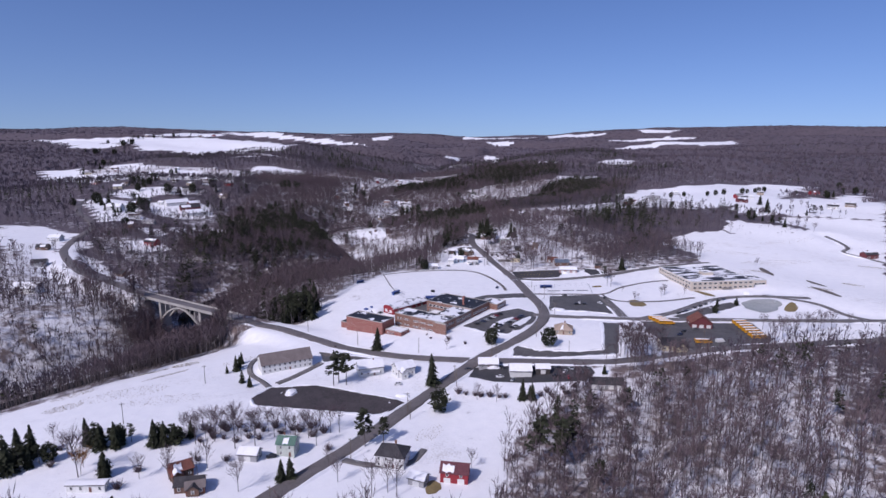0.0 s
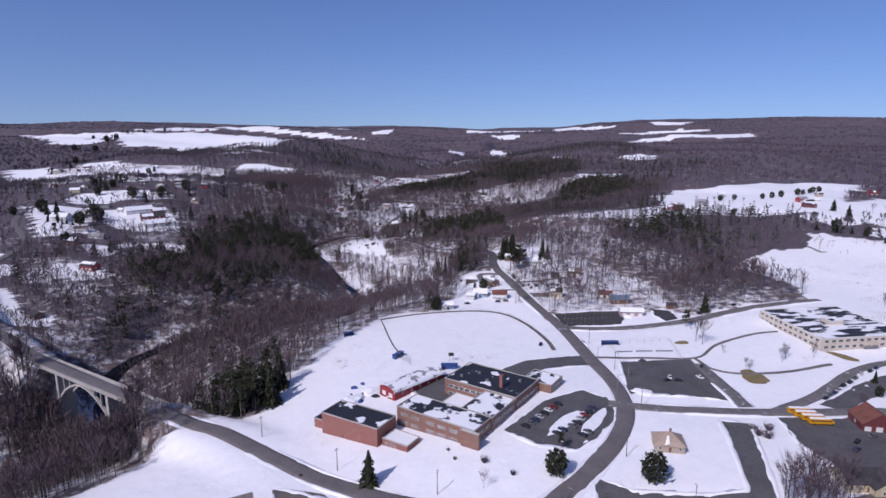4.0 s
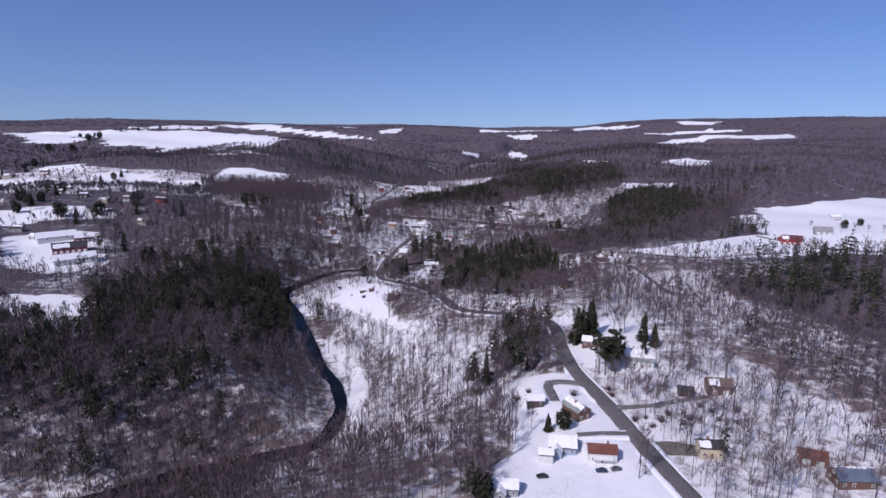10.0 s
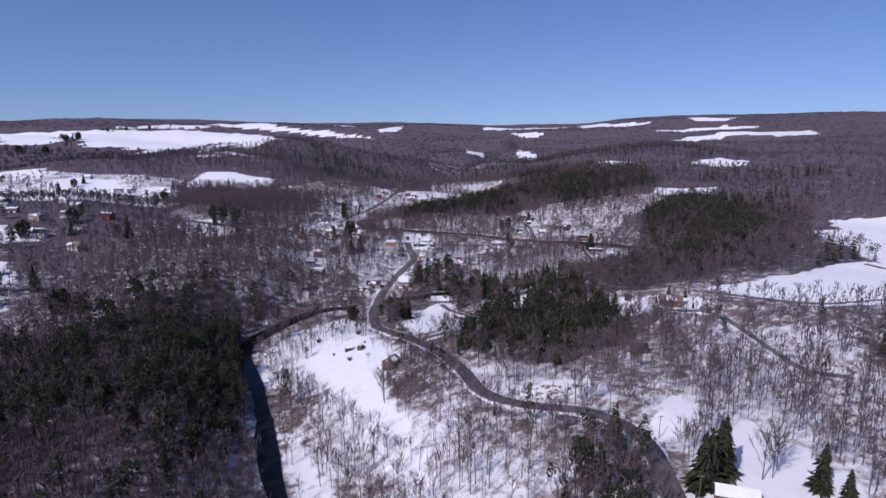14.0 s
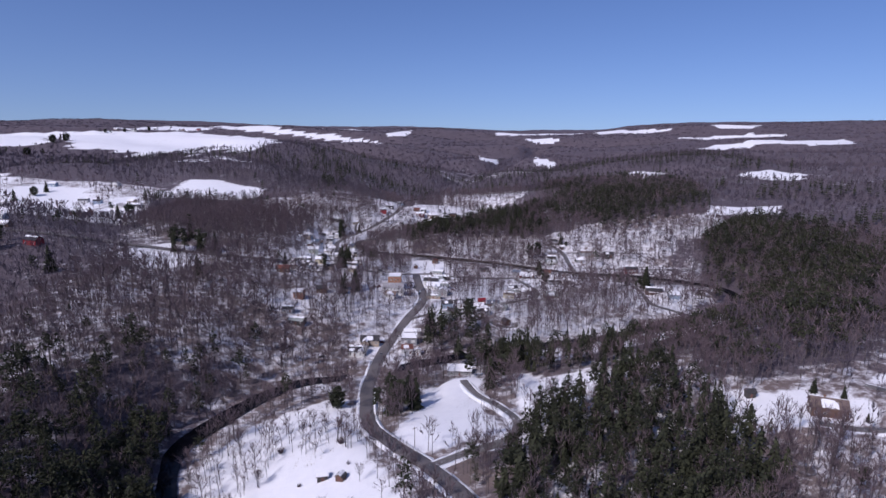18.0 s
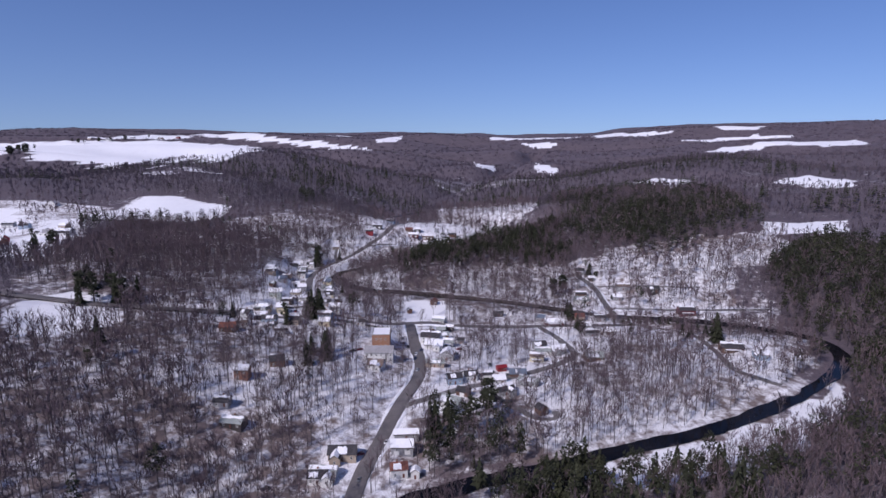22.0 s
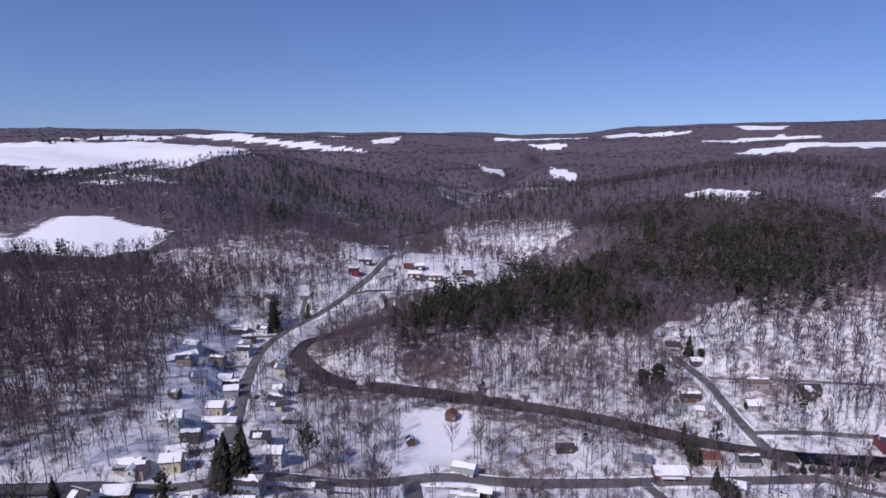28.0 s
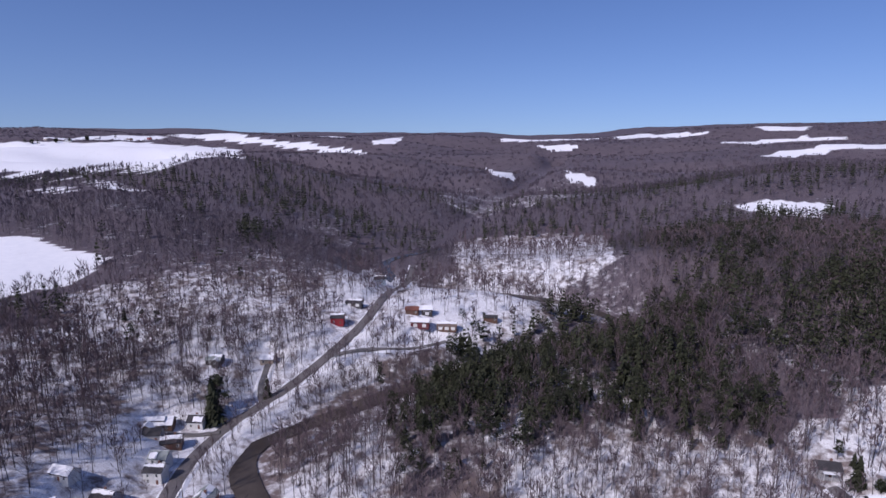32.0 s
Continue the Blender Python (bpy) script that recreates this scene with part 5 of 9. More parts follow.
def wing(top, cx, y0, y1, w, eave, wall_mat, roof_mat, snowy, r):
    """A lower gabled wing that runs out to the front of a house, with its own roof and snow."""
    h, rise, o, t = w / 2, 0.36 * w, 0.4, 0.18
    bm = bmesh.new()
    solid(bm, [(cx - h, y0, -1.6), (cx + h, y0, -1.6), (cx + h, y1, -1.6), (cx - h, y1, -1.6), (cx - h, y0, eave), (cx + h, y0, eave), (cx + h, y1, eave), (cx - h, y1, eave), (cx, y0, eave + rise), (cx, y1, eave + rise)],
          [(3, 2, 1, 0), (0, 1, 5, 8, 4), (1, 2, 6, 5), (2, 3, 7, 9, 6), (3, 0, 4, 7), (4, 8, 9, 7), (5, 6, 9, 8)])
    part("wing_wall", bm, wall_mat, top)
    for s in (-1, 1):
        ra, rb = (cx, y0 - o, eave + rise + t), (cx, y1, eave + rise + t)
        ea, eb = (cx + s * (h + o), y0 - o, eave - rise * o / h + t), (cx + s * (h + o), y1, eave - rise * o / h + t)
        bm = bmesh.new()
        pts = [ra, rb, eb, ea] + [(p[0], p[1], p[2] - t) for p in (ra, rb, eb, ea)]
        solid(bm, pts, [(0, 1, 2, 3), (7, 6, 5, 4), (0, 4, 5, 1), (1, 5, 6, 2), (2, 6, 7, 3), (3, 7, 4, 0)])
        bmesh.ops.recalc_face_normals(bm, faces=bm.faces[:])
        slab = part("wing_roof", bm, roof_mat, top)
        if snowy > 0.1:
            bm = bmesh.new()
            slope_sheet(bm, ra, rb, ea, eb, 0.0, min(0.97, snowy + 0.2), 0.22, 0.08, r, 7)
            bmesh.ops.recalc_face_normals(bm, faces=bm.faces[:])
            part("roof_snow", bm, SNOWY, slab, "melting sheet of snow")
    window(top, cx, y0 - 0.005, 1.0, 0)


def building(kind, x, y, turn, w, d, eave, wall, roof, z=None):
    """A house or outbuilding: walls on a footing, pitched roof with thickness, snow, windows, door, chimney."""
    COUNT[0] += 1
    seed = COUNT[0]
    r = rng(900 + seed)
    hip = roof.startswith("hip-")
    wall_mat, wall_word = WALLS[wall]
    roof_mat, snow, roof_word = ROOFS[roof[4:] if hip else roof]
    near = ["standing in deep snow", "on a snowy yard", "among bare trees", "beside a ploughed drive"][seed % 4]
    top = thing({"trailer": "mobile_home"}.get(kind, kind), x, y, turn, " ".join(f"{wall_word} {KIND_WORDS[kind]} with a {roof_word}".split()[:12]) + ("" if len(f"{wall_word} {KIND_WORDS[kind]} {roof_word}".split()) > 6 else f", {near}"), KIND_WORDS[kind].split()[-1], z=z)
    hx, hy = w / 2, d / 2
    SITES.append((x, y, max(w, d) / 2, 15.0))
    along = d < w * 0.86 or hip  # ridge along the front
    rise = 0.33 * (d if along else w) if kind not in ("trailer",) else 0.35
    if w > 40 or d > 16:
        rise = min(rise, 3.2)
    foot = -1.6
    bm = bmesh.new()
    if hip:
        box(bm, -hx, hx, -hy, hy, foot, eave)
    elif along:
        solid(bm, [(-hx, -hy, foot), (hx, -hy, foot), (hx, hy, foot), (-hx, hy, foot), (-hx, -hy, eave), (hx, -hy, eave), (hx, hy, eave), (-hx, hy, eave), (-hx, 0, eave + rise), (hx, 0, eave + rise)],
              [(3, 2, 1, 0), (0, 1, 5, 4), (1, 2, 6, 9, 5), (2, 3, 7, 6), (3, 0, 4, 8, 7), (4, 5, 9, 8), (6, 7, 8, 9)])
    else:
        solid(bm, [(-hx, -hy, foot), (hx, -hy, foot), (hx, hy, foot), (-hx, hy, foot), (-hx, -hy, eave), (hx, -hy, eave), (hx, hy, eave), (-hx, hy, eave), (0, -hy, eave + rise), (0, hy, eave + rise)],
              [(3, 2, 1, 0), (0, 1, 5, 8, 4), (1, 2, 6, 5), (2, 3, 7, 9, 6), (3, 0, 4, 7), (4, 8, 9, 7), (5, 6, 9, 8)])
    part("wall", bm, wall_mat, top)
    o, t = 0.45, 0.22
    drop = rise * o / (hy if along else hx)
    if hip:
        run = min(hx, hy)
        k = max(0.0, hx - run) + 0.3
        rt = eave + rise
        slopes = [((-k, 0, rt), (k, 0, rt), (-hx - o, -hy - o, eave - 0.15), (hx + o, -hy - o, eave - 0.15)), ((k, 0, rt), (-k, 0, rt), (hx + o, hy + o, eave - 0.15), (-hx - o, hy + o, eave - 0.15)),
                  ((k, 0, rt), (k, 0, rt), (hx + o, -hy - o, eave - 0.15), (hx + o, hy + o, eave - 0.15)), ((-k, 0, rt), (-k, 0, rt), (-hx - o, hy + o, eave - 0.15), (-hx - o, -hy - o, eave - 0.15))]
    elif along:
        slopes = [((-hx - o, 0, eave + rise + t), (hx + o, 0, eave + rise + t), (-hx - o, s * (hy + o), eave - drop + t), (hx + o, s * (hy + o), eave - drop + t)) for s in (-1, 1)]
    else:
        slopes = [((0, -hy - o, eave + rise + t), (0, hy + o, eave + rise + t), (s * (hx + o), -hy - o, eave - drop + t), (s * (hx + o), hy + o, eave - drop + t)) for s in (-1, 1)]
    for i, (ra, rb, ea, eb) in enumerate(slopes):
        bm = bmesh.new()
        lo = lambda p: (p[0], p[1], p[2] - t)
        pts = [ra, rb, eb, ea, lo(ra), lo(rb), lo(eb), lo(ea)]
        if ra == rb:
            pts = [ra, eb, ea, lo(ra), lo(eb), lo(ea)]
            solid(bm, pts, [(0, 1, 2), (5, 4, 3), (0, 3, 4, 1), (1, 4, 5, 2), (2, 5, 3, 0)])
        else:
            solid(bm, pts, [(0, 1, 2, 3), (7, 6, 5, 4), (0, 4, 5, 1), (1, 5, 6, 2), (2, 6, 7, 3), (3, 7, 4, 0)])
        bmesh.ops.recalc_face_normals(bm, faces=bm.faces[:])
        slab = part("roof", bm, roof_mat, top)
        share = snow if snow in (0.0, 1.0) else snow * r.uniform(0.7, 1.35)
        if share > 0.05 and ra != rb:
            bm = bmesh.new()
            if share > 0.95:
                slope_sheet(bm, ra, rb, ea, eb, 0.0, 0.97, 0.28, 0.05, r)
            else:
                if r.random() < 0.5:
                    slope_sheet(bm, ra, rb, ea, eb, 0.02, share, 0.2, 0.12, r)
                else:
                    a = r.uniform(0.0, 0.4)
                    slope_sheet(bm, ra, rb, ea, eb, 0.25, 0.95, 0.2, 0.12, r, x0=a, x1=min(1, a + share))
            bmesh.ops.recalc_face_normals(bm, faces=bm.faces[:])
            part("roof_snow", bm, SNOWY, slab, "melting sheet of snow")
    if kind == "greenhouse":
        return top
    rows = [1.0] if eave < 4.9 else ([0.9, 3.6] if eave < 6.6 else [0.9, 3.5, 5.6])
    remote, small = y > 1800 or abs(x + 0.09 * y) > 260, y > 1000 and w < 16
    if kind in ("house", "hall", "trailer"):
        n = max(2, int(w / (3.0 if kind != "trailer" else 3.4)))
        n = min(n, 3) if small else n
        for row, zz in enumerate(rows):
            if zz + 1.5 > eave:
                continue
            for i in range(n):
                px = -hx + w * (i + 0.5) / n
                if row == 0 and i == n // 2:
                    place("door", DOOR_MESH, top, px, -hy - 0.005, 0.15)
                else:
                    window(top, px, -hy - 0.005, zz, 0)
                if abs(x) < 300 and y < 420:
                    window(top, px, hy + 0.005, zz, 180)
            m = 0 if remote or (small and kind != "hall") else max(1, int(d / 3.6))
            for i in range(m):
                py = -hy + d * (i + 0.5) / m
                window(top, hx + 0.005, py, zz, 90)
                window(top, -hx - 0.005, py, zz, -90)
        if not hip and rise > 2.0 and eave < 6 and not remote:
            if along:
                window(top, hx + 0.005, 0, eave + rise * 0.22 - 0.3, 90)
                window(top, -hx - 0.005, 0, eave + rise * 0.22 - 0.3, -90)
            else:
                window(top, 0, -hy - 0.005, eave + rise * 0.22 - 0.3, 0)
        if kind == "house" and seed % 3:
            cx, cy = (hx * r.uniform(-0.5, 0.5), hy * 0.25) if along else (hx * 0.25, hy * r.uniform(-0.5, 0.5))
            part("chimney", one_box(cx - 0.4, cx + 0.4, cy - 0.35, cy + 0.35, eave + rise * 0.4, eave + rise + 0.9), SCHOOL_BRICK, top, "short brick chimney")
        if kind == "house" and seed % 3 == 0 and 8.5 < w < 20 and along and not hip:
            side = r.choice((-1, 1))
            wing(top, side * hx * 0.45, -hy - d * r.uniform(0.25, 0.5), -0.2, w * r.uniform(0.36, 0.46), eave * 0.86 if eave > 4 else eave - 0.3, wall_mat, roof_mat, snow, r)
        elif kind == "house" and seed % 4 == 1 and w > 9:
            porch = part("porch_roof", one_box(-hx * 0.7, hx * 0.7, -hy - 2.2, -hy - 0.01, 2.5, 2.68), SNOWY, top, "snow-covered porch roof")
            for px in (-hx * 0.66, 0.0, hx * 0.66):
                part("porch_post", one_box(px - 0.08, px + 0.08, -hy - 2.1, -hy - 1.94, -0.6, 2.5), TRIM, porch)
    elif kind in ("garage", "barn"):
        n = max(1, int(w / 4.5))
        for i in range(n):
            place("garage_door", GATE_MESH, top, -hx + w * (i + 0.5) / n, -hy - 0.005, 0.05)
        window(top, hx + 0.005, 0, 1.1, 90)
        window(top, -hx - 0.005, 0, 1.1, -90)
        if kind == "barn":
            for i in (-1, 1):
                window(top, i * hx * 0.5, -hy - 0.005, max(1.0, eave - 1.7), 0)
    else:
        place("door", DOOR_MESH, top, 0, -hy - 0.005, 0.05)
        if w > 5:
            window(top, hx * 0.6, -hy - 0.005, 1.0, 0)
    return top


# ---- trees that stand alone ----
def split_tree(name, proto, kinds):
    V, T, K = proto
    out = {}
    for part_name, ks, mats in kinds:
        sel = np.isin(K, ks)
        used, inv = np.unique(T[sel], return_inverse=True)
        out[part_name] = fast_mesh(part_name, V[used], inv.reshape(-1, 3), mats)
    return out


def pine_proto(seed):
    """White pine: bare lower trunk and flat, uneven plates of needles."""
    r = rng(seed)
    V, T, K = [], [], []
    trunk_of(V, T, K, 0.95, 0.017, 0.004, 5, (r.normal(0, 0.02), r.normal(0, 0.02)), 3)
    for _ in range(34):
        u = r.uniform(0.28, 0.98) ** 0.8
        g = r.uniform(0, 6.28)
        L = (0.26 - 0.19 * max(0, u - 0.35)) * r.uniform(0.45, 1.15)
        base = np.array((0, 0, 0.95 * u))
        tip = base + np.array((math.cos(g), math.sin(g), r.uniform(0.0, 0.35))) * L
        blade(V, T, K, base, tip, 0.01, 0, g)
        for _ in range(7):
            c = base + (tip - base) * r.uniform(0.45, 1.05) + r.normal(0, 0.022, 3)
            i = len(V)
            s, q = r.uniform(0.03, 0.06), r.uniform(0, 6.28)
            V.extend([c + np.array((math.cos(q) * s, math.sin(q) * s, r.uniform(-0.01, 0.01))), c + np.array((math.cos(q + 2.1) * s, math.sin(q + 2.1) * s, 0)), c + np.array((math.cos(q + 4.2) * s, math.sin(q + 4.2) * s, 0.02)), c + np.array((0, 0, 0.035))])
            T.extend([(i, i + 1, i + 3), (i + 1, i + 2, i + 3), (i + 2, i, i + 3)])
            K.extend([2, 2, 2])
    return np.array(V), np.array(T), np.array(K)


def round_proto(seed):
    """Broad evergreen shrub-tree: a dense uneven crown of small sprays down to the ground."""
    r = rng(seed)
    V, T, K = [], [], []
    trunk_of(V, T, K, 0.5, 0.03, 0.01, 5, (0, 0), 1)
    for _ in range(620):
        d = r.normal(0, 1, 3)
        d /= np.linalg.norm(d)
        c = np.array((0, 0, 0.5)) + d * np.array((0.36, 0.36, 0.46)) * r.uniform(0.55, 1.04)
        if c[2] < 0.05:
            continue
        s = r.uniform(0.036, 0.066)
        i = len(V)
        for q in (0, 2.1, 4.2):
            V.append(c + r.normal(0, 1, 3) * s)
        T.append((i, i + 1, i + 2))
        K.append(2)
    return np.array(V), np.array(T), np.array(K)


def shrub_mesh(seed):
    """Low leafless shrub of height 1: a broad broom of fine stems."""
    r = rng(seed)
    V, T, K = [], [], []
    for _ in range(95):
        g, lean = r.uniform(0, 6.28), r.uniform(0.0, 0.62)
        a = np.array((math.cos(g), math.sin(g), 0)) * r.uniform(0, 0.2)
        b = a + np.array((math.cos(g) * lean, math.sin(g) * lean, r.uniform(0.45, 1.0)))
        blade(V, T, K, a, b, 0.05, 0, r.random() * 6)
        blade(V, T, K, a + (b - a) * 0.5, b + r.normal(0, 0.14, 3), 0.035, 0, r.random() * 6)
    return fast_mesh("shrub", np.array(V), np.array(T), [TWIG])


SHRUBS = [shrub_mesh(560 + s) for s in range(4)]


def shrub(x, y, h):
    COUNT[0] += 1
    ob = new("shrub", SHRUBS[COUNT[0] % 4])
    ob.matrix_basis = pose(x, y, float(ground(x, y)) - 0.05, 0, 0, COUNT[0] * 71 % 360) @ Matrix.Scale(h, 4)
    return tagged(ob, "low leafless brown shrub standing in snow", "shrub")


TREE_PARTS = [("trunk", [0], [BARK]), ("crown", [2], [NEEDLE])]
BARE_PARTS = [("trunk", [0], [BARK]), ("crown", [1], [TWIG])]
TREES = {
    "spruce": [split_tree("spruce", conifer(500 + s, 22, 15, 0.22 + 0.02 * s, 0.05, 0.06, 0.45, 0.075, 5, 0.75), TREE_PARTS) for s in range(3)],
    "pine": [split_tree("pine", pine_proto(510 + s), TREE_PARTS) for s in range(3)],
    "round": [split_tree("round", round_proto(520 + s), TREE_PARTS) for s in range(2)],
    "bare": [split_tree("bare", bare_tree(530 + s, 18, 16, 0.007, 5, 4, 0.36, 0.25, 0.8), BARE_PARTS) for s in range(4)],
}
TREE_WORDS = {
    "spruce": ("spruce_tree", ("dark green spruce with drooping boughs on snow", "tall dark spruce beside a snowy yard", "narrow dark green spruce standing in snow")),
    "pine": ("pine_tree", ("tall white pine with uneven dark green boughs", "old pine with a bare lower trunk")),
    "round": ("evergreen_tree", ("broad low olive-green evergreen on snow",)),
    "bare": ("bare_tree", ("leafless broadleaf tree with a spreading crown", "bare grey-brown tree standing in a snowy yard")),
}


def tree(kind, x, y, h):
    COUNT[0] += 1
    s = COUNT[0]
    name, words = TREE_WORDS[kind]
    parts = TREES[kind][s % len(TREES[kind])]
    top = thing(name, x, y, s * 67 % 360, words[s % len(words)], "tree", scale=h)
    for key, me in parts.items():
        ob = new(key, me)
        ob.parent = top
    return top


# ---- vehicles ----
def lofted(bm, rings):
    """Skins a row of rings of equal length."""
    R = [[bm.verts.new(p) for p in ring] for ring in rings]
    n = len(R[0])
    for a, b in zip(R[:-1], R[1:]):
        for i in range(n):
            bm.faces.new((a[i], a[(i + 1) % n], b[(i + 1) % n], b[i]))
    bm.faces.new(R[0][::-1])
    bm.faces.new(R[-1])


def ring_of(x, hw, z0, z1, r=0.18):
    return [(x, -hw, z0), (x, hw, z0), (x, hw, z1 - r), (x, hw - r, z1), (x, -hw + r, z1), (x, -hw, z1 - r)]


def wheel_mesh(rad, wide, name):
    bm = bmesh.new()
    bmesh.ops.create_cone(bm, cap_ends=True, segments=14, radius1=rad, radius2=rad, depth=wide, matrix=pose(0, 0, 0, 90, 0, 0))
    return mesh_of(bm, name, RUBBER)


CAR_WHEEL, BUS_WHEEL = wheel_mesh(0.33, 0.24, "wheel"), wheel_mesh(0.5, 0.3, "wheel")
RIM = mesh_of(one_box(-0.16, 0.16, -0.13, 0.13, -0.16, 0.16), "rim", STEEL)


def car_meshes():
    bm = bmesh.new()
    lofted(bm, [ring_of(-2.25, 0.80, 0.35, 0.75), ring_of(-2.0, 0.88, 0.25, 0.92), ring_of(-0.9, 0.9, 0.22, 0.95), ring_of(0.9, 0.9, 0.22, 0.98), ring_of(1.9, 0.88, 0.25, 0.95), ring_of(2.25, 0.8, 0.35, 0.8)])
    body = bm
    bm = bmesh.new()
    lofted(bm, [ring_of(-1.1, 0.80, 0.9, 0.98, 0.03), ring_of(-0.45, 0.72, 0.9, 1.42, 0.1), ring_of(0.9, 0.72, 0.9, 1.45, 0.1), ring_of(1.6, 0.78, 0.9, 1.0, 0.03)])
    glass = bm
    bm = bmesh.new()
    box(bm, -0.42, 0.92, -0.66, 0.66, 1.415, 1.475)
    return body, glass, bm


CAR_BODIES = []
for paint in CAR_PAINTS:
    b, g, rf = car_meshes()
    CAR_BODIES.append((mesh_of(b, "body", paint), mesh_of(g, "cabin_glass", GLASS), mesh_of(rf, "car_roof", paint)))
PAINT_WORDS = ("white", "black", "silver", "dark red", "navy blue", "grey")


def car(x, y, turn, paint, lift=0.2, where="in a ploughed car park"):
    top = thing("car", x, y, turn, f"{PAINT_WORDS[paint]} car parked {where}", "car", "parked cars", z=float(ground(x, y)) + lift)
    for key, me in zip(("body", "cabin_glass", "car_roof"), CAR_BODIES[paint]):
        place(key, me, top, 0, 0, 0)
    for sx in (-1.4, 1.4):
        for sy in (-0.8, 0.8):
            w = place("wheel", CAR_WHEEL, top, sx, sy, 0.33)
            if y < 1000:
                place("rim", RIM, w, 0, 0, 0)
    return top


def bus(x, y, turn):
    """School bus: long body, snowy roof, bonnet, window strip of single panes, wheels."""
    top = thing("school_bus", x, y, turn, "yellow school bus with a whitened roof in the yard", "bus", "parked school buses", z=float(ground(x, y)) + 0.2)
    bm = bmesh.new()
    lofted(bm, [ring_of(-5.6, 1.2, 0.6, 2.95, 0.3), ring_of(3.9, 1.2, 0.6, 2.95, 0.3)])
    body = part("body", bm, YELLOW_PAINT, top)
    bm = bmesh.new()
    lofted(bm, [ring_of(3.9, 1.05, 0.6, 1.7, 0.2), ring_of(5.4, 0.95, 0.6, 1.5, 0.2)])
    part("bonnet", bm, YELLOW_PAINT, top)
    bm = bmesh.new()
    lofted(bm, [ring_of(-5.4, 0.95, 2.94, 3.06, 0.05), ring_of(3.6, 0.95, 2.94, 3.06, 0.05)])
    part("roof_cover", bm, SNOWY, top, "white roof")
    for i in range(10):
        for s in (-1, 1):
            part("window", one_box(-5.2 + i * 0.92, -4.45 + i * 0.92, s * 1.21 - 0.02, s * 1.21 + 0.02, 1.85, 2.5), GLASS, body)
    part("windscreen", one_box(3.88, 3.93, -0.95, 0.95, 1.75, 2.6), GLASS, body)
    for sx in (-3.4, 4.1):
        for sy in (-1.05, 1.05):
            place("wheel", BUS_WHEEL, top, sx, sy, 0.5)
    return top


# ---- the concrete arch bridge ----
def arch_bridge():
    a, b = BRIDGE_A, BRIDGE_B
    length = float(np.hypot(*(b - a)))
    turn = math.degrees(math.atan2(b[1] - a[1], b[0] - a[0]))
    course = COURSE["state_road"]
    za, zb = (float(course[np.hypot(course[:, 0] - p[0], course[:, 1] - p[1]).argmin(), 2]) for p in (a, b))
    deck_z = (za + zb) / 2 - 0.25
    top = thing("arch_bridge", float(a[0]), float(a[1]), turn, "weathered concrete arch bridge carrying a road over a wooded gorge", "bridge", z=deck_z)
    bm = bmesh.new()
    box(bm, -6, length + 6, -5.2, 5.2, -1.1, 0.12)
    part("deck", bm, CONCRETE, top)
    for s in (-1, 1):
        wall = part("parapet", one_box(-6, length + 6, s * 5.0 - 0.18, s * 5.0 + 0.18, 0.12, 1.05), CONCRETE, top)
        for i in range(24):
            px = -4 + i * (length + 8) / 23
            part("baluster", one_box(px - 0.25, px + 0.25, s * 5.0 - 0.26, s * 5.0 + 0.26, 0.13, 1.2), CONCRETE, wall)
    mid, half, rise = length * 0.46, 25.0, 12.5
    for s in (-3.4, 3.4):
        bm = bmesh.new()
        rings = []
        for i in range(25):
            u = -1 + 2 * i / 24
            z = -2.6 - rise * u * u
            t = 0.8 + 0.7 * abs(u)
            x = mid + half * u
            rings.append([(x, s - 0.7, z - t), (x, s + 0.7, z - t), (x, s + 0.7, z + 0.2), (x, s - 0.7, z + 0.2)])
        lofted(bm, rings)
        part("arch_rib", bm, CONCRETE, top, "curved concrete arch rib")
        for i in range(9):
            u = -1 + 2 * i / 8
            z = -2.6 - rise * u * u
            if z < -3.6:
                part("spandrel_column", one_box(mid + half * u - 0.35, mid + half * u + 0.35, s - 0.45, s + 0.45, z, -1.1), CONCRETE, top)
    for px in (mid - half - 0.6, mid + half + 0.6):
        w = top.matrix_basis @ Vector((px, 0, 0))
        depth = float(ground(w.x, w.y)) - deck_z - 2
        part("pier", one_box(px - 1.2, px + 1.2, -4.4, 4.4, min(depth, -3.0), -1.1), CONCRETE, top)


arch_bridge()


# ---- schools ----
def wall_block(parent, u0, u1, v0, v1, z0, z1, wall_mat, roof_mat, name="block"):
    """A flat-roofed block with a parapet: walls as one mesh, roof deck and coping as others."""
    body = part("wall", one_box(u0, u1, v0, v1, z0, z1), wall_mat, parent)
    part("roof", one_box(u0 + 0.3, u1 - 0.3, v0 + 0.3, v1 - 0.3, z1, z1 + 0.06), roof_mat, parent)
    bm = bmesh.new()
    for q in ((u0 - 0.08, u1 + 0.08, v0 - 0.08, v0 + 0.3), (u0 - 0.08, u1 + 0.08, v1 - 0.3, v1 + 0.08), (u0 - 0.08, u0 + 0.3, v0 + 0.3, v1 - 0.3), (u1 - 0.3, u1 + 0.08, v0 + 0.3, v1 - 0.3)):
        box(bm, *q, z1 - 0.02, z1 + 0.45)
    part("parapet", bm, TRIM if wall_mat is CREAM_WALL else CONCRETE, body, "pale stone coping")
    return body


def window_run(parent, p, q, z, n, wide=True):
    """Windows evenly along a wall from p to q, facing to the right of the way from p to q."""
    turn = math.degrees(math.atan2(q[1] - p[1], q[0] - p[0]))
    for i in range(n):
        s = (i + 0.5) / n
        window(parent, p[0] + (q[0] - p[0]) * s, p[1] + (q[1] - p[1]) * s, z, turn, wide)


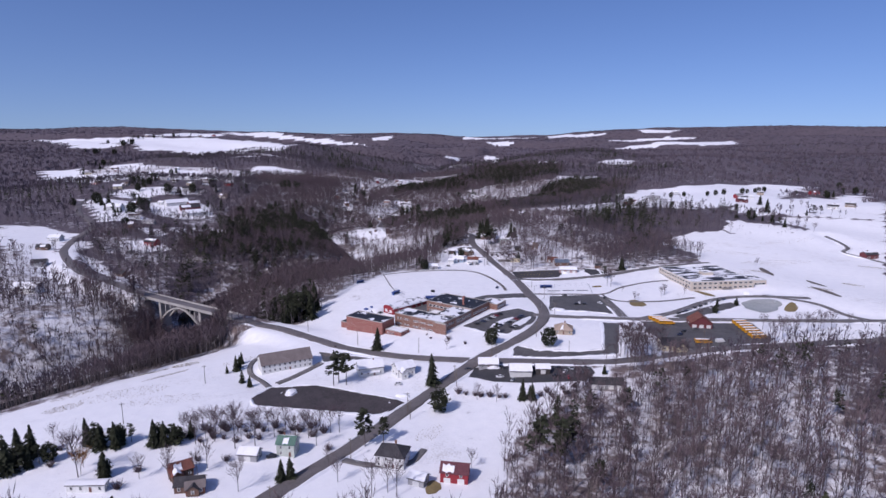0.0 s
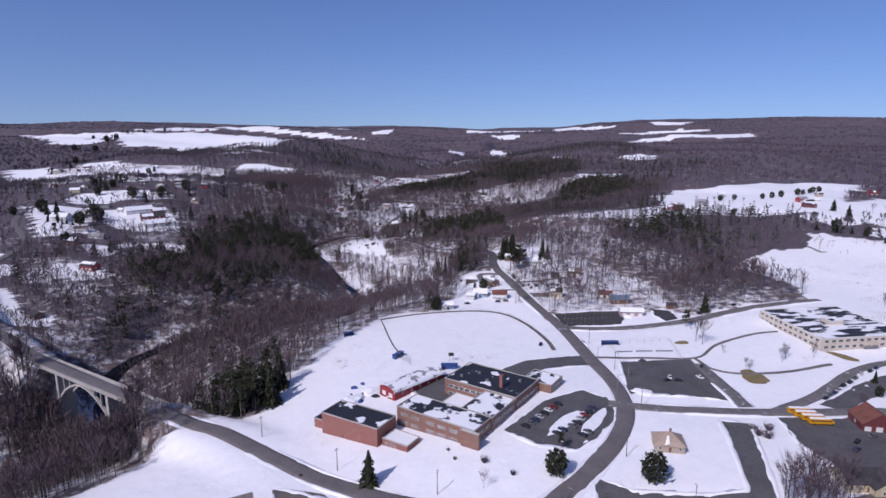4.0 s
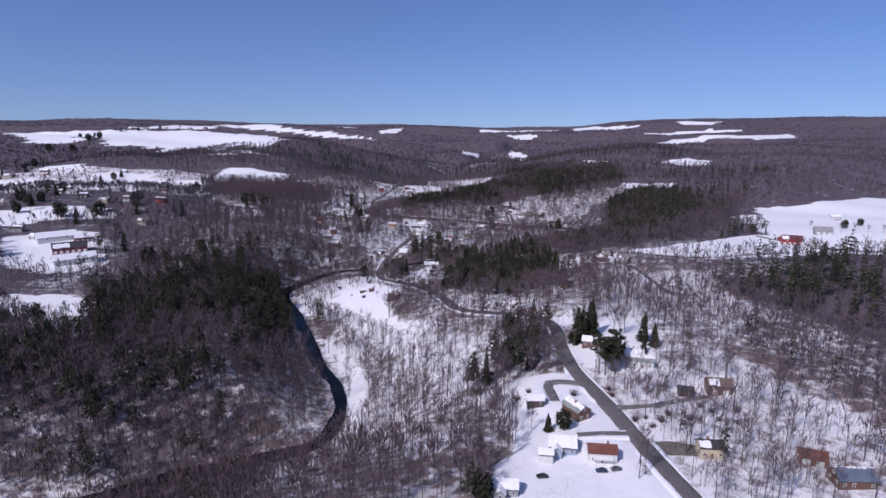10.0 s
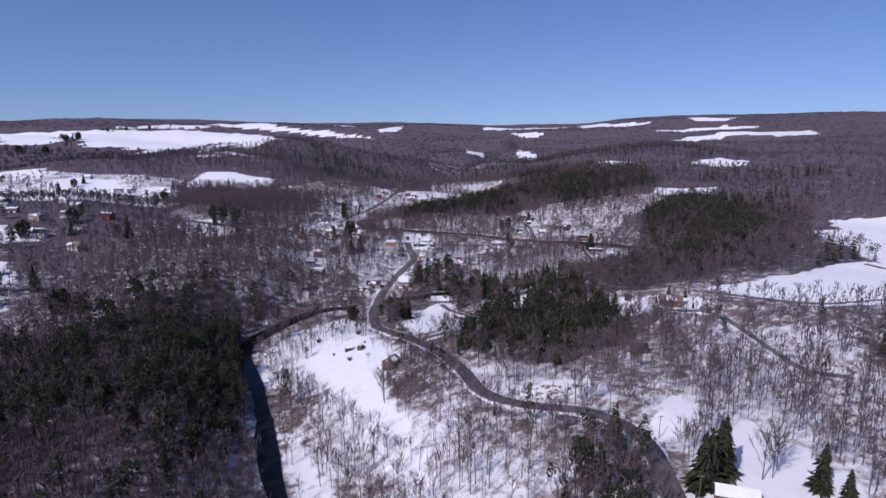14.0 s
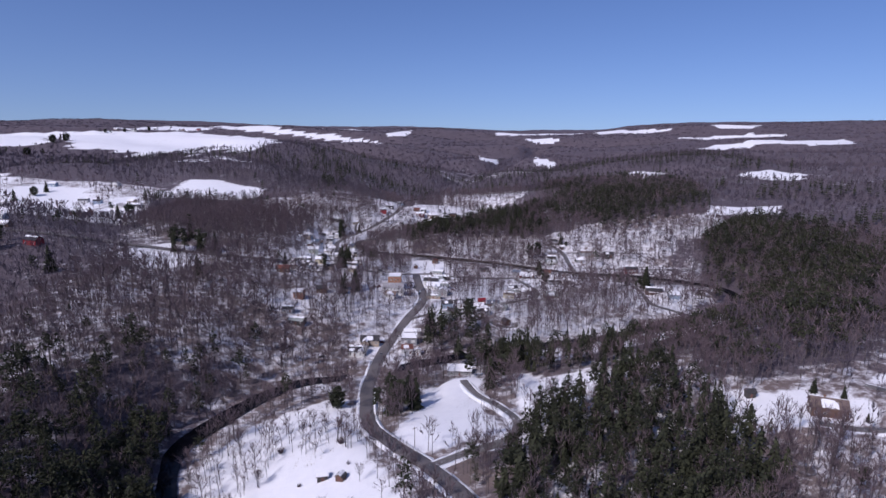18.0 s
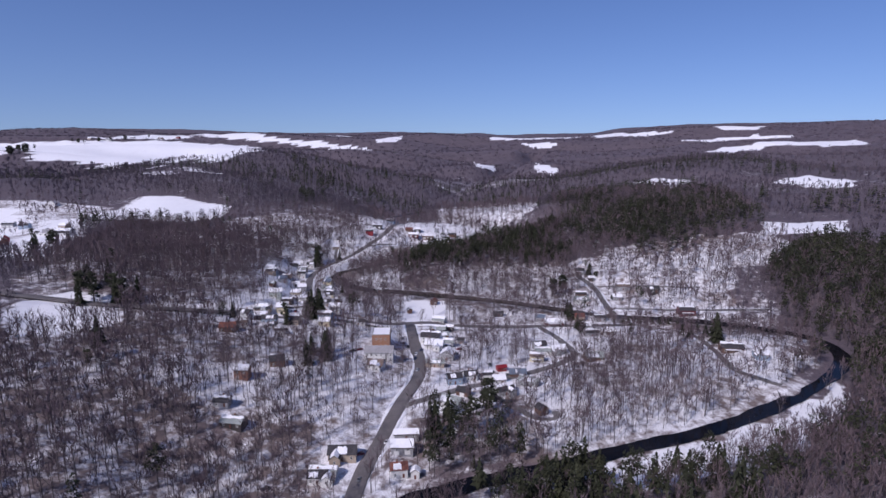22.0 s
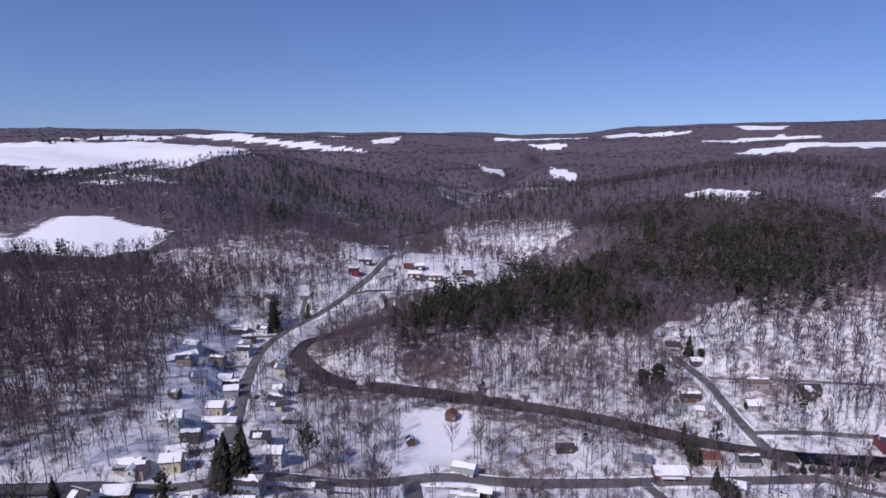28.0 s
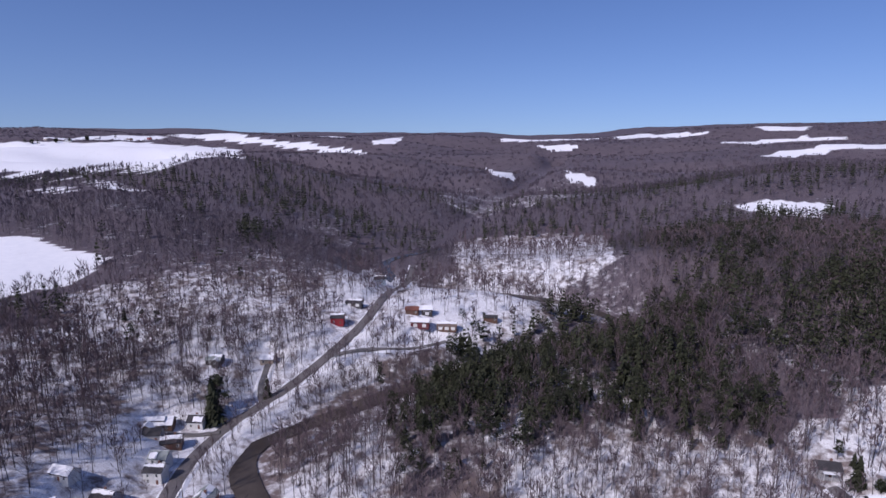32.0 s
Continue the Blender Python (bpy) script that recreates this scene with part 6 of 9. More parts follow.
school = thing("brick_school", -41, 413, -33, "two-storey brown brick school with black and snowy flat roofs", "school", z=15.2)
wall_block(school, 0, 42, 0, 15, -3, 9.0, SCHOOL_BRICK, HALF_ROOF)
wall_block(school, 2, 43, 37, 62, -3, 9.8, SCHOOL_BRICK, BLACK_ROOF)
wall_block(school, 26, 42.5, 15.01, 36.99, -3, 9.0, SCHOOL_BRICK, HALF_ROOF)
wall_block(school, 9, 25.99, 15.01, 36.99, -3, 3.6, SCHOOL_BRICK, patchy_roof("court_roof", (0.05, 0.05, 0.055), 0.3))
wall_block(school, 34, 50, 62.01, 76, -3, 8.4, SCHOOL_BRICK, HALF_ROOF)
wall_block(school, 36, 45, -1.4, -0.01, -3, 8.6, SCHOOL_BRICK, HALF_ROOF)
for zz in (1.2, 5.2):
    for u in (2.0, 8.2, 16.6, 22.8, 29.0):
        window_run(school, (u, -0.01), (u + 4.6, -0.01), zz, 3, False)
    window_run(school, (42.01, 1), (42.01, 14), zz, 3)
    window_run(school, (42.51, 16), (42.51, 36), zz, 5)
    window_run(school, (43.01, 38), (43.01, 61), zz, 6)
    window_run(school, (1.99, 61), (1.99, 38), zz, 6)
    window_run(school, (4, 36.99), (24, 36.99), zz + 0.6, 6)
    window_run(school, (-0.01, 14), (-0.01, 1), zz, 3, False)
window_run(school, (50.01, 63), (50.01, 75), 5.4, 4)
part("chimney", one_box(30.5, 32.1, 43, 44.6, 9.8, 16.5), GYM_BRICK, school, "tall square brick chimney")
for i, (px, py) in enumerate(((8, 44), (14, 52), (22, 46), (36, 55), (30, 24), (12, 6), (24, 8))):
    part("roof_vent", one_box(px - 0.7, px + 0.7, py - 0.6, py + 0.6, 9.0, 10.9 if py > 36 else 10.0), STEEL, school)

gym = thing("school_gymnasium", -75.5, 409.5, -29, "tall red brick gymnasium with a black flat roof", "gymnasium", z=13.2)
wall_block(gym, 0, 31.5, 0, 14.5, -3, 9.3, GYM_BRICK, BLACK_ROOF)
wall_block(gym, -7.5, -0.01, 3, 9, -3, 3.2, GYM_BRICK, BLACK_ROOF)
place("door", DOOR_MESH, gym, 12, -0.01, 0.0)
annex = thing("school_annex", -46, 396, -31, "low brick link with a snow-covered flat roof", "annex", z=13.6)
wall_block(annex, 0, 13.5, 0, 9.5, -3, 3.8, GYM_BRICK, patchy_roof("annex_roof", (0.1, 0.1, 0.1), 0.4))
window_run(annex, (1, -0.01), (8, -0.01), 1.2, 3, False)


def arched_barn():
    """Long shed with a bowed sheet roof and a red gable."""
    top = thing("arched_shed", -36.5, 453.5, 46, "long red shed with an arched grey roof, half under snow", "shed")
    L, W, H = 17.5, 6.0, 3.2
    arc = [(W * math.cos(math.pi * i / 12), H + 2.6 * math.sin(math.pi * i / 12)) for i in range(13)]
    bm = bmesh.new()
    ring = [(W, -1.5)] + arc + [(-W, -1.5)]
    a, b = [bm.verts.new((-L, y, z)) for y, z in ring], [bm.verts.new((L, y, z)) for y, z in ring]
    for i in range(len(ring) - 1):
        bm.faces.new((a[i], a[i + 1], b[i + 1], b[i]))
    bm.faces.new(a[::-1]), bm.faces.new(b)
    part("wall", bm, WALLS["red"][0], top)
    bm = bmesh.new()
    outer = [(y * 1.05, z + 0.18) for y, z in arc]
    rows = [[bm.verts.new((x, y, z)) for y, z in outer] for x in np.linspace(-L - 0.4, L + 0.4, 14)]
    for p, q in zip(rows[:-1], rows[1:]):
        for i in range(12):
            bm.faces.new((p[i], p[i + 1], q[i + 1], q[i]))
    ob = part("roof", bm, ARCH_ROOF, top)
    ob.modifiers.new("thick", "SOLIDIFY").thickness = 0.12
    for dy in (-2.6, 2.6):
        place("barn_door", GATE_MESH, top, -L - 0.01, dy, 0.1, -90)
    for i in range(5):
        window(top, -12 + i * 6, -W - 0.01, 1.2, 0)


arched_barn()

elementary = thing("elementary_school", 204, 496, 8.5, "long low cream school with a snow-streaked flat roof", "school", z=20.8)
wall_block(elementary, 0, 58, 0, 57, -4, 7.2, CREAM_WALL, STREAK_ROOF)
wall_block(elementary, 58.01, 74, 6, 30, -4, 5.2, CREAM_WALL, STREAK_ROOF)
wall_block(elementary, 24, 33, 22, 30, 7.2, 9.6, CREAM_WALL, HALF_ROOF)
for zz in (1.0, 4.6):
    window_run(elementary, (1, -0.01), (57, -0.01), zz, 12)
    window_run(elementary, (-0.01, 56), (-0.01, 1), zz, 12)
    window_run(elementary, (58.01, 31), (58.01, 56), zz, 6)
window_run(elementary, (59, 5.99), (73, 5.99), 1.4, 4)
part("entrance_canopy", one_box(26, 36, -3.5, -0.02, 3.0, 3.4), CREAM_WALL, elementary)
for px, py in ((10, 12), (18, 40), (40, 14), (46, 44), (30, 48), (8, 30)):
    part("roof_vent", one_box(px - 1, px + 1, py - 0.8, py + 0.8, 7.2, 8.5), STEEL, elementary)

town_hall = thing("brick_block", -138, 1247, 4, "square orange brick block with tall windows and snowy roof", "hall")
town_hall.location.z = float(ground(-138, 1240)) + 0.2
wall_block(town_hall, -6, 6.2, -7, 9, -4, 9.8, HALL_BRICK, patchy_roof("block_roof", (0.2, 0.2, 0.2), 0.72))
for zz in (1.2, 6.2):
    window_run(town_hall, (-4.6, -7.01), (4.8, -7.01), zz, 3, False)
    window_run(town_hall, (6.21, -6), (6.21, 8), zz, 4, False)
    window_run(town_hall, (-6.01, 8), (-6.01, -6), zz, 4, False)

building("hall", -101.5, 342.5, 28, 30.0, 14.0, 5.3, "white", "brown")

# ---- houses and outbuildings ----
building("trailer", -142, 209, 3, 14.6, 3.7, 3.1, "white", "snow")
building("house", -103, 212, 10, 10.5, 6.5, 3.1, "brown", "dark")
building("garage", -13, 221, -22, 7.0, 5.6, 3.1, "grey", "snow")
building("barn", 2, 225, -8, 11.4, 8.0, 4.7, "red", "redsnow")
building("garage", -87, 235, -5, 8.3, 5.8, 3.1, "grey", "snow")
building("house", -25, 236, -12, 12.6, 10.1, 5.8, "white", "hip-dark")
building("house", -72, 241, -5, 8.0, 6.8, 5.8, "mint", "green")
building("garage", 85, 309, -4, 18.1, 7.3, 3.1, "grey", "dark")
building("garage", 40, 326, 0, 12.3, 8.6, 3.1, "white", "snow")
building("garage", 53, 327, 0, 8.0, 5.6, 3.1, "dark", "snow")
building("house", -28, 329, 30, 10.8, 8.7, 4.7, "white", "snow")
building("house", -48, 331, 18, 14.7, 8.8, 4.5, "white", "snow")
building("house", 22, 336, 0, 11.4, 8.0, 3.1, "grey", "snow")
building("house", 141, 365, 0, 15.5, 10.9, 3.6, "yellow", "dark")
building("house", 76, 388, -10, 11.8, 10.6, 3.1, "tan", "hip-tan")
building("garage", 177, 411, -8, 14.3, 12.8, 3.6, "maroon", "rust")
building("house", -374, 503, 0, 21.5, 12.9, 4.5, "white", "snow")
building("garage", 113, 569, -3, 16.4, 6.6, 3.1, "pink", "snow")
building("shed", 145, 579, -3, 6.6, 4.0, 3.1, "brown", "dark")
building("house", -19, 593, -4, 9.2, 6.5, 3.1, "grey", "snow")
building("house", 112, 598, 0, 13.9, 8.4, 3.6, "brown", "slate")
building("barn", 105, 612, -20, 9.7, 6.8, 3.1, "rust", "rust")
building("garage", -1, 614, -6, 5.7, 4.5, 3.9, "white", "snow")
building("house", 22, 615, -4, 11.3, 6.8, 4.5, "white", "rust")
building("house", 67, 618, -4, 9.5, 6.6, 4.5, "yellow", "darksnow")
building("house", 7, 622, -6, 11.1, 8.9, 3.1, "blue", "snow")
building("shed", -0, 660, 0, 7.8, 5.4, 3.1, "dark", "snow")
building("shed", 75, 669, -15, 6.8, 4.7, 3.1, "dark", "dark")
building("barn", 92, 671, -8, 11.3, 7.9, 4.5, "brown", "brownsnow")
building("house", 62, 698, -10, 11.6, 7.0, 3.9, "white", "greysnow")
building("house", 58, 707, -20, 14.1, 9.9, 3.1, "grey", "snow")
building("house", -432, 603, 20, 14.0, 9.0, 3.6, "grey", "dark")
building("house", -476, 674, 10, 13.0, 9.0, 3.6, "brown", "darksnow")
building("house", -344, 600, -30, 13.0, 8.0, 3.1, "brown", "dark")
building("shed", -362, 536, 15, 11.0, 7.0, 3.1, "grey", "snow")
building("house", -496, 727, 0, 14.7, 10.3, 4.5, "white", "snow")
building("house", 43, 729, -18, 13.4, 6.7, 3.1, "brown", "snow")
building("house", 52, 877, 0, 9.6, 6.7, 3.6, "brown", "dark")
building("house", -95, 889, 62, 9.0, 7.0, 4.6, "brown", "brownsnow")
building("house", -521, 909, 0, 21.4, 15.0, 4.5, "white", "snow")
building("shed", -130, 932, 15, 4.6, 3.5, 2.4, "dark", "snow")
building("shed", -121, 929, -20, 3.6, 3.2, 2.2, "brown", "darksnow")
building("barn", -404, 931, 43, 36.0, 14.0, 4.2, "white", "snow")
building("barn", -428, 961, 35, 30.0, 14.0, 5.2, "maroon", "darksnow")
building("barn", -440, 1003, 43, 18.0, 10.0, 4.2, "maroon", "snow")
building("house", 96, 953, -18, 14.5, 9.0, 4.4, "brown", "brownsnow")
building("shed", 72, 975, 0, 4.2, 3.5, 3.1, "dark", "dark")
building("barn", -468, 1000, 43, 36.0, 15.8, 4.5, "white", "snow")
building("house", 446, 632, 12, 15.0, 9.0, 4.5, "maroon", "darksnow")
building("house", 470, 975, 10, 15.0, 9.0, 4.5, "maroon", "darksnow")
building("house", 561, 885, -20, 14.0, 9.0, 4.0, "white", "darksnow")
building("house", 590, 890, -30, 13.0, 8.0, 4.0, "tan", "darksnow")
building("barn", 296, 1001, 0, 14.2, 7.1, 3.9, "red", "snow")
building("house", -72, 1071, 0, 15.7, 9.4, 3.1, "grey", "snow")
building("house", -148, 1099, 2, 9.0, 6.5, 3.6, "white", "darksnow")
building("house", -146, 1102, 0, 12.2, 8.5, 3.1, "white", "greysnow")
building("shed", -103, 1105, 0, 4.0, 3.6, 3.6, "white", "snow")
building("house", -111, 1106, 10, 8.0, 6.7, 4.5, "white", "rustsnow")
building("house", -140, 1117, 4, 13.7, 8.2, 3.9, "tan", "darksnow")
building("barn", -111, 1123, 4, 10.9, 7.6, 3.9, "grey", "snow")
building("house", -197, 1125, -10, 11.5, 6.9, 3.1, "dark", "greysnow")
building("shed", -110, 1134, 6, 12.5, 5.0, 3.1, "grey", "snow")
building("house", -208, 1139, 0, 8.0, 6.5, 3.1, "grey", "darksnow")
building("shed", -36, 1163, 30, 5.6, 5.6, 3.6, "brown", "dark")
building("house", -87, 1165, -25, 11.9, 8.3, 4.7, "white", "greysnow")
building("house", -208, 1169, 0, 8.0, 6.5, 5.8, "brick", "snow")
building("garage", -80, 1181, -22, 7.5, 6.0, 3.1, "brown", "dark")
building("house", -56, 1186, 28, 10.7, 7.5, 4.2, "grey", "darksnow")
building("house", -195, 1192, 20, 8.9, 7.1, 3.9, "brown", "dark")
building("house", -86, 1198, 16, 9.1, 6.5, 4.5, "blue", "darksnow")
building("house", -39, 1200, -25, 12.3, 6.5, 3.1, "grey", "greysnow")
building("house", -58, 1202, 10, 8.0, 6.5, 3.1, "white", "snow")
building("house", -76, 1205, 14, 8.0, 6.5, 3.9, "white", "darksnow")
building("house", -136, 1207, -10, 9.9, 7.9, 3.1, "white", "brownsnow")
building("garage", -66, 1209, 10, 8.3, 5.0, 3.1, "white", "darksnow")
building("hall", -136, 1222, 2, 18.5, 9.5, 5.8, "white", "grey")
building("shed", -99, 1220, -4, 12.6, 5.1, 3.1, "tan", "greysnow")
building("shed", -55, 1222, 18, 6.3, 3.5, 2.8, "red", "red")
building("house", -241, 1233, 8, 10.7, 7.5, 3.6, "brown", "rust")
building("house", -91, 1237, -10, 9.0, 8.1, 4.2, "grey", "snow")
building("garage", -208, 1242, 5, 7.4, 3.7, 3.1, "grey", "darksnow")
building("house", 11, 1246, 10, 12.2, 8.6, 3.1, "brown", "greysnow")
building("house", -101, 1256, -8, 12.7, 8.9, 3.1, "white", "snow")
building("house", 110, 1257, -6, 14.9, 9.0, 3.6, "brown", "darksnow")
building("house", -23, 1259, 4, 10.9, 6.5, 3.1, "white", "greysnow")
building("house", -12, 1260, 20, 10.9, 7.6, 3.6, "grey", "snow")
building("house", -222, 1262, 4, 10.4, 6.5, 3.6, "blue", "darksnow")
building("house", -92, 1266, -10, 9.8, 6.9, 3.6, "grey", "greysnow")
building("house", -206, 1267, -5, 9.8, 7.9, 4.2, "tan", "darksnow")
building("house", -184, 1273, 0, 8.0, 6.5, 3.9, "cream", "snow")
building("house", -236, 1289, 0, 11.8, 6.5, 3.1, "tan", "darksnow")
building("house", -237, 1290, 4, 9.2, 6.5, 3.1, "white", "greysnow")
building("house", -223, 1296, 10, 8.3, 6.6, 4.5, "cream", "snow")
building("shed", -163, 1298, 0, 10.0, 5.0, 3.1, "white", "darksnow")
building("house", -100, 1299, -8, 12.1, 7.3, 3.1, "dark", "greysnow")
building("house", -184, 1309, 0, 8.0, 6.5, 5.8, "white", "snow")
building("house", -226, 1321, 4, 8.2, 6.5, 3.1, "dark", "darksnow")
building("shed", -100, 1322, -20, 10.5, 7.4, 3.1, "white", "greysnow")
building("house", -195, 1324, 0, 8.0, 6.5, 3.6, "grey", "darksnow")
building("house", -5, 1325, 0, 15.1, 7.5, 3.1, "maroon", "snow")
building("house", 18, 1337, 0, 8.0, 6.5, 3.6, "tan", "rust")
building("house", -15, 1335, -10, 8.0, 6.5, 3.6, "grey", "slate")
building("house", 35, 1335, 0, 9.5, 6.5, 3.6, "grey", "darksnow")
building("house", 98, 1397, 0, 10.0, 7.0, 3.6, "dark", "darksnow")
building("garage", -220, 1339, 2, 16.2, 4.9, 3.1, "grey", "snow")
building("shed", -50, 1345, 2, 8.5, 4.2, 3.1, "dark", "dark")
building("shed", -127, 1346, 20, 3.8, 3.5, 3.1, "brown", "darksnow")
building("house", 112, 1349, 0, 13.4, 8.0, 4.5, "maroon", "darksnow")
building("shed", -248, 1352, -10, 5.1, 4.1, 3.6, "brown", "greysnow")
building("house", -228, 1354, 2, 8.0, 6.5, 4.2, "cream", "snow")
building("garage", -201, 1367, 0, 6.5, 4.6, 3.1, "cream", "darksnow")
building("shed", -107, 1374, -10, 5.8, 5.3, 3.6, "brown", "rust")
building("house", 29, 1386, -4, 13.0, 7.8, 3.1, "white", "greysnow")
building("house", 62, 1387, 0, 8.0, 6.5, 3.1, "grey", "snow")
building("house", -234, 1390, 0, 8.7, 6.5, 3.9, "white", "darksnow")
building("house", -209, 1391, 0, 8.8, 7.0, 3.9, "white", "greysnow")
building("house", 31, 1398, -4, 9.9, 6.5, 3.6, "brown", "darksnow")
building("house", 72, 1406, 0, 12.5, 6.5, 3.9, "grey", "brownsnow")
building("shed", -162, 1410, 0, 5.2, 4.2, 3.1, "grey", "snow")
building("house", -258, 1429, -12, 8.9, 6.5, 3.9, "grey", "darksnow")
building("house", -221, 1436, -5, 8.3, 7.5, 4.5, "brown", "greysnow")
building("shed", 49, 1439, 0, 5.9, 4.7, 3.6, "dark", "snow")
building("house", -249, 1451, 0, 8.0, 6.5, 5.8, "white", "darksnow")
building("house", 41, 1458, -10, 9.1, 6.5, 3.6, "grey", "dark")
building("house", -252, 1461, 0, 8.0, 6.5, 5.8, "white", "greysnow")
building("barn", -587, 1463, 0, 24.5, 14.7, 4.5, "rust", "snow")
building("house", -255, 1478, 15, 9.2, 6.5, 3.6, "brown", "darksnow")
building("house", -266, 1482, 10, 8.0, 6.5, 3.6, "grey", "dark")
building("barn", -602, 1487, 0, 19.9, 14.0, 4.2, "red", "snow")
building("greenhouse", -273, 1493, 6, 14.0, 3.5, 2.8, "white", "snow")
building("house", -270, 1494, 10, 15.3, 7.7, 3.1, "brown", "snow")
building("house", -252, 1499, 0, 8.0, 6.5, 3.9, "white", "darksnow")
building("house", -543, 1515, 0, 18.9, 13.3, 3.9, "white", "darksnow")
building("house", -262, 1548, 0, 8.8, 6.5, 3.1, "dark", "greysnow")
building("house", -237, 1567, 0, 8.0, 6.5, 3.1, "tan", "snow")
building("house", -203, 1616, 2, 8.9, 7.1, 4.5, "red", "darksnow")
building("barn", -146, 1626, -4, 12.9, 6.5, 3.6, "maroon", "snow")
building("barn", -127, 1631, -4, 13.8, 6.9, 3.1, "brown", "brownsnow")
building("shed", -153, 1640, 0, 9.4, 5.7, 3.1, "brown", "rust")
building("barn", -142, 1642, 0, 7.9, 6.3, 3.9, "dark", "snow")
building("barn", -197, 1648, -6, 12.0, 6.0, 3.1, "dark", "darksnow")
building("house", -193, 1758, 8, 10.5, 8.0, 5.2, "blue", "darksnow")
building("house", -267, 1399, 40, 18.0, 6.0, 3.1, "blue", "snow")
building("shed", -95, 1651, 0, 10.5, 4.2, 3.1, "brown", "dark")

# ---- lone trees ----
for x, y, h in ((-48, 368, 16), (-11, 314, 19), (-69, 220, 10), (-66, 222, 10), (-140, 217, 13), (-148, 239, 13), (-154, 238, 13), (-162, 241, 12), (-132, 242, 13), (-128, 243, 12), (-124, 245, 10), (-184, 229, 15), (-180, 232, 15), (-181, 218, 18), (-133, 331, 5), (-129, 335, 10), (-129, 341, 8), (-119, 317, 8), (-113, 312, 7), (38, 296, 12), (43, 296, 10), (-130, 347, 8), (-130, 338, 7), (35, 738, 23), (43, 744, 23), (73, 732, 19), (76, 723, 15)):
    tree("spruce", x, y, h)
for x, y, h in ((68, 715, 10), (38, 740, 23), (45, 745, 23), (3, 637, 9), (-142, 1015, 10), (12, 1315, 12), (111, 1286, 20), (-179, 1213, 15), (-170, 1220, 18), (-209, 1261, 13), (-95, 1138, 21), (-198, 1290, 22), (-196, 1304, 19), (-178, 1197, 17), (-169, 1209, 20), (10, 1350, 14), (-248, 1260, 12), (-196, 1284, 23), (-190, 1286, 23), (-199, 1286, 21), (10, 1336, 16), (-197, 1402, 10), (-248, 1509, 21), (49, 1450, 15), (-245, 1503, 23), (-225, 1529, 14), (106, 1273, 23)):
    tree("spruce", x, y, h)
for x, y, h in ((-66, 313, 18), (-59, 314, 19), (-64, 318, 19), (-39, 248, 19), (-31, 252, 13), (38, 235, 23), (47, 233, 23), (31, 387, 8), (38, 693, 23), (46, 696, 23), (45, 694, 19), (-32, 587, 15), (-285, 1149, 12), (-351, 1248, 23), (-344, 1251, 23), (-332, 1257, 22), (-67, 1147, 23), (-75, 1138, 23), (-66, 1159, 23), (-211, 1265, 16), (7, 1406, 16), (16, 1407, 18), (-246, 1511, 22), (5, 1402, 19), (14, 1404, 21)):
    tree("pine", x, y, h)
for x, y, h in ((-6, 283, 13), (26, 370, 12), (-28, 588, 11), (-141, 1011, 13), (13, 1304, 11)):
    tree("round", x, y, h)
for x, y, h in ((-115, 245, 17), (-107, 247, 17), (-96, 242, 22), (-88, 245, 20), (-104, 221, 12), (-126, 217, 11), (-114, 217, 11), (-151, 217, 22), (-72, 254, 13), (-66, 254, 14), (-46, 220, 11), (9, 233, 9), (-31, 212, 16), (-21, 211, 17), (-25, 214, 15), (-3, 363, 8), (14, 297, 10), (24, 294, 10), (139, 508, 18), (137, 513, 16), (149, 473, 7), (145, 493, 6), (182, 425, 10), (179, 488, 9), (-94, 848, 20), (61, 741, 17), (-95, 852, 22), (65, 746, 20)):
    tree("bare", x, y, h)
for x, y, h in ((57, 740, 22), (-258, 1283, 22), (-233, 1314, 19), (-209, 1287, 21), (-170, 1310, 23), (-158, 1299, 23), (-156, 1310, 23), (-147, 1334, 17), (-140, 1315, 19), (-106, 1342, 17), (-271, 1502, 22), (-262, 1512, 22), (-261, 1444, 19)):
    tree("bare", x, y, h)


# ---- vehicles ----
for i in range(7):
    bus(209 + 0.25 * i * -1.2, 417 - 5.3 * i, 6)
for i in range(4):
    bus(150 + i * 1.2, 421 - i * 3.6, -3)
bus(165, 374, -2)
for x, y, turn, paint in ((18, 405, -40, 1), (20.5, 407.5, -40, 5), (23, 410, -40, 4), (25.5, 413, -40, 2), (28, 416, -40, 1), (30.5, 419, -40, 0), (33, 422, -40, 3), (36, 425, -40, 1), (31, 398, -40, 1), (34, 401, -40, 4), (39, 404, -40, 5), (41.5, 407, -40, 1), (44, 410.5, -40, 2), (46.5, 414, -40, 3), (49, 417, -40, 1), (51.5, 421, -40, 4), (42, 397, -40, 1), (45, 400, -40, 5),
                          (98, 453, 10, 1), (101, 457, 80, 0), (104, 453, -15, 1), (118, 459, 120, 0), (94, 482, 20, 5), (125, 474, 60, 1), (-47, 441, 20, 0), (-24, 471, 40, 3), (-20, 474, 60, 1), (-22, 466, 70, 3),
                          (172, 437, 36, 1), (176, 440, 36, 5), (180, 443, 36, 4), (184, 446.5, 36, 2), (190, 452, 36, 1), (196, 456, 36, 1), (202, 461, 36, 5), (208, 466, 36, 0), (216, 470, 36, 1), (222, 474, 36, 4), (148, 560, 10, 5), (160, 565, 15, 1), (178, 573, 25, 2), (190, 579, 25, 1)):
    car(x, y, turn, paint)
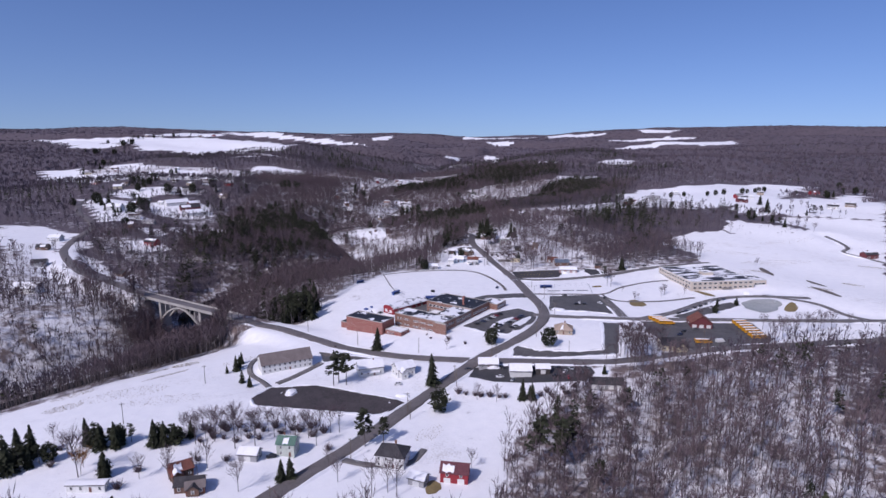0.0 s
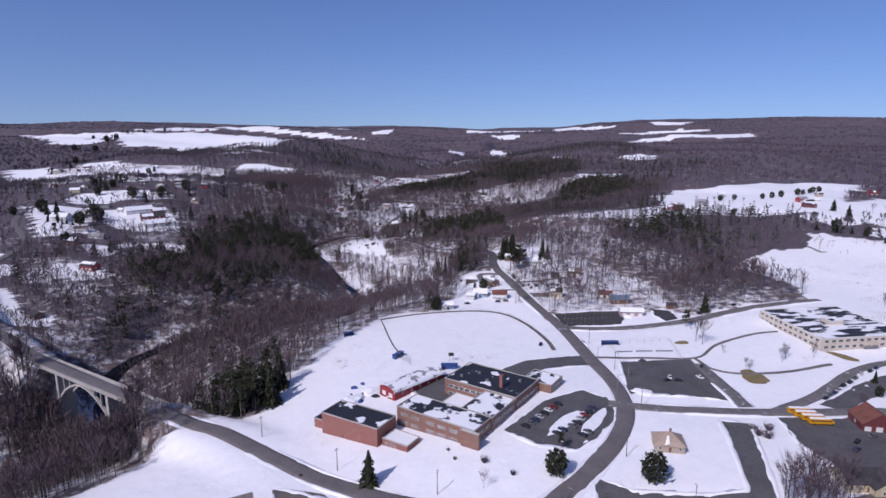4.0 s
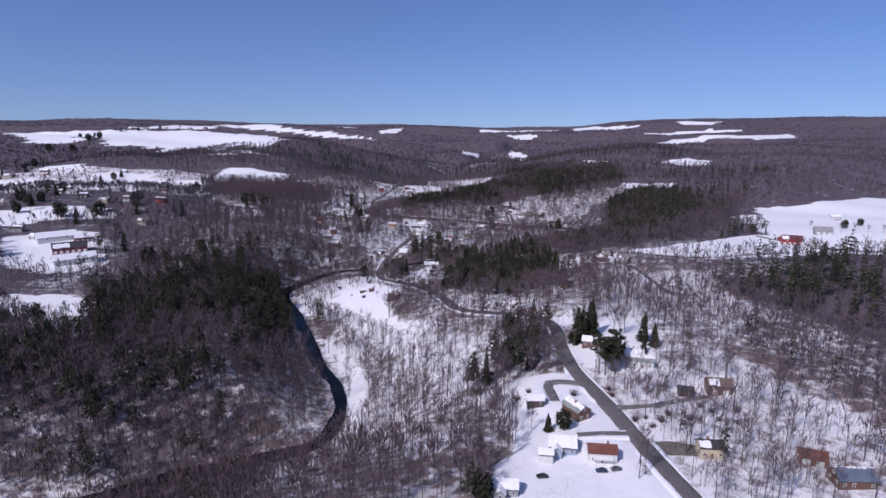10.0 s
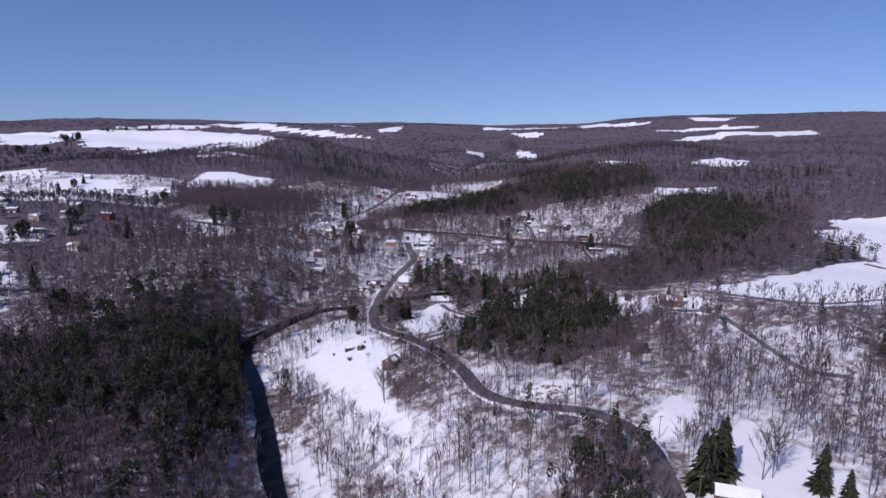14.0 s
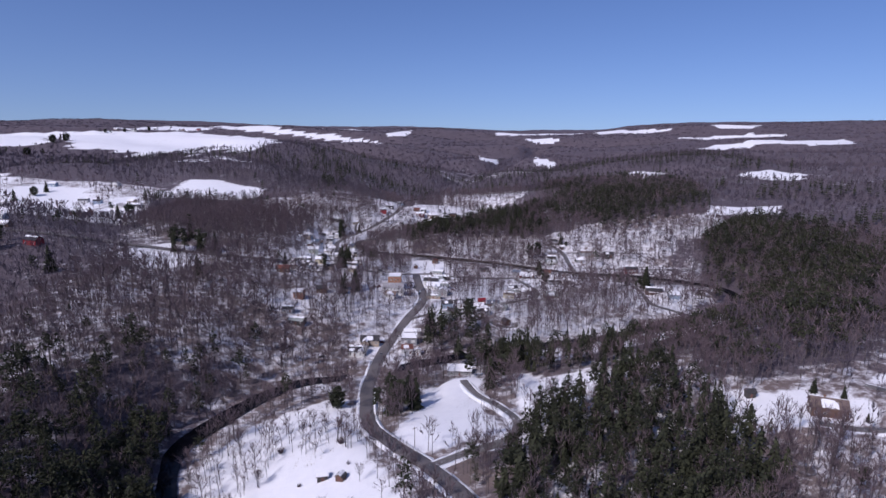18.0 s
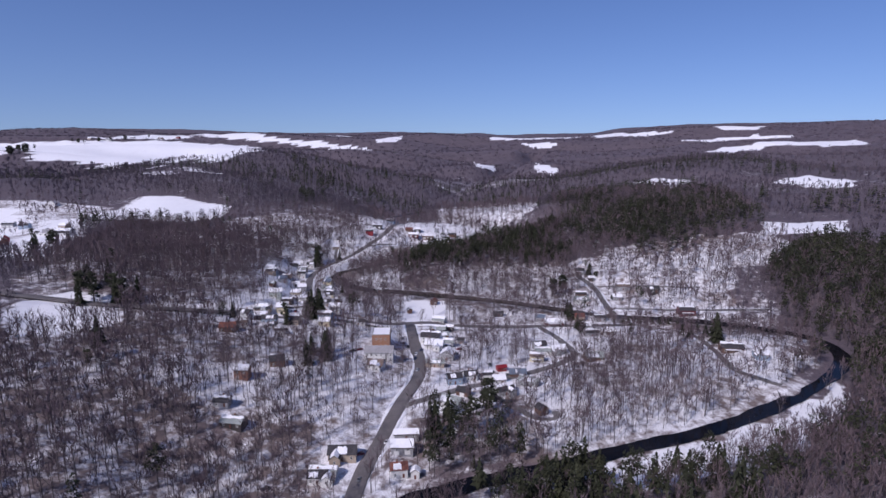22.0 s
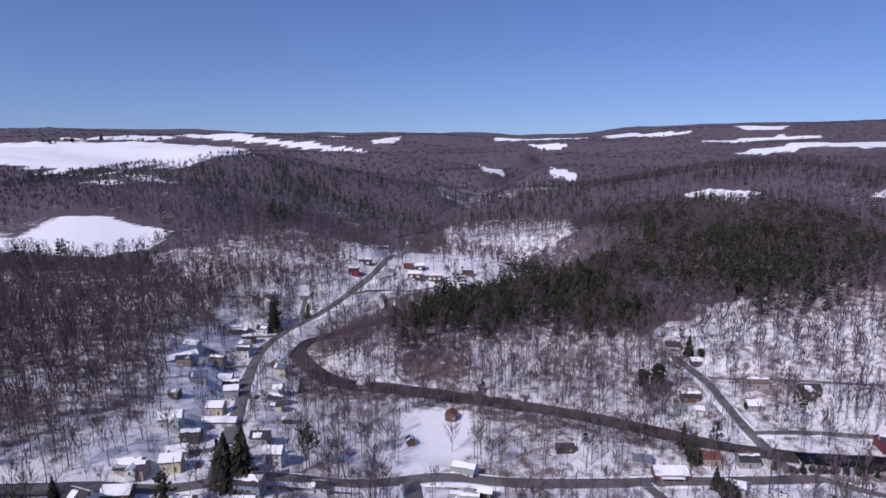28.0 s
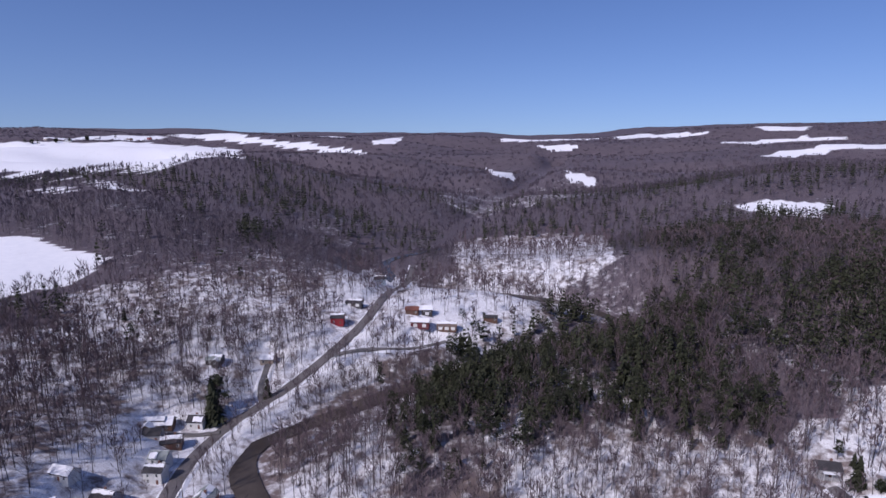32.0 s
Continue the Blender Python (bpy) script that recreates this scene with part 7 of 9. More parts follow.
for x, y, turn, paint in ((-141, 433, -31, 1), (40, 512, 70, 4), (-113, 1240, 85, 0), (-110, 1212, 80, 2), (-120, 1130, 80, 0), (-62, 1217, 35, 1), (-52, 1213, 20, 5), (20, 606, 0, 4), (26, 607, 10, 5), (-4, 602, 5, 1), (-78, 236, 20, 1), (-30, 314, 10, 0), (-215, 1375, 80, 5), (-205, 1318, 20, 0), (-120, 1255, 85, 1), (-170, 1090, 20, 1), (160, 395, 40, 1), (155, 388, 30, 4), (170, 400, 10, 5), (10, 333, 5, 1), (48, 330, 5, 4)):
    car(x, y, turn, paint, 0.3, "beside a house on packed snow")


# ---- ball field, courts, posts and poles ----
def ribbon(name, pts, width, material, label, category, lift=0.12, gap=3.0):
    L = smooth_line(pts, gap)
    z = ground(L[:, 0], L[:, 1])
    return strip(name, np.column_stack([L, z]), [-width / 2, 0, width / 2], [lift, lift + 0.05, lift], material, label, category, shift=wavy(len(L), 3, 0.12, 77))


FENCE = [(-67, 564), (-38, 578), (-3, 585), (21, 579), (36, 556), (45, 523), (47, 502)]
ribbon("warning_track", FENCE, 2.6, MUD, "bare muddy track along the outfield fence", "track")
ribbon("foul_line_track", [(-67, 564), (-55, 520), (-47, 497)], 0.9, MUD, "narrow bare line across a snowy ball field", "track")


def fence(pts, gap, h, label):
    L = smooth_line(pts, gap)
    top = thing("wire_fence", float(L[0, 0]), float(L[0, 1]), 0, label, "fence")
    base = top.location
    post = mesh_of(one_box(-0.05, 0.05, -0.05, 0.05, -0.3, h), "post", STEEL)
    for x, y in L:
        place("post", post, top, x - base.x, y - base.y, float(ground(x, y)) - base.z)
    for lev in (h - 0.05, h * 0.5):
        bm = bmesh.new()
        lofted(bm, [[(x - base.x + dx, y - base.y + dy, float(ground(x, y)) - base.z + lev + dz) for dx, dy, dz in ((0.03, 0.03, 0), (-0.03, 0.03, 0.03), (-0.03, -0.03, 0))] for x, y in L])
        part("rail", bm, STEEL, top)


fence([(x, y + 1.2) for x, y in FENCE], 4.0, 1.6, "low steel wire fence round a snowy ball field")
fence([(81, 512), (120, 515)], 4.0, 3.0, "high steel fence along tennis courts")
fence([(81, 511), (83, 480)], 4.0, 3.0, "high steel fence at the end of tennis courts")
fence([(121, 514), (117, 481)], 4.0, 3.0, "high steel fence beside snowy tennis courts")
for i in range(3):
    net = thing("tennis_net", 88 + i * 12, 497, 2, "sagging tennis net across a snow-covered court", "net")
    part("netting", one_box(-5, 5, -0.03, 0.03, 0.2, 1.0), STEEL, net)
    for s in (-5, 5):
        part("post", one_box(s - 0.06, s + 0.06, -0.06, 0.06, -0.3, 1.1), STEEL, net)


def dugout(x, y, turn, w, label):
    top = thing("dugout", x, y, turn, label, "dugout")
    part("back_wall", one_box(-w / 2, w / 2, 1.1, 1.3, -0.6, 2.3), BLUE_PAINT, top)
    for s in (-1, 1):
        part("side_wall", one_box(s * w / 2 - 0.1, s * w / 2 + 0.1, -1.2, 1.09, -0.6, 2.3), BLUE_PAINT, top)
    roof = bmesh.new()
    solid(roof, [(-w / 2 - 0.3, -1.7, 2.55), (w / 2 + 0.3, -1.7, 2.55), (w / 2 + 0.3, 1.6, 2.3), (-w / 2 - 0.3, 1.6, 2.3), (-w / 2 - 0.3, -1.7, 2.72), (w / 2 + 0.3, -1.7, 2.72), (w / 2 + 0.3, 1.6, 2.47), (-w / 2 - 0.3, 1.6, 2.47)], [(3, 2, 1, 0), (4, 5, 6, 7), (0, 1, 5, 4), (1, 2, 6, 5), (2, 3, 7, 6), (3, 0, 4, 7)])
    part("roof", roof, BLUE_PAINT, top)
    part("bench", one_box(-w / 2 + 0.3, w / 2 - 0.3, 0.5, 0.9, 0.4, 0.5), WOOD_POLE, top)


dugout(-17, 475, 180, 9, "blue-painted dugout at the edge of a ball field")
dugout(-48, 494, 60, 8, "dark blue dugout with snow drifted against it")
dugout(83, 511, 0, 10, "blue shelter beside snow-covered tennis courts")
dugout(-84, 530, 30, 6, "small blue shed at the edge of the woods")


def backstop():
    top = thing("backstop", -44, 488, -55, "steel backstop of posts and netting behind home plate", "backstop")
    for i in range(7):
        part("post", one_box(-7.5 + i * 2.5 - 0.06, -7.5 + i * 2.5 + 0.06, -0.06, 0.06, -0.4, 5.0), STEEL, top)
    for z in (1.0, 3.0, 4.9):
        part("rail", one_box(-7.5, 7.5, -0.04, 0.04, z, z + 0.08), STEEL, top)


backstop()
board = thing("scoreboard", -16, 486, 180, "small dark scoreboard on two steel posts", "scoreboard")
part("panel", one_box(-1.6, 1.6, -0.12, 0.12, 3.2, 5.2), RUBBER, board)
for s in (-1, 1):
    part("post", one_box(s - 0.08, s + 0.08, 0.13, 0.29, -0.5, 5.0), STEEL, board)



def utility_pole(x, y, turn, h=10.5, lamp=False):
    top = thing("light_pole" if lamp else "utility_pole", x, y, turn, "steel light pole in a snowy verge" if lamp else "tarred wooden utility pole with a crossarm", "pole", "poles along the roads")
    bm = bmesh.new()
    bmesh.ops.create_cone(bm, cap_ends=True, segments=8, radius1=0.19, radius2=0.11, depth=h + 1, matrix=pose(0, 0, h / 2 - 0.5))
    part("shaft", bm, STEEL if lamp else WOOD_POLE, top)
    if lamp:
        arm = part("arm", one_box(0, 2.2, -0.06, 0.06, h - 0.25, h - 0.12), STEEL, top)
        part("lamp_head", one_box(1.7, 2.4, -0.18, 0.18, h - 0.42, h - 0.26), STEEL, arm)
    else:
        arm = part("crossarm", one_box(-1.2, 1.2, -0.08, 0.08, h - 0.9, h - 0.72), WOOD_POLE, top)
        for s in (-1.05, -0.4, 0.4, 1.05) if y < 900 else ():
            part("insulator", one_box(s - 0.06, s + 0.06, -0.06, 0.06, h - 0.72, h - 0.55), TRIM, arm)


for x, y, lamp in ((-157, 262, False), (-139, 314, False), (33, 256, False), (69, 442, True), (69, 484, True), (80, 460, True), (-22, 282, False), (2, 316, False), (76, 585, True)):
    utility_pole(x, y, 20, 11.0 if not lamp else 9.0, lamp)
for key, side, gap in (("main_road", 7.5, 46), ("state_road", -8.5, 48), ("north_road", 6.5, 42), ("cross_road", -6.0, 44)):
    c = COURSE[key]
    for i in range(8, len(c) - 4, int(gap / 4)):
        d = c[i + 1] - c[i - 1]
        n = np.array((d[1], -d[0])) / np.hypot(d[0], d[1])
        p = c[i, :2] + n * side
        if key == "state_road" and p[0] < -130 and p[0] > -300:
            continue
        if abs(p[0]) < 330:
            utility_pole(float(p[0]), float(p[1]), math.degrees(math.atan2(d[1], d[0])) + 90)

# parking lines
stalls = thing("parking_lines", 62, 575, 2, "yellow painted parking lines on dark asphalt", "marking", z=0.0)
stalls.matrix_basis = pose(0, 0, 0)
for row, yy in enumerate((553.0, 563.5, 574.0)):
    for i in range(13):
        x = 64 + i * 3.0 - row * 0.3
        bm = bmesh.new()
        z = [float(ground(x + u, yy + v)) + 0.20 for u, v in ((0, 0), (0.22, 0), (1.9, 4.6), (1.68, 4.6))]
        solid(bm, [(x, yy, z[0]), (x + 0.22, yy, z[1]), (x + 1.9, yy + 4.6, z[2]), (x + 1.68, yy + 4.6, z[3])], [(0, 1, 2, 3)])
        part("line", bm, LINE_PAINT, stalls)


def patch(name, cx, cy, rx, ry, turn, material, label, category, lift=0.1, seed=1):
    """An irregular sheet lying on the ground."""
    r = rng(seed)
    bm = bmesh.new()
    n, rings = 28, 4
    ph = r.uniform(0, 6, 3)
    rows = []
    for k in range(1, rings + 1):
        row = []
        for i in range(n):
            g = 2 * math.pi * i / n
            f = k / rings * (1 + 0.12 * math.sin(2 * g + ph[0]) + 0.09 * math.sin(3 * g + ph[1]) + 0.05 * math.sin(7 * g + ph[2]))
            a, b = rx * f * math.cos(g), ry * f * math.sin(g)
            x, y = cx + a * math.cos(radians(turn)) - b * math.sin(radians(turn)), cy + a * math.sin(radians(turn)) + b * math.cos(radians(turn))
            row.append(bm.verts.new((x, y, float(ground(x, y)) + lift)))
        rows.append(row)
    c = bm.verts.new((cx, cy, float(ground(cx, cy)) + lift))
    for i in range(n):
        bm.faces.new((c, rows[0][i], rows[0][(i + 1) % n]))
        for a, b in zip(rows[:-1], rows[1:]):
            bm.faces.new((a[i], b[i], b[(i + 1) % n], a[(i + 1) % n]))
    return tagged(part(name, bm, material), label, category, kind="structure")


patch("frozen_pond", 247, 461, 17.5, 13, 25, ICE, "grey-green ice of a small frozen pond", "pond", 0.25, 3)
patch("bare_grass", 148, 461, 7, 9, 5, GRASS, "patch of bare tan winter grass", "grass", 0.12, 4)
patch("bare_grass", 128, 512, 5, 2.6, 10, GRASS, "patch of bare tan winter grass", "grass", 0.12, 5)
patch("bare_grass", 56, 622, 15, 5, -8, MUD, "brown bare earth beside the road", "grass", 0.12, 6)
patch("bare_grass", 214, 490, 9, 3, -35, GRASS, "patch of bare tan winter grass", "grass", 0.12, 7)
patch("bare_grass", 243, 600, 12, 2.5, 20, MUD, "bare brown strip in a snow field", "grass", 0.12, 8)
patch("bare_grass", -7, 218, 3.5, 4.5, 0, GRASS, "patch of bare olive grass beside a barn", "grass", 0.12, 9)
patch("bare_grass", 300, 560, 15, 4, 80, MUD, "bare brown strip in a snow field", "grass", 0.12, 11)
patch("bare_grass", 317, 494, 14, 4, 102, MUD, "bare brown strip in a snow field", "grass", 0.12, 12)


patch("snow_island", 37, 408, 16, 3.2, 47, SNOWY, "snow-covered island between rows of parked cars", "snow island", 0.45, 21)
patch("snow_island", 50, 409, 13, 3.2, 58, SNOWY, "snow-covered island at the edge of a car park", "snow island", 0.45, 22)


def snow_pile(x, y, w, h, seed):
    r = rng(seed)
    bm = bmesh.new()
    bmesh.ops.create_icosphere(bm, subdivisions=3, radius=1.0)
    for v in bm.verts:
        k = 1 + 0.25 * noise.noise(v.co * 1.7 + Vector((seed, 0, 0))) + 0.12 * noise.noise(v.co * 5 + Vector((0, seed, 0)))
        v.co = Vector((v.co.x * w * k, v.co.y * w * 0.6 * k, max(v.co.z, -0.3) * h * k))
    ob = part("snow_mound", bm, SNOWY)
    ob.matrix_basis = pose(x, y, float(ground(x, y)), 0, 0, r.uniform(0, 180))
    tagged(ob, "ploughed heap of dirty snow at the edge of a lot", "snow pile", "snow piles")


for i, (x, y, w, h) in enumerate(((-87, 302, 5, 1.6), (-66, 440, 7, 2.6), (-58, 448, 6, 2.2), (24, 334, 5, 2.5), (82, 440, 6, 1.2), (250, 491, 6, 2.4), (110, 567, 5, 1.4), (128, 352, 4, 1.4), (-26, 300, 4, 1.2))):
    snow_pile(x, y, w, h, i + 1)

# houses on the western hillside and the eastern farms
building("barn", -534, 992, -25, 10.0, 7.5, 3.2, "red", "snow")
building("house", -536, 1035, 12, 11.6, 8.5, 4.6, "grey", "darksnow")
building("house", -595, 1228, -1, 13.2, 9.5, 3.2, "white", "grey")
building("house", -518, 1175, -14, 14.8, 7.5, 4.6, "tan", "greysnow")
building("barn", -611, 1220, 23, 10.0, 8.5, 3.2, "dark", "brownsnow")
building("house", -507, 1128, 10, 11.6, 9.5, 4.6, "white", "dark")
building("house", -522, 1251, -3, 13.2, 7.5, 3.2, "brown", "snow")
building("house", -449, 1192, -16, 14.8, 8.5, 4.6, "red", "darksnow")
building("barn", -574, 1530, 21, 10.0, 9.5, 3.2, "grey", "grey")
building("house", -482, 1380, 8, 11.6, 7.5, 4.6, "white", "darksnow")
building("house", -638, 1156, -5, 13.2, 8.5, 3.2, "grey", "brownsnow")
building("barn", -928, 1641, 19, 10.0, 7.5, 3.2, "red", "snow")
building("house", -640, 1583, 6, 11.6, 8.5, 4.6, "blue", "darksnow")
building("house", -567, 1523, -7, 13.2, 9.5, 3.2, "white", "grey")
building("house", -649, 1298, -20, 14.8, 7.5, 4.6, "brown", "greysnow")
building("barn", -561, 1198, 17, 10.0, 8.5, 3.2, "dark", "brownsnow")
building("house", -478, 1123, 4, 11.6, 9.5, 4.6, "white", "dark")
for i, (x, y) in enumerate(((-496, 1006), (-670, 1595), (-947, 1669), (-716, 1189), (-988, 1610), (-774, 1674), (-577, 1527), (-572, 1560), (-469, 866), (-439, 847), (-447, 811), (-372, 721), (-844, 1490), (-493, 1191), (-670, 1685), (-1934, 3803), (-1855, 3831), (-1832, 4010), (-1698, 4043), (-1603, 4044), (-632, 1118), (-700, 1330), (-590, 1330), (-420, 1090), (-452, 1140))):
    far = 1.6 if y > 3000 else 1.0
    building(("house", "barn", "house", "garage")[i % 4], x, y, i * 37 % 50 - 25, (11.0 + i * 3 % 7) * far, (8.0 + i % 3) * far, (4.4 if i % 3 else 3.2) * far, ("white", "grey", "brown", "red", "cream", "blue", "white", "tan")[i % 8], ("snow", "darksnow", "snow", "brownsnow", "grey")[i % 5])
for i, (x, y) in enumerate(((-1006, 1607), (-1004, 1618), (-627, 1164), (-605, 1144), (-591, 1134), (-588, 1151), (-592, 1172), (-599, 1197), (-628, 1254), (-542, 1004), (-517, 972), (-485, 930), (-507, 955), (-492, 945), (-526, 1094), (-516, 1090), (-509, 1099), (-489, 1115), (-398, 1123), (-394, 1134), (-473, 1169), (-470, 1180), (-506, 1414), (-521, 1464), (-781, 1577), (-767, 1575), (-761, 1611), (-480, 899), (-565, 968), (-419, 1433), (-372, 1323), (-405, 1459), (-365, 1274), (-377, 769), (-399, 774), (-306, 808), (-305, 813), (-341, 955), (-341, 946), (-1061, 1736), (-1049, 1750), (-1016, 1734), (-993, 1730))):
    tree(("pine", "spruce", "round")[i % 3], x, y, 14 + i * 5 % 8)
for i, (x, y) in enumerate(((-513, 890), (-505, 886), (-503, 892), (-494, 889), (-494, 868), (-520, 900), (-528, 893), (-515, 905), (-500, 905), (-535, 905))):
    tree("spruce", x, y, 6 + i * 3 % 4)
for i, (x, y) in enumerate(((-1414, 2301), (-1372, 2296), (-1380, 2339), (-1331, 2355), (-1318, 2401), (-1430, 2604), (-1425, 2637), (-1413, 2646), (-1720, 3110), (-1791, 3118), (-1981, 3735), (-1960, 3748), (-1923, 3734), (-1881, 3788), (-1833, 3807), (-1792, 3867), (-1733, 3989))):
    tree(("pine", "round")[i % 2], x, y, 20 + i * 5 % 9)
building("barn", 294, 988, -20, 18, 11, 5.2, "red", "redsnow")
building("house", 297, 962, 3, 11, 8, 4.6, "white", "snow")
building("barn", 345, 1024, -14, 16, 10, 4.6, "grey", "grey")
building("house", 486, 1003, 9, 12, 8, 4.6, "white", "darksnow")
building("garage", 505, 1016, -8, 8, 6, 3.1, "white", "snow")
building("barn", 487, 1022, 15, 14, 9, 4.6, "red", "grey")
building("house", 418, 1125, -2, 11, 8, 4.6, "white", "snow")
building("house", 589, 1151, -19, 11, 8, 4.6, "tan", "darksnow")
building("barn", 772, 1286, 4, 18, 11, 5, "red", "redsnow")
for i, (x, y) in enumerate(((-610, 1151), (-641, 1177), (-384, 981), (-403, 970), (-498, 945), (-367, 1282), (-356, 1290), (-562, 1489), (-525, 1444), (-519, 1080), (-493, 1073), (-475, 1080), (-451, 1131))):
    tree(("spruce", "pine")[i % 2], x, y, 15 + i * 3 % 7)
for i, (x, y) in enumerate(((450, 1060), (466, 1064), (485, 1074), (560, 1162), (571, 1166), (608, 1209), (628, 1234), (640, 1237), (413, 1070), (382, 1048))):
    tree("round", x, y, 9 + i * 5 % 4)
for i, (x, y) in enumerate(((-138, 438), (-131, 446), (-127, 438), (-121, 447), (-117, 440), (-112, 448), (-124, 455), (-133, 456), (-109, 441), (-116, 459), (-140, 450), (-111, 463))):
    tree(("spruce", "pine", "spruce")[i % 3], x, y, 18 + i * 5 % 7)
building("house", 18, 650, 118, 12.0, 7.4, 4.5, "brown", "greysnow")
patch("reed_bed", 267, 456, 12, 4, 50, GRASS, "belt of tan reeds beside a frozen pond", "reeds", 0.12, 31)
patch("bare_grass", 325, 523, 10, 3.5, 100, MUD, "bare brown strip in a snow field", "grass", 0.12, 32)

# ---- yard trees and shrubs ----
for i, (x, y) in enumerate(((-124, 254), (-119, 256), (-111, 258), (-104, 260), (-95, 260), (-87, 261), (-78, 259), (-70, 262), (-112, 249), (-96, 250), (-63, 258))):
    tree("bare", x, y, 9 + i * 5 % 5)
    shrub(x + 3, y + 1.5, 3.6 + i % 3 * 0.8)
    shrub(x - 1.5, y - 2.5, 3.0 + i % 4 * 0.6)
for i, (x, y) in enumerate(((110, 354), (113, 351), (119, 353), (125, 354), (131, 358), (117, 358), (211, 377), (222, 385), (233, 390), (245, 396), (258, 403), (268, 407))):
    tree("bare", x, y, (19 if x < 140 else 14) + i * 7 % 4)
for i, (x, y, h) in enumerate(((174, 482, 9), (196, 489, 7), (148, 467, 6), (45, 663, 12), (57, 670, 11), (59, 659, 13), (65, 670, 12), (-10, 648, 13), (-16, 655, 12), (-4, 640, 11), (73, 682, 13), (84, 688, 12), (96, 655, 12))):
    tree("bare", x, y, h)
for x, y, h in ((201, 441, 6), (226, 460, 5), (10, 637, 10)):
    tree("round", x, y, h)
for x, y, h in ((41, 692, 21), (46, 690, 19), (51, 701, 17)):
    tree("pine", x, y, h)
for i, (x, y) in enumerate(((-116, 1002), (-108, 1000), (-102, 1000), (-95, 1005), (-112, 1020), (-101, 1020), (-65, 1056), (-53, 1033), (-46, 1036))):
    tree(("pine", "spruce")[i % 2], x, y, 16 + i * 5 % 6)
for x, y in ((39, 675), (39, 668), (44, 645), (49, 646), (50, 639), (73, 643), (81, 643), (68, 644), (81, 650), (60, 648), (55, 643), (88, 640), (77, 655), (92, 650), (64, 640), (-8, 668), (-2, 672), (20, 668), (-14, 870), (-128, 960), (-134, 985), (-120, 940), (-150, 985), (-158, 960), (-140, 930), (-126, 915)):
    shrub(x, y, 1.9 + (x * 7 + y * 3) % 5 * 0.5)
for i, (x, y) in enumerate(((-150, 975), (-144, 1000), (-138, 950), (-133, 1010), (-112, 925), (-160, 935))):
    tree("bare", x, y, 8 + i % 3)


# evergreens, brush and a tawny willow about the houses at the start
for i, (x, y) in enumerate(((-183, 223), (-180, 225), (-175, 223), (-173, 226), (-183, 216), (-168, 250), (-161, 245), (-158, 240), (-156, 243), (-151, 241), (-149, 244), (-147, 242), (-144, 245), (-132, 246), (-129, 244), (-126, 246), (-123, 244), (-119, 250), (-177, 220), (-170, 228))):
    tree(("pine", "round", "spruce")[i % 3], x, y, 9 + i * 5 % 5)
WILLOW = split_tree("willow", bare_tree(545, 22, 26, 0.009, 5, 4, 0.5, 0.18, 0.9), [("trunk", [0], [BARK]), ("crown", [1], [stuff_mat("willow_twigs", (0.26, 0.13, 0.05), (0.38, 0.20, 0.08), 0.6, 0.05, 0.95, vary=0.3, island=True)])])
for x, y, h in ((-151, 219, 11), (-153, 224, 8)):
    top = thing("willow_tree", x, y, x * 31 % 360, "bare willow with tawny orange twigs on snow", "tree", scale=h)
    for key, me in WILLOW.items():
        place(key, me, top, 0, 0, 0)
tree("round", -141, 219, 7)
for i, (x, y) in enumerate(((-125, 256), (-120, 253), (-117, 258), (-112, 255), (-107, 254), (-102, 257), (-99, 254), (-94, 259), (-91, 255), (-86, 258), (-82, 254), (-78, 259), (-75, 256), (-70, 262), (-66, 257), (-62, 261), (-57, 260), (-53, 261), (-178, 243), (-164, 231), (-117, 223), (-102, 226), (-61, 248), (-84, 212), (-52, 231))):
    tree("bare", x, y, 10 + i * 7 % 6)
for i, (x, y) in enumerate(((-171, 237), (-167, 224), (-129, 222), (-131, 210), (-108, 231), (-96, 232), (-55, 245), (-122, 250), (-104, 250), (-88, 251), (-72, 252), (4, 303), (8, 302), (13, 301), (16, 300), (21, 300), (26, 299), (29, 299), (48, 300), (52, 304), (54, 299), (61, 307), (62, 302), (68, 309))):
    shrub(x, y, 2.8 + i * 5 % 4 * 0.5)
for x, y, h in ((38, 297, 9), (42, 297, 8), (88, 324, 6)):
    tree("spruce", x, y, h)
building("house", -111, 221, 35, 9.0, 7.0, 3.6, "brown", "rustsnow")
building("shed", -100, 210, 20, 7.0, 5.0, 3.1, "rust", "brown")
for i, (x, y) in enumerate(((107, 345), (109, 344), (111, 342), (114, 342), (116, 341), (112, 348), (119, 354), (120, 348), (108, 354), (104, 349), (123, 344))):
    tree("bare", x, y, 15 + i * 5 % 6)
flat_lot("repair_yard", [(14, 336), (56, 336), (82, 334), (83, 325), (76, 316), (41, 315), (24, 317), (10, 323)], TAR)
for i, (x, y) in enumerate(((63, 331), (66, 326), (70, 330), (74, 325), (60, 322), (67, 320), (30, 333), (28, 322), (35, 318), (79, 330))):
    car(x, y, i * 53 % 180, (1, 0, 2, 5, 1, 3)[i % 6], 0.2, "in a cluttered repair yard")


tree("round", 62, 364, 13)
for i, (x, y, h) in enumerate(((178, 486, 8), (199, 495, 7), (153, 475, 5), (188, 434, 6))):
    tree("bare", x, y, h)
for x, y, h in ((209, 456, 7), (228, 464, 6)):
    tree("spruce", x, y, h)


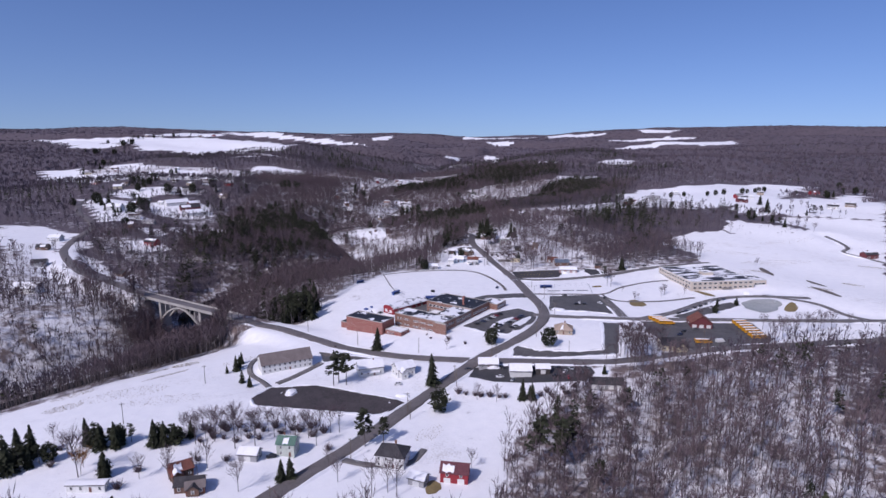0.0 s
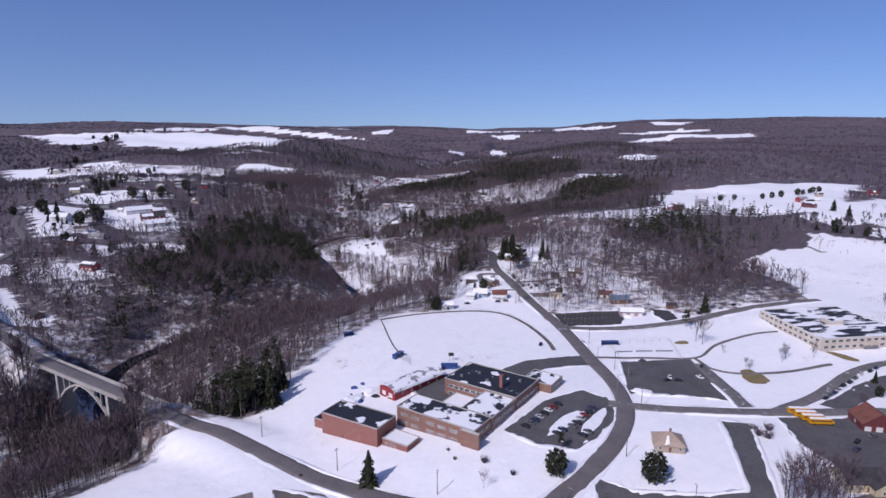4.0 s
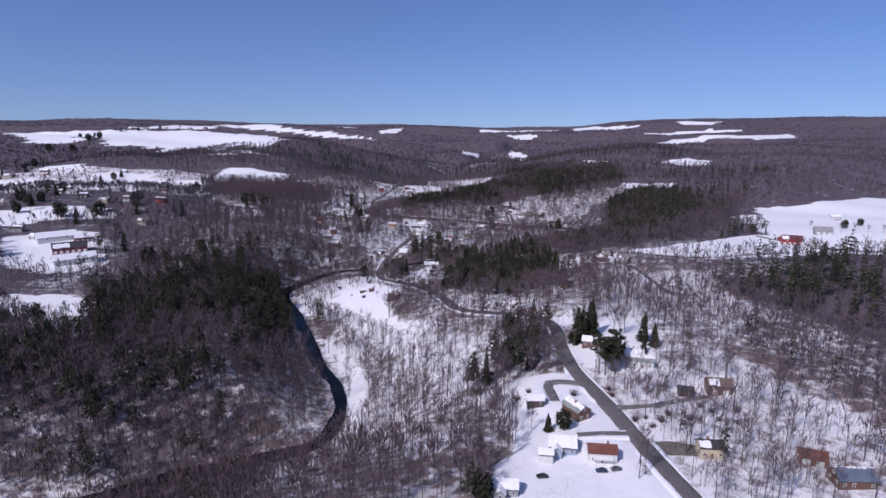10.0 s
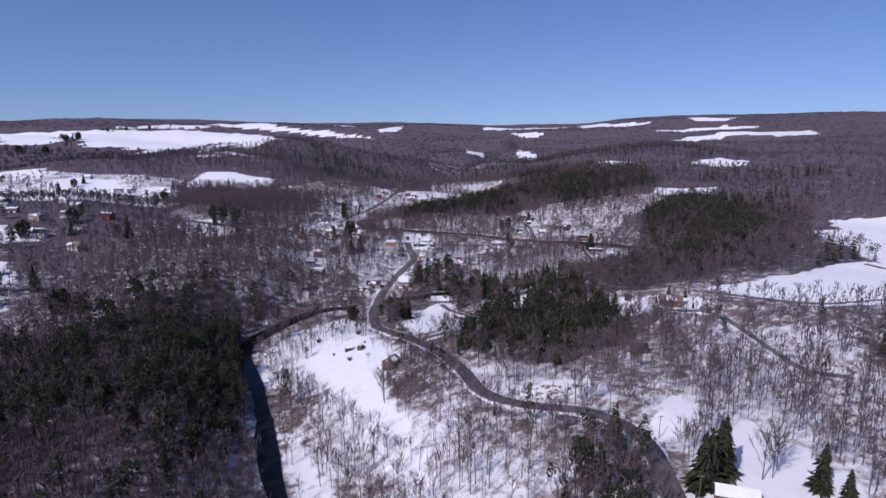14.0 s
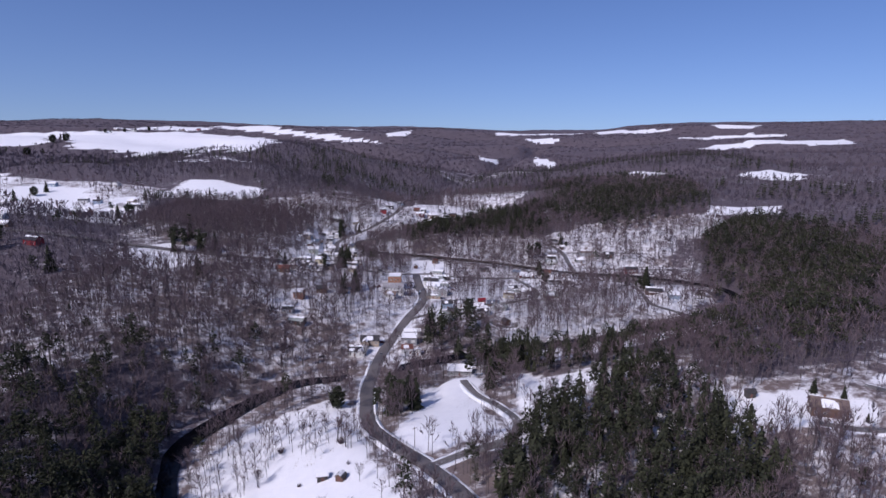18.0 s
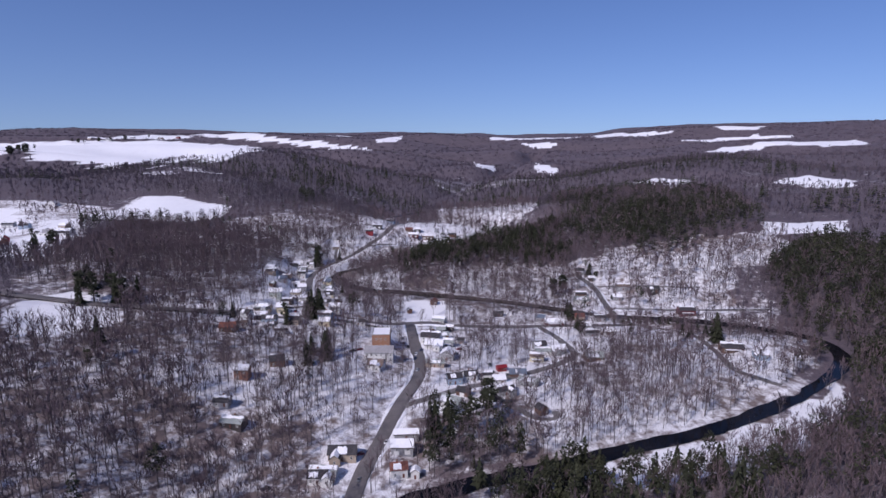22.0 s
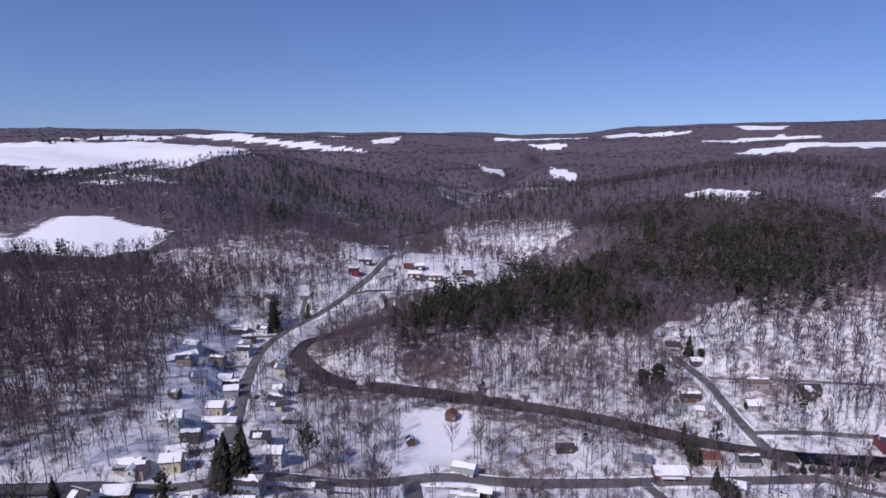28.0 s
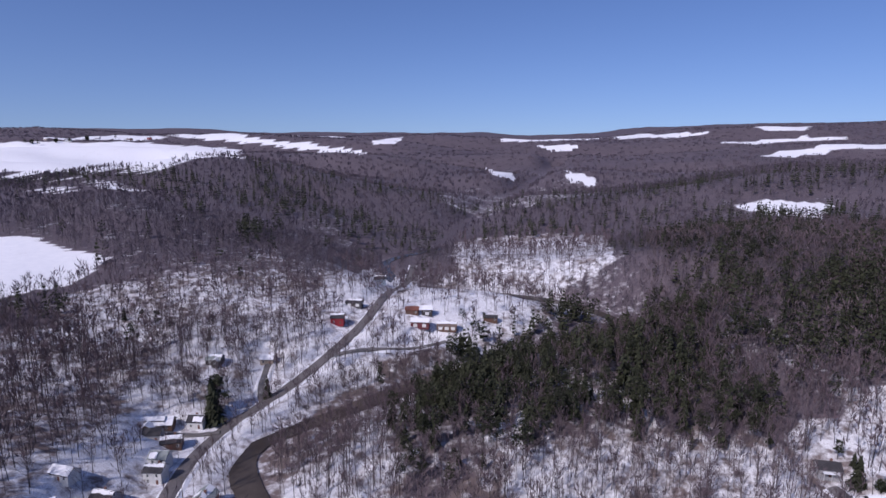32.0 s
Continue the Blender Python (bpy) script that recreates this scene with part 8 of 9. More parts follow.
def tarp_heap(x, y, w, turn, seed):
    """Stored gear under a sagging blue sheet."""
    bm = bmesh.new()
    bmesh.ops.create_icosphere(bm, subdivisions=2, radius=1.0)
    for v in bm.verts:
        k = 1 + 0.4 * noise.noise(v.co * 1.6 + Vector((seed * 3.1, 0, 0)))
        v.co = Vector((v.co.x * w * k, v.co.y * w * 0.55 * k, max(v.co.z, -0.2) * 1.3 * k))
    ob = part("tarp_heap", bm, BLUE_PAINT if seed % 2 else RUBBER)
    ob.matrix_basis = pose(x, y, float(ground(x, y)) + 0.1, 0, 0, turn)
    tagged(ob, "heap of gear under a blue sheet in snow" if seed % 2 else "dark heap of stored gear half buried in snow", "heap")


for i, (x, y, w) in enumerate(((-68, 454, 2.2), (-62, 446, 2.0), (-59, 451, 1.6), (-55, 443, 2.4), (-62, 438, 1.8), (-68, 445, 1.5), (-64, 458, 1.3))):
    tarp_heap(x, y, w, i * 57, i + 1)


def lot_banks(key, poly):
    """Ploughed banks round a lot, broken where drives and roads come in."""
    P = np.array(list(poly) + [poly[0]], float)
    seg = np.hypot(*np.diff(P, axis=0).T)
    t = np.concatenate([[0], np.cumsum(seg)])
    u = np.arange(0, t[-1], 2.5)
    x, y = np.interp(u, t, P[:, 0]), np.interp(u, t, P[:, 1])
    free = np.ones(len(x), bool)
    for name, c in COURSE.items():
        free &= near_line(x, y, c[::2])[0] > ROADS[name][0] / 2 + 2.0
    for other, (_, q) in LOTS.items():
        if other != key:
            free &= ~inside(x, y, q)
    for bx, by, reach, _ in SITES:
        free &= np.hypot(x - bx, y - by) > reach + 1.5
    start = None
    for i in range(len(x) + 1):
        if i < len(x) and free[i]:
            start = i if start is None else start
            continue
        if start is not None and i - start > 4:
            c = np.column_stack([x[start:i], y[start:i], ground(x[start:i], y[start:i])])
            m = len(c)
            ends = np.minimum(np.minimum(np.arange(m), np.arange(m)[::-1]) / 2, 1)
            r = rng(start + m)
            ob = strip("snow_bank", c, [-1.7, -0.8, 0.0, 0.8, 1.7], [-0.3, 0.45, 0.8, 0.5, -0.3], SNOWY, "ploughed bank of lumpy snow round a lot", "snow bank", shift=wavy(m, 5, 0.5, start + 7))
            for j, v in enumerate(ob.data.vertices):
                v.co.z += (r.uniform(-0.3, 0.35) - 0.3) * ends[j // 5] - 0.7 * (1 - ends[j // 5])
        start = None


for key, (_, poly) in LOTS.items():
    lot_banks(key, poly)


def dry_grass(cx, cy, rx, ry, turn, count, seed):
    """Dead stems that stand through thin snow."""
    r = rng(seed)
    g, u = r.uniform(0, 6.28, count), np.sqrt(r.uniform(0, 1, count))
    a, b = rx * u * np.cos(g), ry * u * np.sin(g)
    c, s = math.cos(radians(turn)), math.sin(radians(turn))
    x, y = cx + a * c - b * s, cy + a * s + b * c
    z, h, w = ground(x, y), r.uniform(0.35, 0.9, count), r.uniform(0.06, 0.16, count)
    lean = r.normal(0, 0.45, (count, 2))
    k = r.uniform(0, 3.14, count)
    V = np.empty((count, 3, 3))
    V[:, 0] = np.column_stack([x - w * np.cos(k), y - w * np.sin(k), z - 0.05])
    V[:, 1] = np.column_stack([x + w * np.cos(k), y + w * np.sin(k), z - 0.05])
    V[:, 2] = np.column_stack([x + lean[:, 0] * h, y + lean[:, 1] * h, z + h])
    me = fast_mesh("dry_grass", V.reshape(-1, 3), np.arange(count * 3).reshape(-1, 3), [STRAW])
    tagged(new("dry_grass", me), "dead tan grass stems standing through thin snow", "grass", kind="stuff")


STRAW = stuff_mat("dead_straw", (0.20, 0.165, 0.12), (0.34, 0.29, 0.22), 1.5, 0.2, 0.95, vary=0.3, island=True)
for i, (x, y, rx, ry, turn, count) in enumerate(((-184, 334, 15, 1.4, 40, 420), (-168, 328, 14, 1.2, 48, 320), (-166, 349, 8, 4, 30, 420), (-198, 280, 9, 5, 40, 320), (-176, 298, 22, 9, 30, 420), (-150, 290, 20, 7, 20, 260), (-130, 352, 14, 5, 35, 220), (-205, 300, 12, 4, 50, 260), (-10, 262, 10, 5, 60, 150), (330, 600, 40, 9, 10, 500), (300, 640, 36, 7, -20, 400), (390, 690, 40, 8, 15, 400), (260, 540, 26, 6, 30, 300), (-120, 860, 22, 7, 70, 300), (-135, 960, 20, 8, 60, 300))):
    dry_grass(x, y, rx, ry, turn, count, 700 + i)


for cx, cy, rx, ry, turn in ((316, 502, 11, 3, -20), (361, 526, 9, 3, -30), (423, 592, 14, 4, -15), (292, 557, 8, 2.5, -25)):
    dry_grass(cx, cy, rx, ry, turn, 260, int(cx))

# ---- rocks and rails beside the hill road ----
def rock_mesh(seed):
    bm = bmesh.new()
    bmesh.ops.create_icosphere(bm, subdivisions=2, radius=1.0)
    for v in bm.verts:
        k = 1 + 0.45 * noise.noise(v.co * 1.3 + Vector((seed, 3, 0))) + 0.2 * noise.noise(v.co * 3.1 + Vector((0, seed, 5)))
        v.co = Vector((v.co.x * k, v.co.y * k * 0.8, v.co.z * k * 0.7))
    return mesh_of(bm, "rock", ROCK)


ROCKS = [rock_mesh(s * 7.3) for s in range(4)]


def rock_outcrop(cx, cy, rx, ry, count, seed):
    r = rng(seed)
    top = thing("rock_outcrop", cx, cy, 0, "broken brown rock showing through the snow of a steep bank", "rocks")
    base = float(ground(cx, cy))
    for i in range(count):
        a, b = r.uniform(-rx, rx), r.uniform(-ry, ry)
        ob = place("rock", ROCKS[i % 4], top, a, b, float(ground(cx + a, cy + b)) - base - 0.1, r.uniform(0, 360))
        ob.matrix_basis = ob.matrix_basis @ Matrix.Scale(r.uniform(0.5, 1.5), 4)


rock_outcrop(-9, 829, 9, 7, 34, 1)
rock_outcrop(10, 832, 8, 3, 14, 2)
rock_outcrop(48, 816, 9, 3, 16, 3)
rock_outcrop(31, 805, 5, 3, 9, 4)


def guard_rail(p, q):
    """Steel rail on short posts along the valley side of the road."""
    p, q = np.array(p, float), np.array(q, float)
    L = float(np.hypot(*(q - p)))
    top = thing("guard_rail", *p, math.degrees(math.atan2(q[1] - p[1], q[0] - p[0])), "weathered steel guard rail on posts beside the road", "guard rail")
    rise = (float(ground(*q)) - float(ground(*p))) / L
    bm = bmesh.new()
    for v in box(bm, 0, L, -0.06, 0.06, 0.5, 0.95):
        v.co.z += v.co.x * rise
    part("rail", bm, STEEL, top)
    n = int(L / 3.5) + 1
    for i in range(n + 1):
        u = L * i / n
        part("post", one_box(u - 0.09, u + 0.09, 0.07, 0.25, u * rise - 0.8, u * rise + 0.9), WOOD_POLE, top)


for p, q in (((-24, 812), (-12, 806)), ((-12, 806), (2, 799)), ((2, 799), (12, 790)), ((12, 790), (18, 778)), ((-123, 1134), (-117, 1168)), ((-116, 1170), (-115, 1200))):
    guard_rail(p, q)

# ---- more about the village and the schools ----
for x, y, turn, paint in ((-126, 1274, 80, 5), (-124, 1263, 80, 1), (-155, 1228, 30, 1), (-151, 1232, 30, 3), (-147, 1236, 30, 0), (-113, 1232, 85, 4)):
    car(x, y, turn, paint, 0.1, "in a village yard")


def van(x, y, turn):
    """White delivery van: tall box, short bonnet, windscreen, wheels."""
    top = thing("van", x, y, turn, "white delivery van parked in the bus yard", "van", z=float(ground(x, y)) + 0.2)
    bm = bmesh.new()
    lofted(bm, [ring_of(-3.2, 1.05, 0.5, 2.6, 0.15), ring_of(1.6, 1.05, 0.5, 2.6, 0.15), ring_of(2.1, 1.0, 0.5, 1.4, 0.12), ring_of(3.0, 0.95, 0.5, 1.15, 0.15)])
    part("body", bm, CAR_PAINTS[0], top)
    part("windscreen", one_box(1.72, 1.9, -0.85, 0.85, 1.5, 2.2), GLASS, top)
    for sx in (-2.0, 2.0):
        for sy in (-0.95, 0.95):
            place("wheel", CAR_WHEEL, top, sx, sy, 0.33)


van(177, 376, 10)
for i, (x, y) in enumerate(((-602, 1152), (-577, 1114), (-586, 1102), (-522, 983), (-478, 831), (-453, 810), (-987, 1665), (-966, 1693), (-607, 941), (-760, 1638), (-479, 1193), (-580, 960), (-563, 944), (-514, 890), (-489, 896), (483, 941), (678, 1186), (776, 1248), (798, 1262), (816, 1260), (880, 1317), (905, 1325), (402, 846), (404, 807), (422, 786), (314, 856), (919, 1436), (460, 875))):
    tree(("spruce", "pine", "round")[i % 3], x, y, 13 + i * 5 % 8)
patch("bare_earth", -70, 359, 12, 5, -12, MUD, "heaps of bare brown earth behind a hall", "earth", 0.15, 33)
for x, y, h in ((-2, 379, 3.5), (9, 370, 2.5), (-17, 389, 1.6), (-14, 382, 1.8), (119, 398, 4), (126, 403, 4), (119, 403, 3.5), (122, 396, 4.5), (-77, 375, 1.8)):
    shrub(x, y, h)
for (x, y), paint, turn in zip([(-132, 1120), (-137, 1120), (-112, 1107), (-129, 1100)], (3, 1, 0, 5), (20, 70, 15, 80)):
    car(x, y, turn, paint, 0.1, "beside the village street")

# more of the village
for i, (x, y) in enumerate(((19, 1312), (20, 1298), (33, 1299), (-216, 1426), (-236, 1247), (-232, 1272), (124, 1243), (-204, 1378), (-229, 1377), (-45, 1214), (-29, 1243), (-226, 1307), (-241, 1399), (-186, 1284), (-274, 1430), (-247, 1377), (97, 1396))):
    building(("house", "house", "garage", "house", "shed")[i % 5], x, y, i * 29 % 40 - 20, 7.5 + i * 3 % 4, 5.8 + i % 2, (4.4, 3.2, 3.1, 5.4, 3.0)[i % 5], ("white", "grey", "brown", "cream", "white", "dark", "blue")[i % 7], ("snow", "darksnow", "snow", "slate", "brownsnow", "snow")[i % 6])
for i, (x, y) in enumerate(((53, 1328), (57, 1327), (62, 1329), (67, 1328), (73, 1330), (77, 1328), (82, 1328), (88, 1328), (94, 1330), (99, 1329), (103, 1328))):
    tree("round", x, y, 4 + i * 3 % 3)
for i, (x, y) in enumerate(((100, 1292), (109, 1280), (81, 1275), (92, 1286), (49, 1292), (-349, 1241), (-340, 1244), (-330, 1255), (-324, 1252), (-318, 1262), (-288, 1162), (-299, 1181))):
    tree(("pine", "spruce")[i % 2], x, y, (9 if x > 0 else 17) + i * 5 % 6)
for i, (x, y) in enumerate(((-70, 1214), (-46, 1222), (-62, 1230), (-85, 1247), (-83, 1258), (-110, 1248), (-122, 1235), (-30, 1262), (12, 1318), (28, 1318), (-214, 1300), (-206, 1318), (-222, 1345), (-226, 1372), (-238, 1372), (-226, 1400), (-190, 1300), (-150, 1302), (-95, 1290), (40, 1311))):
    car(x, y, i * 47 % 180, (1, 0, 5, 2, 3, 4)[i % 6], 0.1, "in a village yard")
building("house", -104, 1268, -7, 14.0, 10.1, 5.6, "white", "darksnow")
building("garage", -96, 1283, 15, 8.0, 5.8, 3.1, "brown", "greysnow")
building("house", -24, 1269, 12, 9.0, 6.5, 4.4, "grey", "darksnow")
building("shed", -91, 1305, -14, 6.0, 4.3, 3.1, "dark", "snow")
building("shed", -82, 1275, 1, 5.0, 3.6, 3.1, "grey", "dark")
building("house", -264, 1398, 16, 9.0, 6.5, 4.4, "tan", "darksnow")
building("house", -255, 1415, 8, 11.0, 7.9, 5.6, "blue", "brownsnow")
building("shed", -191, 1352, 18, 5.0, 3.6, 3.1, "dark", "greysnow")
building("house", -237, 1325, 15, 10.0, 7.2, 4.4, "mint", "snow")
building("house", -239, 1261, -18, 9.0, 6.5, 5.6, "white", "darksnow")
building("shed", -216, 1251, 16, 6.0, 4.3, 3.1, "white", "darksnow")


# ---- woods ----
def clear_of_houses(x, y):
    """Keeps trees out of buildings, and most of them out of the open yard to the south of each."""
    ok = np.ones(np.shape(x), bool)
    luck = rng(77).random(len(x))
    for bx, by, reach, far in SITES:
        dx, dy = x - bx, y - by
        ok &= ~(np.hypot(dx, dy) < reach + 2.5)
        ok &= ~((np.abs(dx) < reach + 2) & (dy < 0) & (dy > -reach - far) & (luck < 0.8))
    return ok


def plant(x0, x1, y0, y1, gap, seed, zone, bare, sparse, pine, lo, hi, tag):
    x, y = scatter(x0, x1, y0, y1, gap, seed)
    keep = zone(x, y)
    x, y = x[keep], y[keep]
    keep = ~in_any(x, y, OPEN) & ~in_any(x, y, DENSE)
    x, y = x[keep], y[keep]
    keep = clear_of_roads(x, y, 3.5)
    x, y = x[keep], y[keep]
    keep = clear_of_houses(x, y)
    x, y = x[keep], y[keep]
    r = rng(seed + 1)
    u, v = r.random(len(x)), r.random(len(x))
    dense = in_any(x, y, DENSE)
    thin, pines = in_any(x, y, THIN) & ~dense, in_any(x, y, PINES, 14.0)
    clumps = np.sin(x / 37 + 1.3) * np.sin(y / 43) + 0.6 * np.sin(x / 17 - y / 23)
    groves = (np.sin(x / 190 + 0.9 * np.sin(y / 260)) * np.sin(y / 150 + 1.1) > 0.55) & ((x > 0) | (y > 860)) & ((lateral(x, y) > 240) | (y > 1650))
    bands = (np.sin(x / 330 + 1.5 * np.sin(y / 170)) * np.sin(y / 88 + 1.1 + x / 420) > 0.42) & (y > 1900)
    light = in_any(x, y, LIGHT) & ~pines & ~dense
    keep = (~thin | (u < 0.8)) & (pines | (u < np.where(in_any(x, y, {k: LIGHT[k] for k in ("cliff", "cove", "lower_wood")}), 0.66, np.where(light | thin, 1.0, 1.02)) + 0.22 * clumps))
    x, y, v, pines, thin, light, clumps, groves, bands = (a[keep] for a in (x, y, v, pines, thin, light, clumps, groves, bands))
    evergreen = np.where(pines, v < np.where((x < -150) & (y < 860), 0.38, np.where((x < -235) & (y < 1080), 0.40, np.where((x > 30) & (y > 1640), 0.30, np.where((x > 30) & (y > 1000), 0.70, 0.64)))) + 0.26 * clumps, v < np.where(thin | light, 0.002, 0.015 + np.where(x > 60, 0.42, 0.22) * groves + 0.5 * bands))
    airy = ~evergreen & (light | thin) & ~(thin & (v > 0.55) & (bare is NEAR_BARE))
    broad = ~evergreen & ~airy & thin
    full = ~evergreen & ~airy & ~broad
    stand("bare_woods", x[full], y[full], bare, lo, hi, seed + 2, f"{tag} leafless grey-brown broadleaf woods on snowy ground", "woods", twig=HAZY_TWIG if gap > 7 else TWIG)
    stand("open_woods", x[airy], y[airy], sparse, lo * 0.8, hi * 1.12, seed + 4, f"{tag} thin grey bare trees standing apart in snow", "woods")
    stand("yard_trees", x[broad], y[broad], YARD_BARE, lo * 0.6, hi * 0.85, seed + 5, f"{tag} spreading bare trees among village yards", "trees")
    old = evergreen & (v * 97 % 1 < np.where((x < -90) & (y < 1130), 0.9, 0.5)) & (gap < 8)
    evergreen &= ~old
    stand("pine_woods", x[old], y[old], NEAR_ROUND if pine is NEAR_PINE else MID_ROUND, lo * 0.85, hi * 1.12, seed + 6, f"{tag} tall round-crowned dark pines over bare trunks", "woods")
    stand("conifer_woods", x[evergreen], y[evergreen], pine, lo * 0.65, hi * 1.1, seed + 3, f"{tag} dark green conifers among bare winter woods", "woods")


def lateral(x, y):
    return np.abs(x + 0.09 * y)


def near_zone(x, y):
    return ((lateral(x, y) < 175) | ((lateral(x, y) < 265) & (x < -100) & (y > 680) & (y < 1400))) & (y < 1600) & (y > 170)


def mid_zone(x, y):
    return ~near_zone(x, y) & (lateral(x, y) < 0.62 * y + 260) & (lateral(x, y) < 420) & (y < 1900)


def outer_zone(x, y):
    return ~near_zone(x, y) & ~mid_zone(x, y) & (lateral(x, y) < 0.62 * y + 260) & (lateral(x, y) < 760) & (y < 2400)


def far_zone(x, y):
    return ~((lateral(x, y) < 760) & (y < 2400)) & (lateral(x, y) < 0.80 * y + 300) & (y < 4750)


plant(-420, 420, 170, 1640, 5.0, 100, near_zone, NEAR_BARE, NEAR_LIGHT, NEAR_PINE, 13.0, 21.5, "close")
plant(-1050, 850, 170, 2400, 11.8, 500, outer_zone, OUTER_BARE, OUTER_BARE, MID_PINE, 12.0, 19.0, "outlying")
plant(-700, 500, 170, 1900, 7.2, 200, mid_zone, MID_BARE, MID_LIGHT, MID_PINE, 12.5, 20.5, "scattered")
plant(-4000, 4000, 400, 3200, 21.0, 300, lambda x, y: far_zone(x, y) & (y < 3200) & (lateral(x, y) < 2300), FAR_BARE, FAR_BARE, FAR_PINE, 8.0, 12.0, "distant")
plant(-4400, 4400, 2400, 4900, 34.0, 400, lambda x, y: far_zone(x, y) & ((y >= 3200) | (lateral(x, y) >= 2300)), [(V * np.array((2.2, 2.2, 1)), T, K) for V, T, K in FAR_BARE], [(V * np.array((2.2, 2.2, 1)), T, K) for V, T, K in FAR_BARE], [(V * np.array((2.4, 2.4, 1)), T, K) for V, T, K in FAR_PINE], 6.0, 9.0, "hazy distant")
# conifers round the chalet, spreading trees in the river meadow and a tall dark hedge in the village
for kind, x, y, h in (("pine", 75, 895, 12), ("pine", 113, 915, 11), ("spruce", 101, 973, 8), ("spruce", 110, 965, 7), ("spruce", 108, 944, 4.5), ("pine", 57, 918, 10), ("pine", 107, 893, 9), ("bare", 94, 888, 9), ("bare", 88, 884, 8),
                      ("bare", -139, 964, 8), ("bare", -146, 955, 7), ("bare", -131, 971, 7.5), ("bare", -150, 970, 9), ("bare", -126, 956, 6), ("bare", -112, 905, 7), ("bare", -143, 985, 8), ("bare", -118, 968, 6),
                      ("spruce", 46, 1331, 5.5), ("spruce", 52, 1329, 4.5), ("spruce", 58, 1329.5, 6), ("spruce", 65, 1329, 5), ("spruce", 71, 1328, 6.5), ("spruce", 77, 1327, 5), ("spruce", 83, 1326, 7.5), ("spruce", 89, 1325, 6), ("spruce", 95, 1322, 8),
                      ("spruce", 108, 1297, 8), ("spruce", 113, 1290, 11), ("spruce", 100, 1282, 7), ("pine", 104, 1289, 8), ("round", 14, 1315, 6), ("bare", 219, 405, 12), ("bare", 228, 399, 13), ("bare", 236, 404, 11), ("bare", 247, 411, 12), ("bare", 256, 408, 10), ("bare", 266, 412, 11), ("bare", 284, 413, 10), ("bare", 306, 589, 8), ("bare", 300, 580, 7), ("pine", 69, 274, 15), ("pine", 46, 234, 16), ("pine", 54, 246, 17), ("pine", 59, 216, 14), ("pine", 88, 280, 14), ("pine", 127, 303, 13), ("pine", 185, 268, 13), ("spruce", 165, 569, 14), ("pine", 141, 540, 12), ("pine", 189, 635, 14), ("pine", 7, 1414, 8), ("spruce", 18, 1421, 9), ("spruce", 10, 1343, 8), ("round", 58, 1386, 5), ("pine", -39, 1350, 7),
                      ("pine", -329, 1592, 11), ("pine", -305, 1584, 10), ("pine", -316, 1588, 12), ("spruce", -344, 1598, 9), ("pine", -295, 1681, 12), ("spruce", -276, 1574, 8), ("spruce", 52, 1458, 7), ("pine", 48, 1463, 9), ("round", 55, 1445, 6), ("round", 50, 1449, 5)):
    tree(kind, x, y, h)
# tree clumps, hedgerows and brush between the east fields
for i, (x, y) in enumerate(((256, 893), (263, 883), (275, 888), (287, 892), (307, 850), (316, 847), (329, 850), (341, 850), (480, 935), (393, 825), (398, 800), (409, 803), (416, 799), (411, 765), (416, 758), (419, 751), (787, 1259), (795, 1254), (496, 837), (507, 840), (516, 839))):
    tree(("spruce", "pine", "pine")[i % 3], x, y, 8.5 + i * 5 % 6)
for i, (x, y) in enumerate(((343, 813), (349, 806), (340, 824), (351, 1057), (361, 1020), (398, 1010), (419, 737), (425, 733), (430, 727), (442, 727), (462, 880), (528, 908), (520, 921), (578, 860), (372, 1015), (384, 1012))):
    tree("bare", x, y, 9.0 + i * 7 % 5)
x, y = scatter(345, 445, 712, 810, 7.0, 760)
low = inside(x, y, OPEN["brush_patch"]) & (np.sin(x / 9) + np.sin(y / 7) > 0.2)
stand("scrub", x[low], y[low], MID_BARE, 3.0, 6.0, 761, "low brown brush in a snowy hollow between fields", "shrubs", fat=(1.2, 1.8))
# close dark pines on the bluff east of the river and on the ridge behind it
BLUFF = {"bluff": [(150, 1050), (140, 1090), (165, 1180), (200, 1250), (205, 1330), (205, 1400), (215, 1440), (300, 1474), (345, 1440), (340, 1340), (270, 1200), (190, 1060)]}
RIDGE = {"ridge": [(40, 1560), (75, 1680), (180, 1760), (260, 1700), (290, 1610), (230, 1530), (110, 1520)]}
for zone, gap, seed, lo, hi in ((BLUFF, 6.3, 670, 12.0, 21.0), (RIDGE, 12.5, 674, 11.0, 18.0)):
    x, y = scatter(30, 360, 1030, 1770, gap, seed)
    low = in_any(x, y, zone, 12.0) & ~in_any(x, y, OPEN) & clear_of_roads(x, y, 4.0) & clear_of_houses(x, y)
    mottle = np.sin(x / 31 + 0.8 * np.sin(y / 40)) * np.sin(y / 37 + 0.5) + 0.55 * np.sin(x / 13 + y / 17) + 0.25 * np.sin(x / 5.1 - y / 6.3)
    low &= mottle > (-0.35 if gap < 7 else -0.5)
    stand("pine_woods", x[low], y[low], MID_ROUND, lo, hi, seed + 1, "close-grown dark pines on a steep bluff" if gap < 7 else "dark pines along a wooded ridge", "woods", fat=(0.9, 1.3))
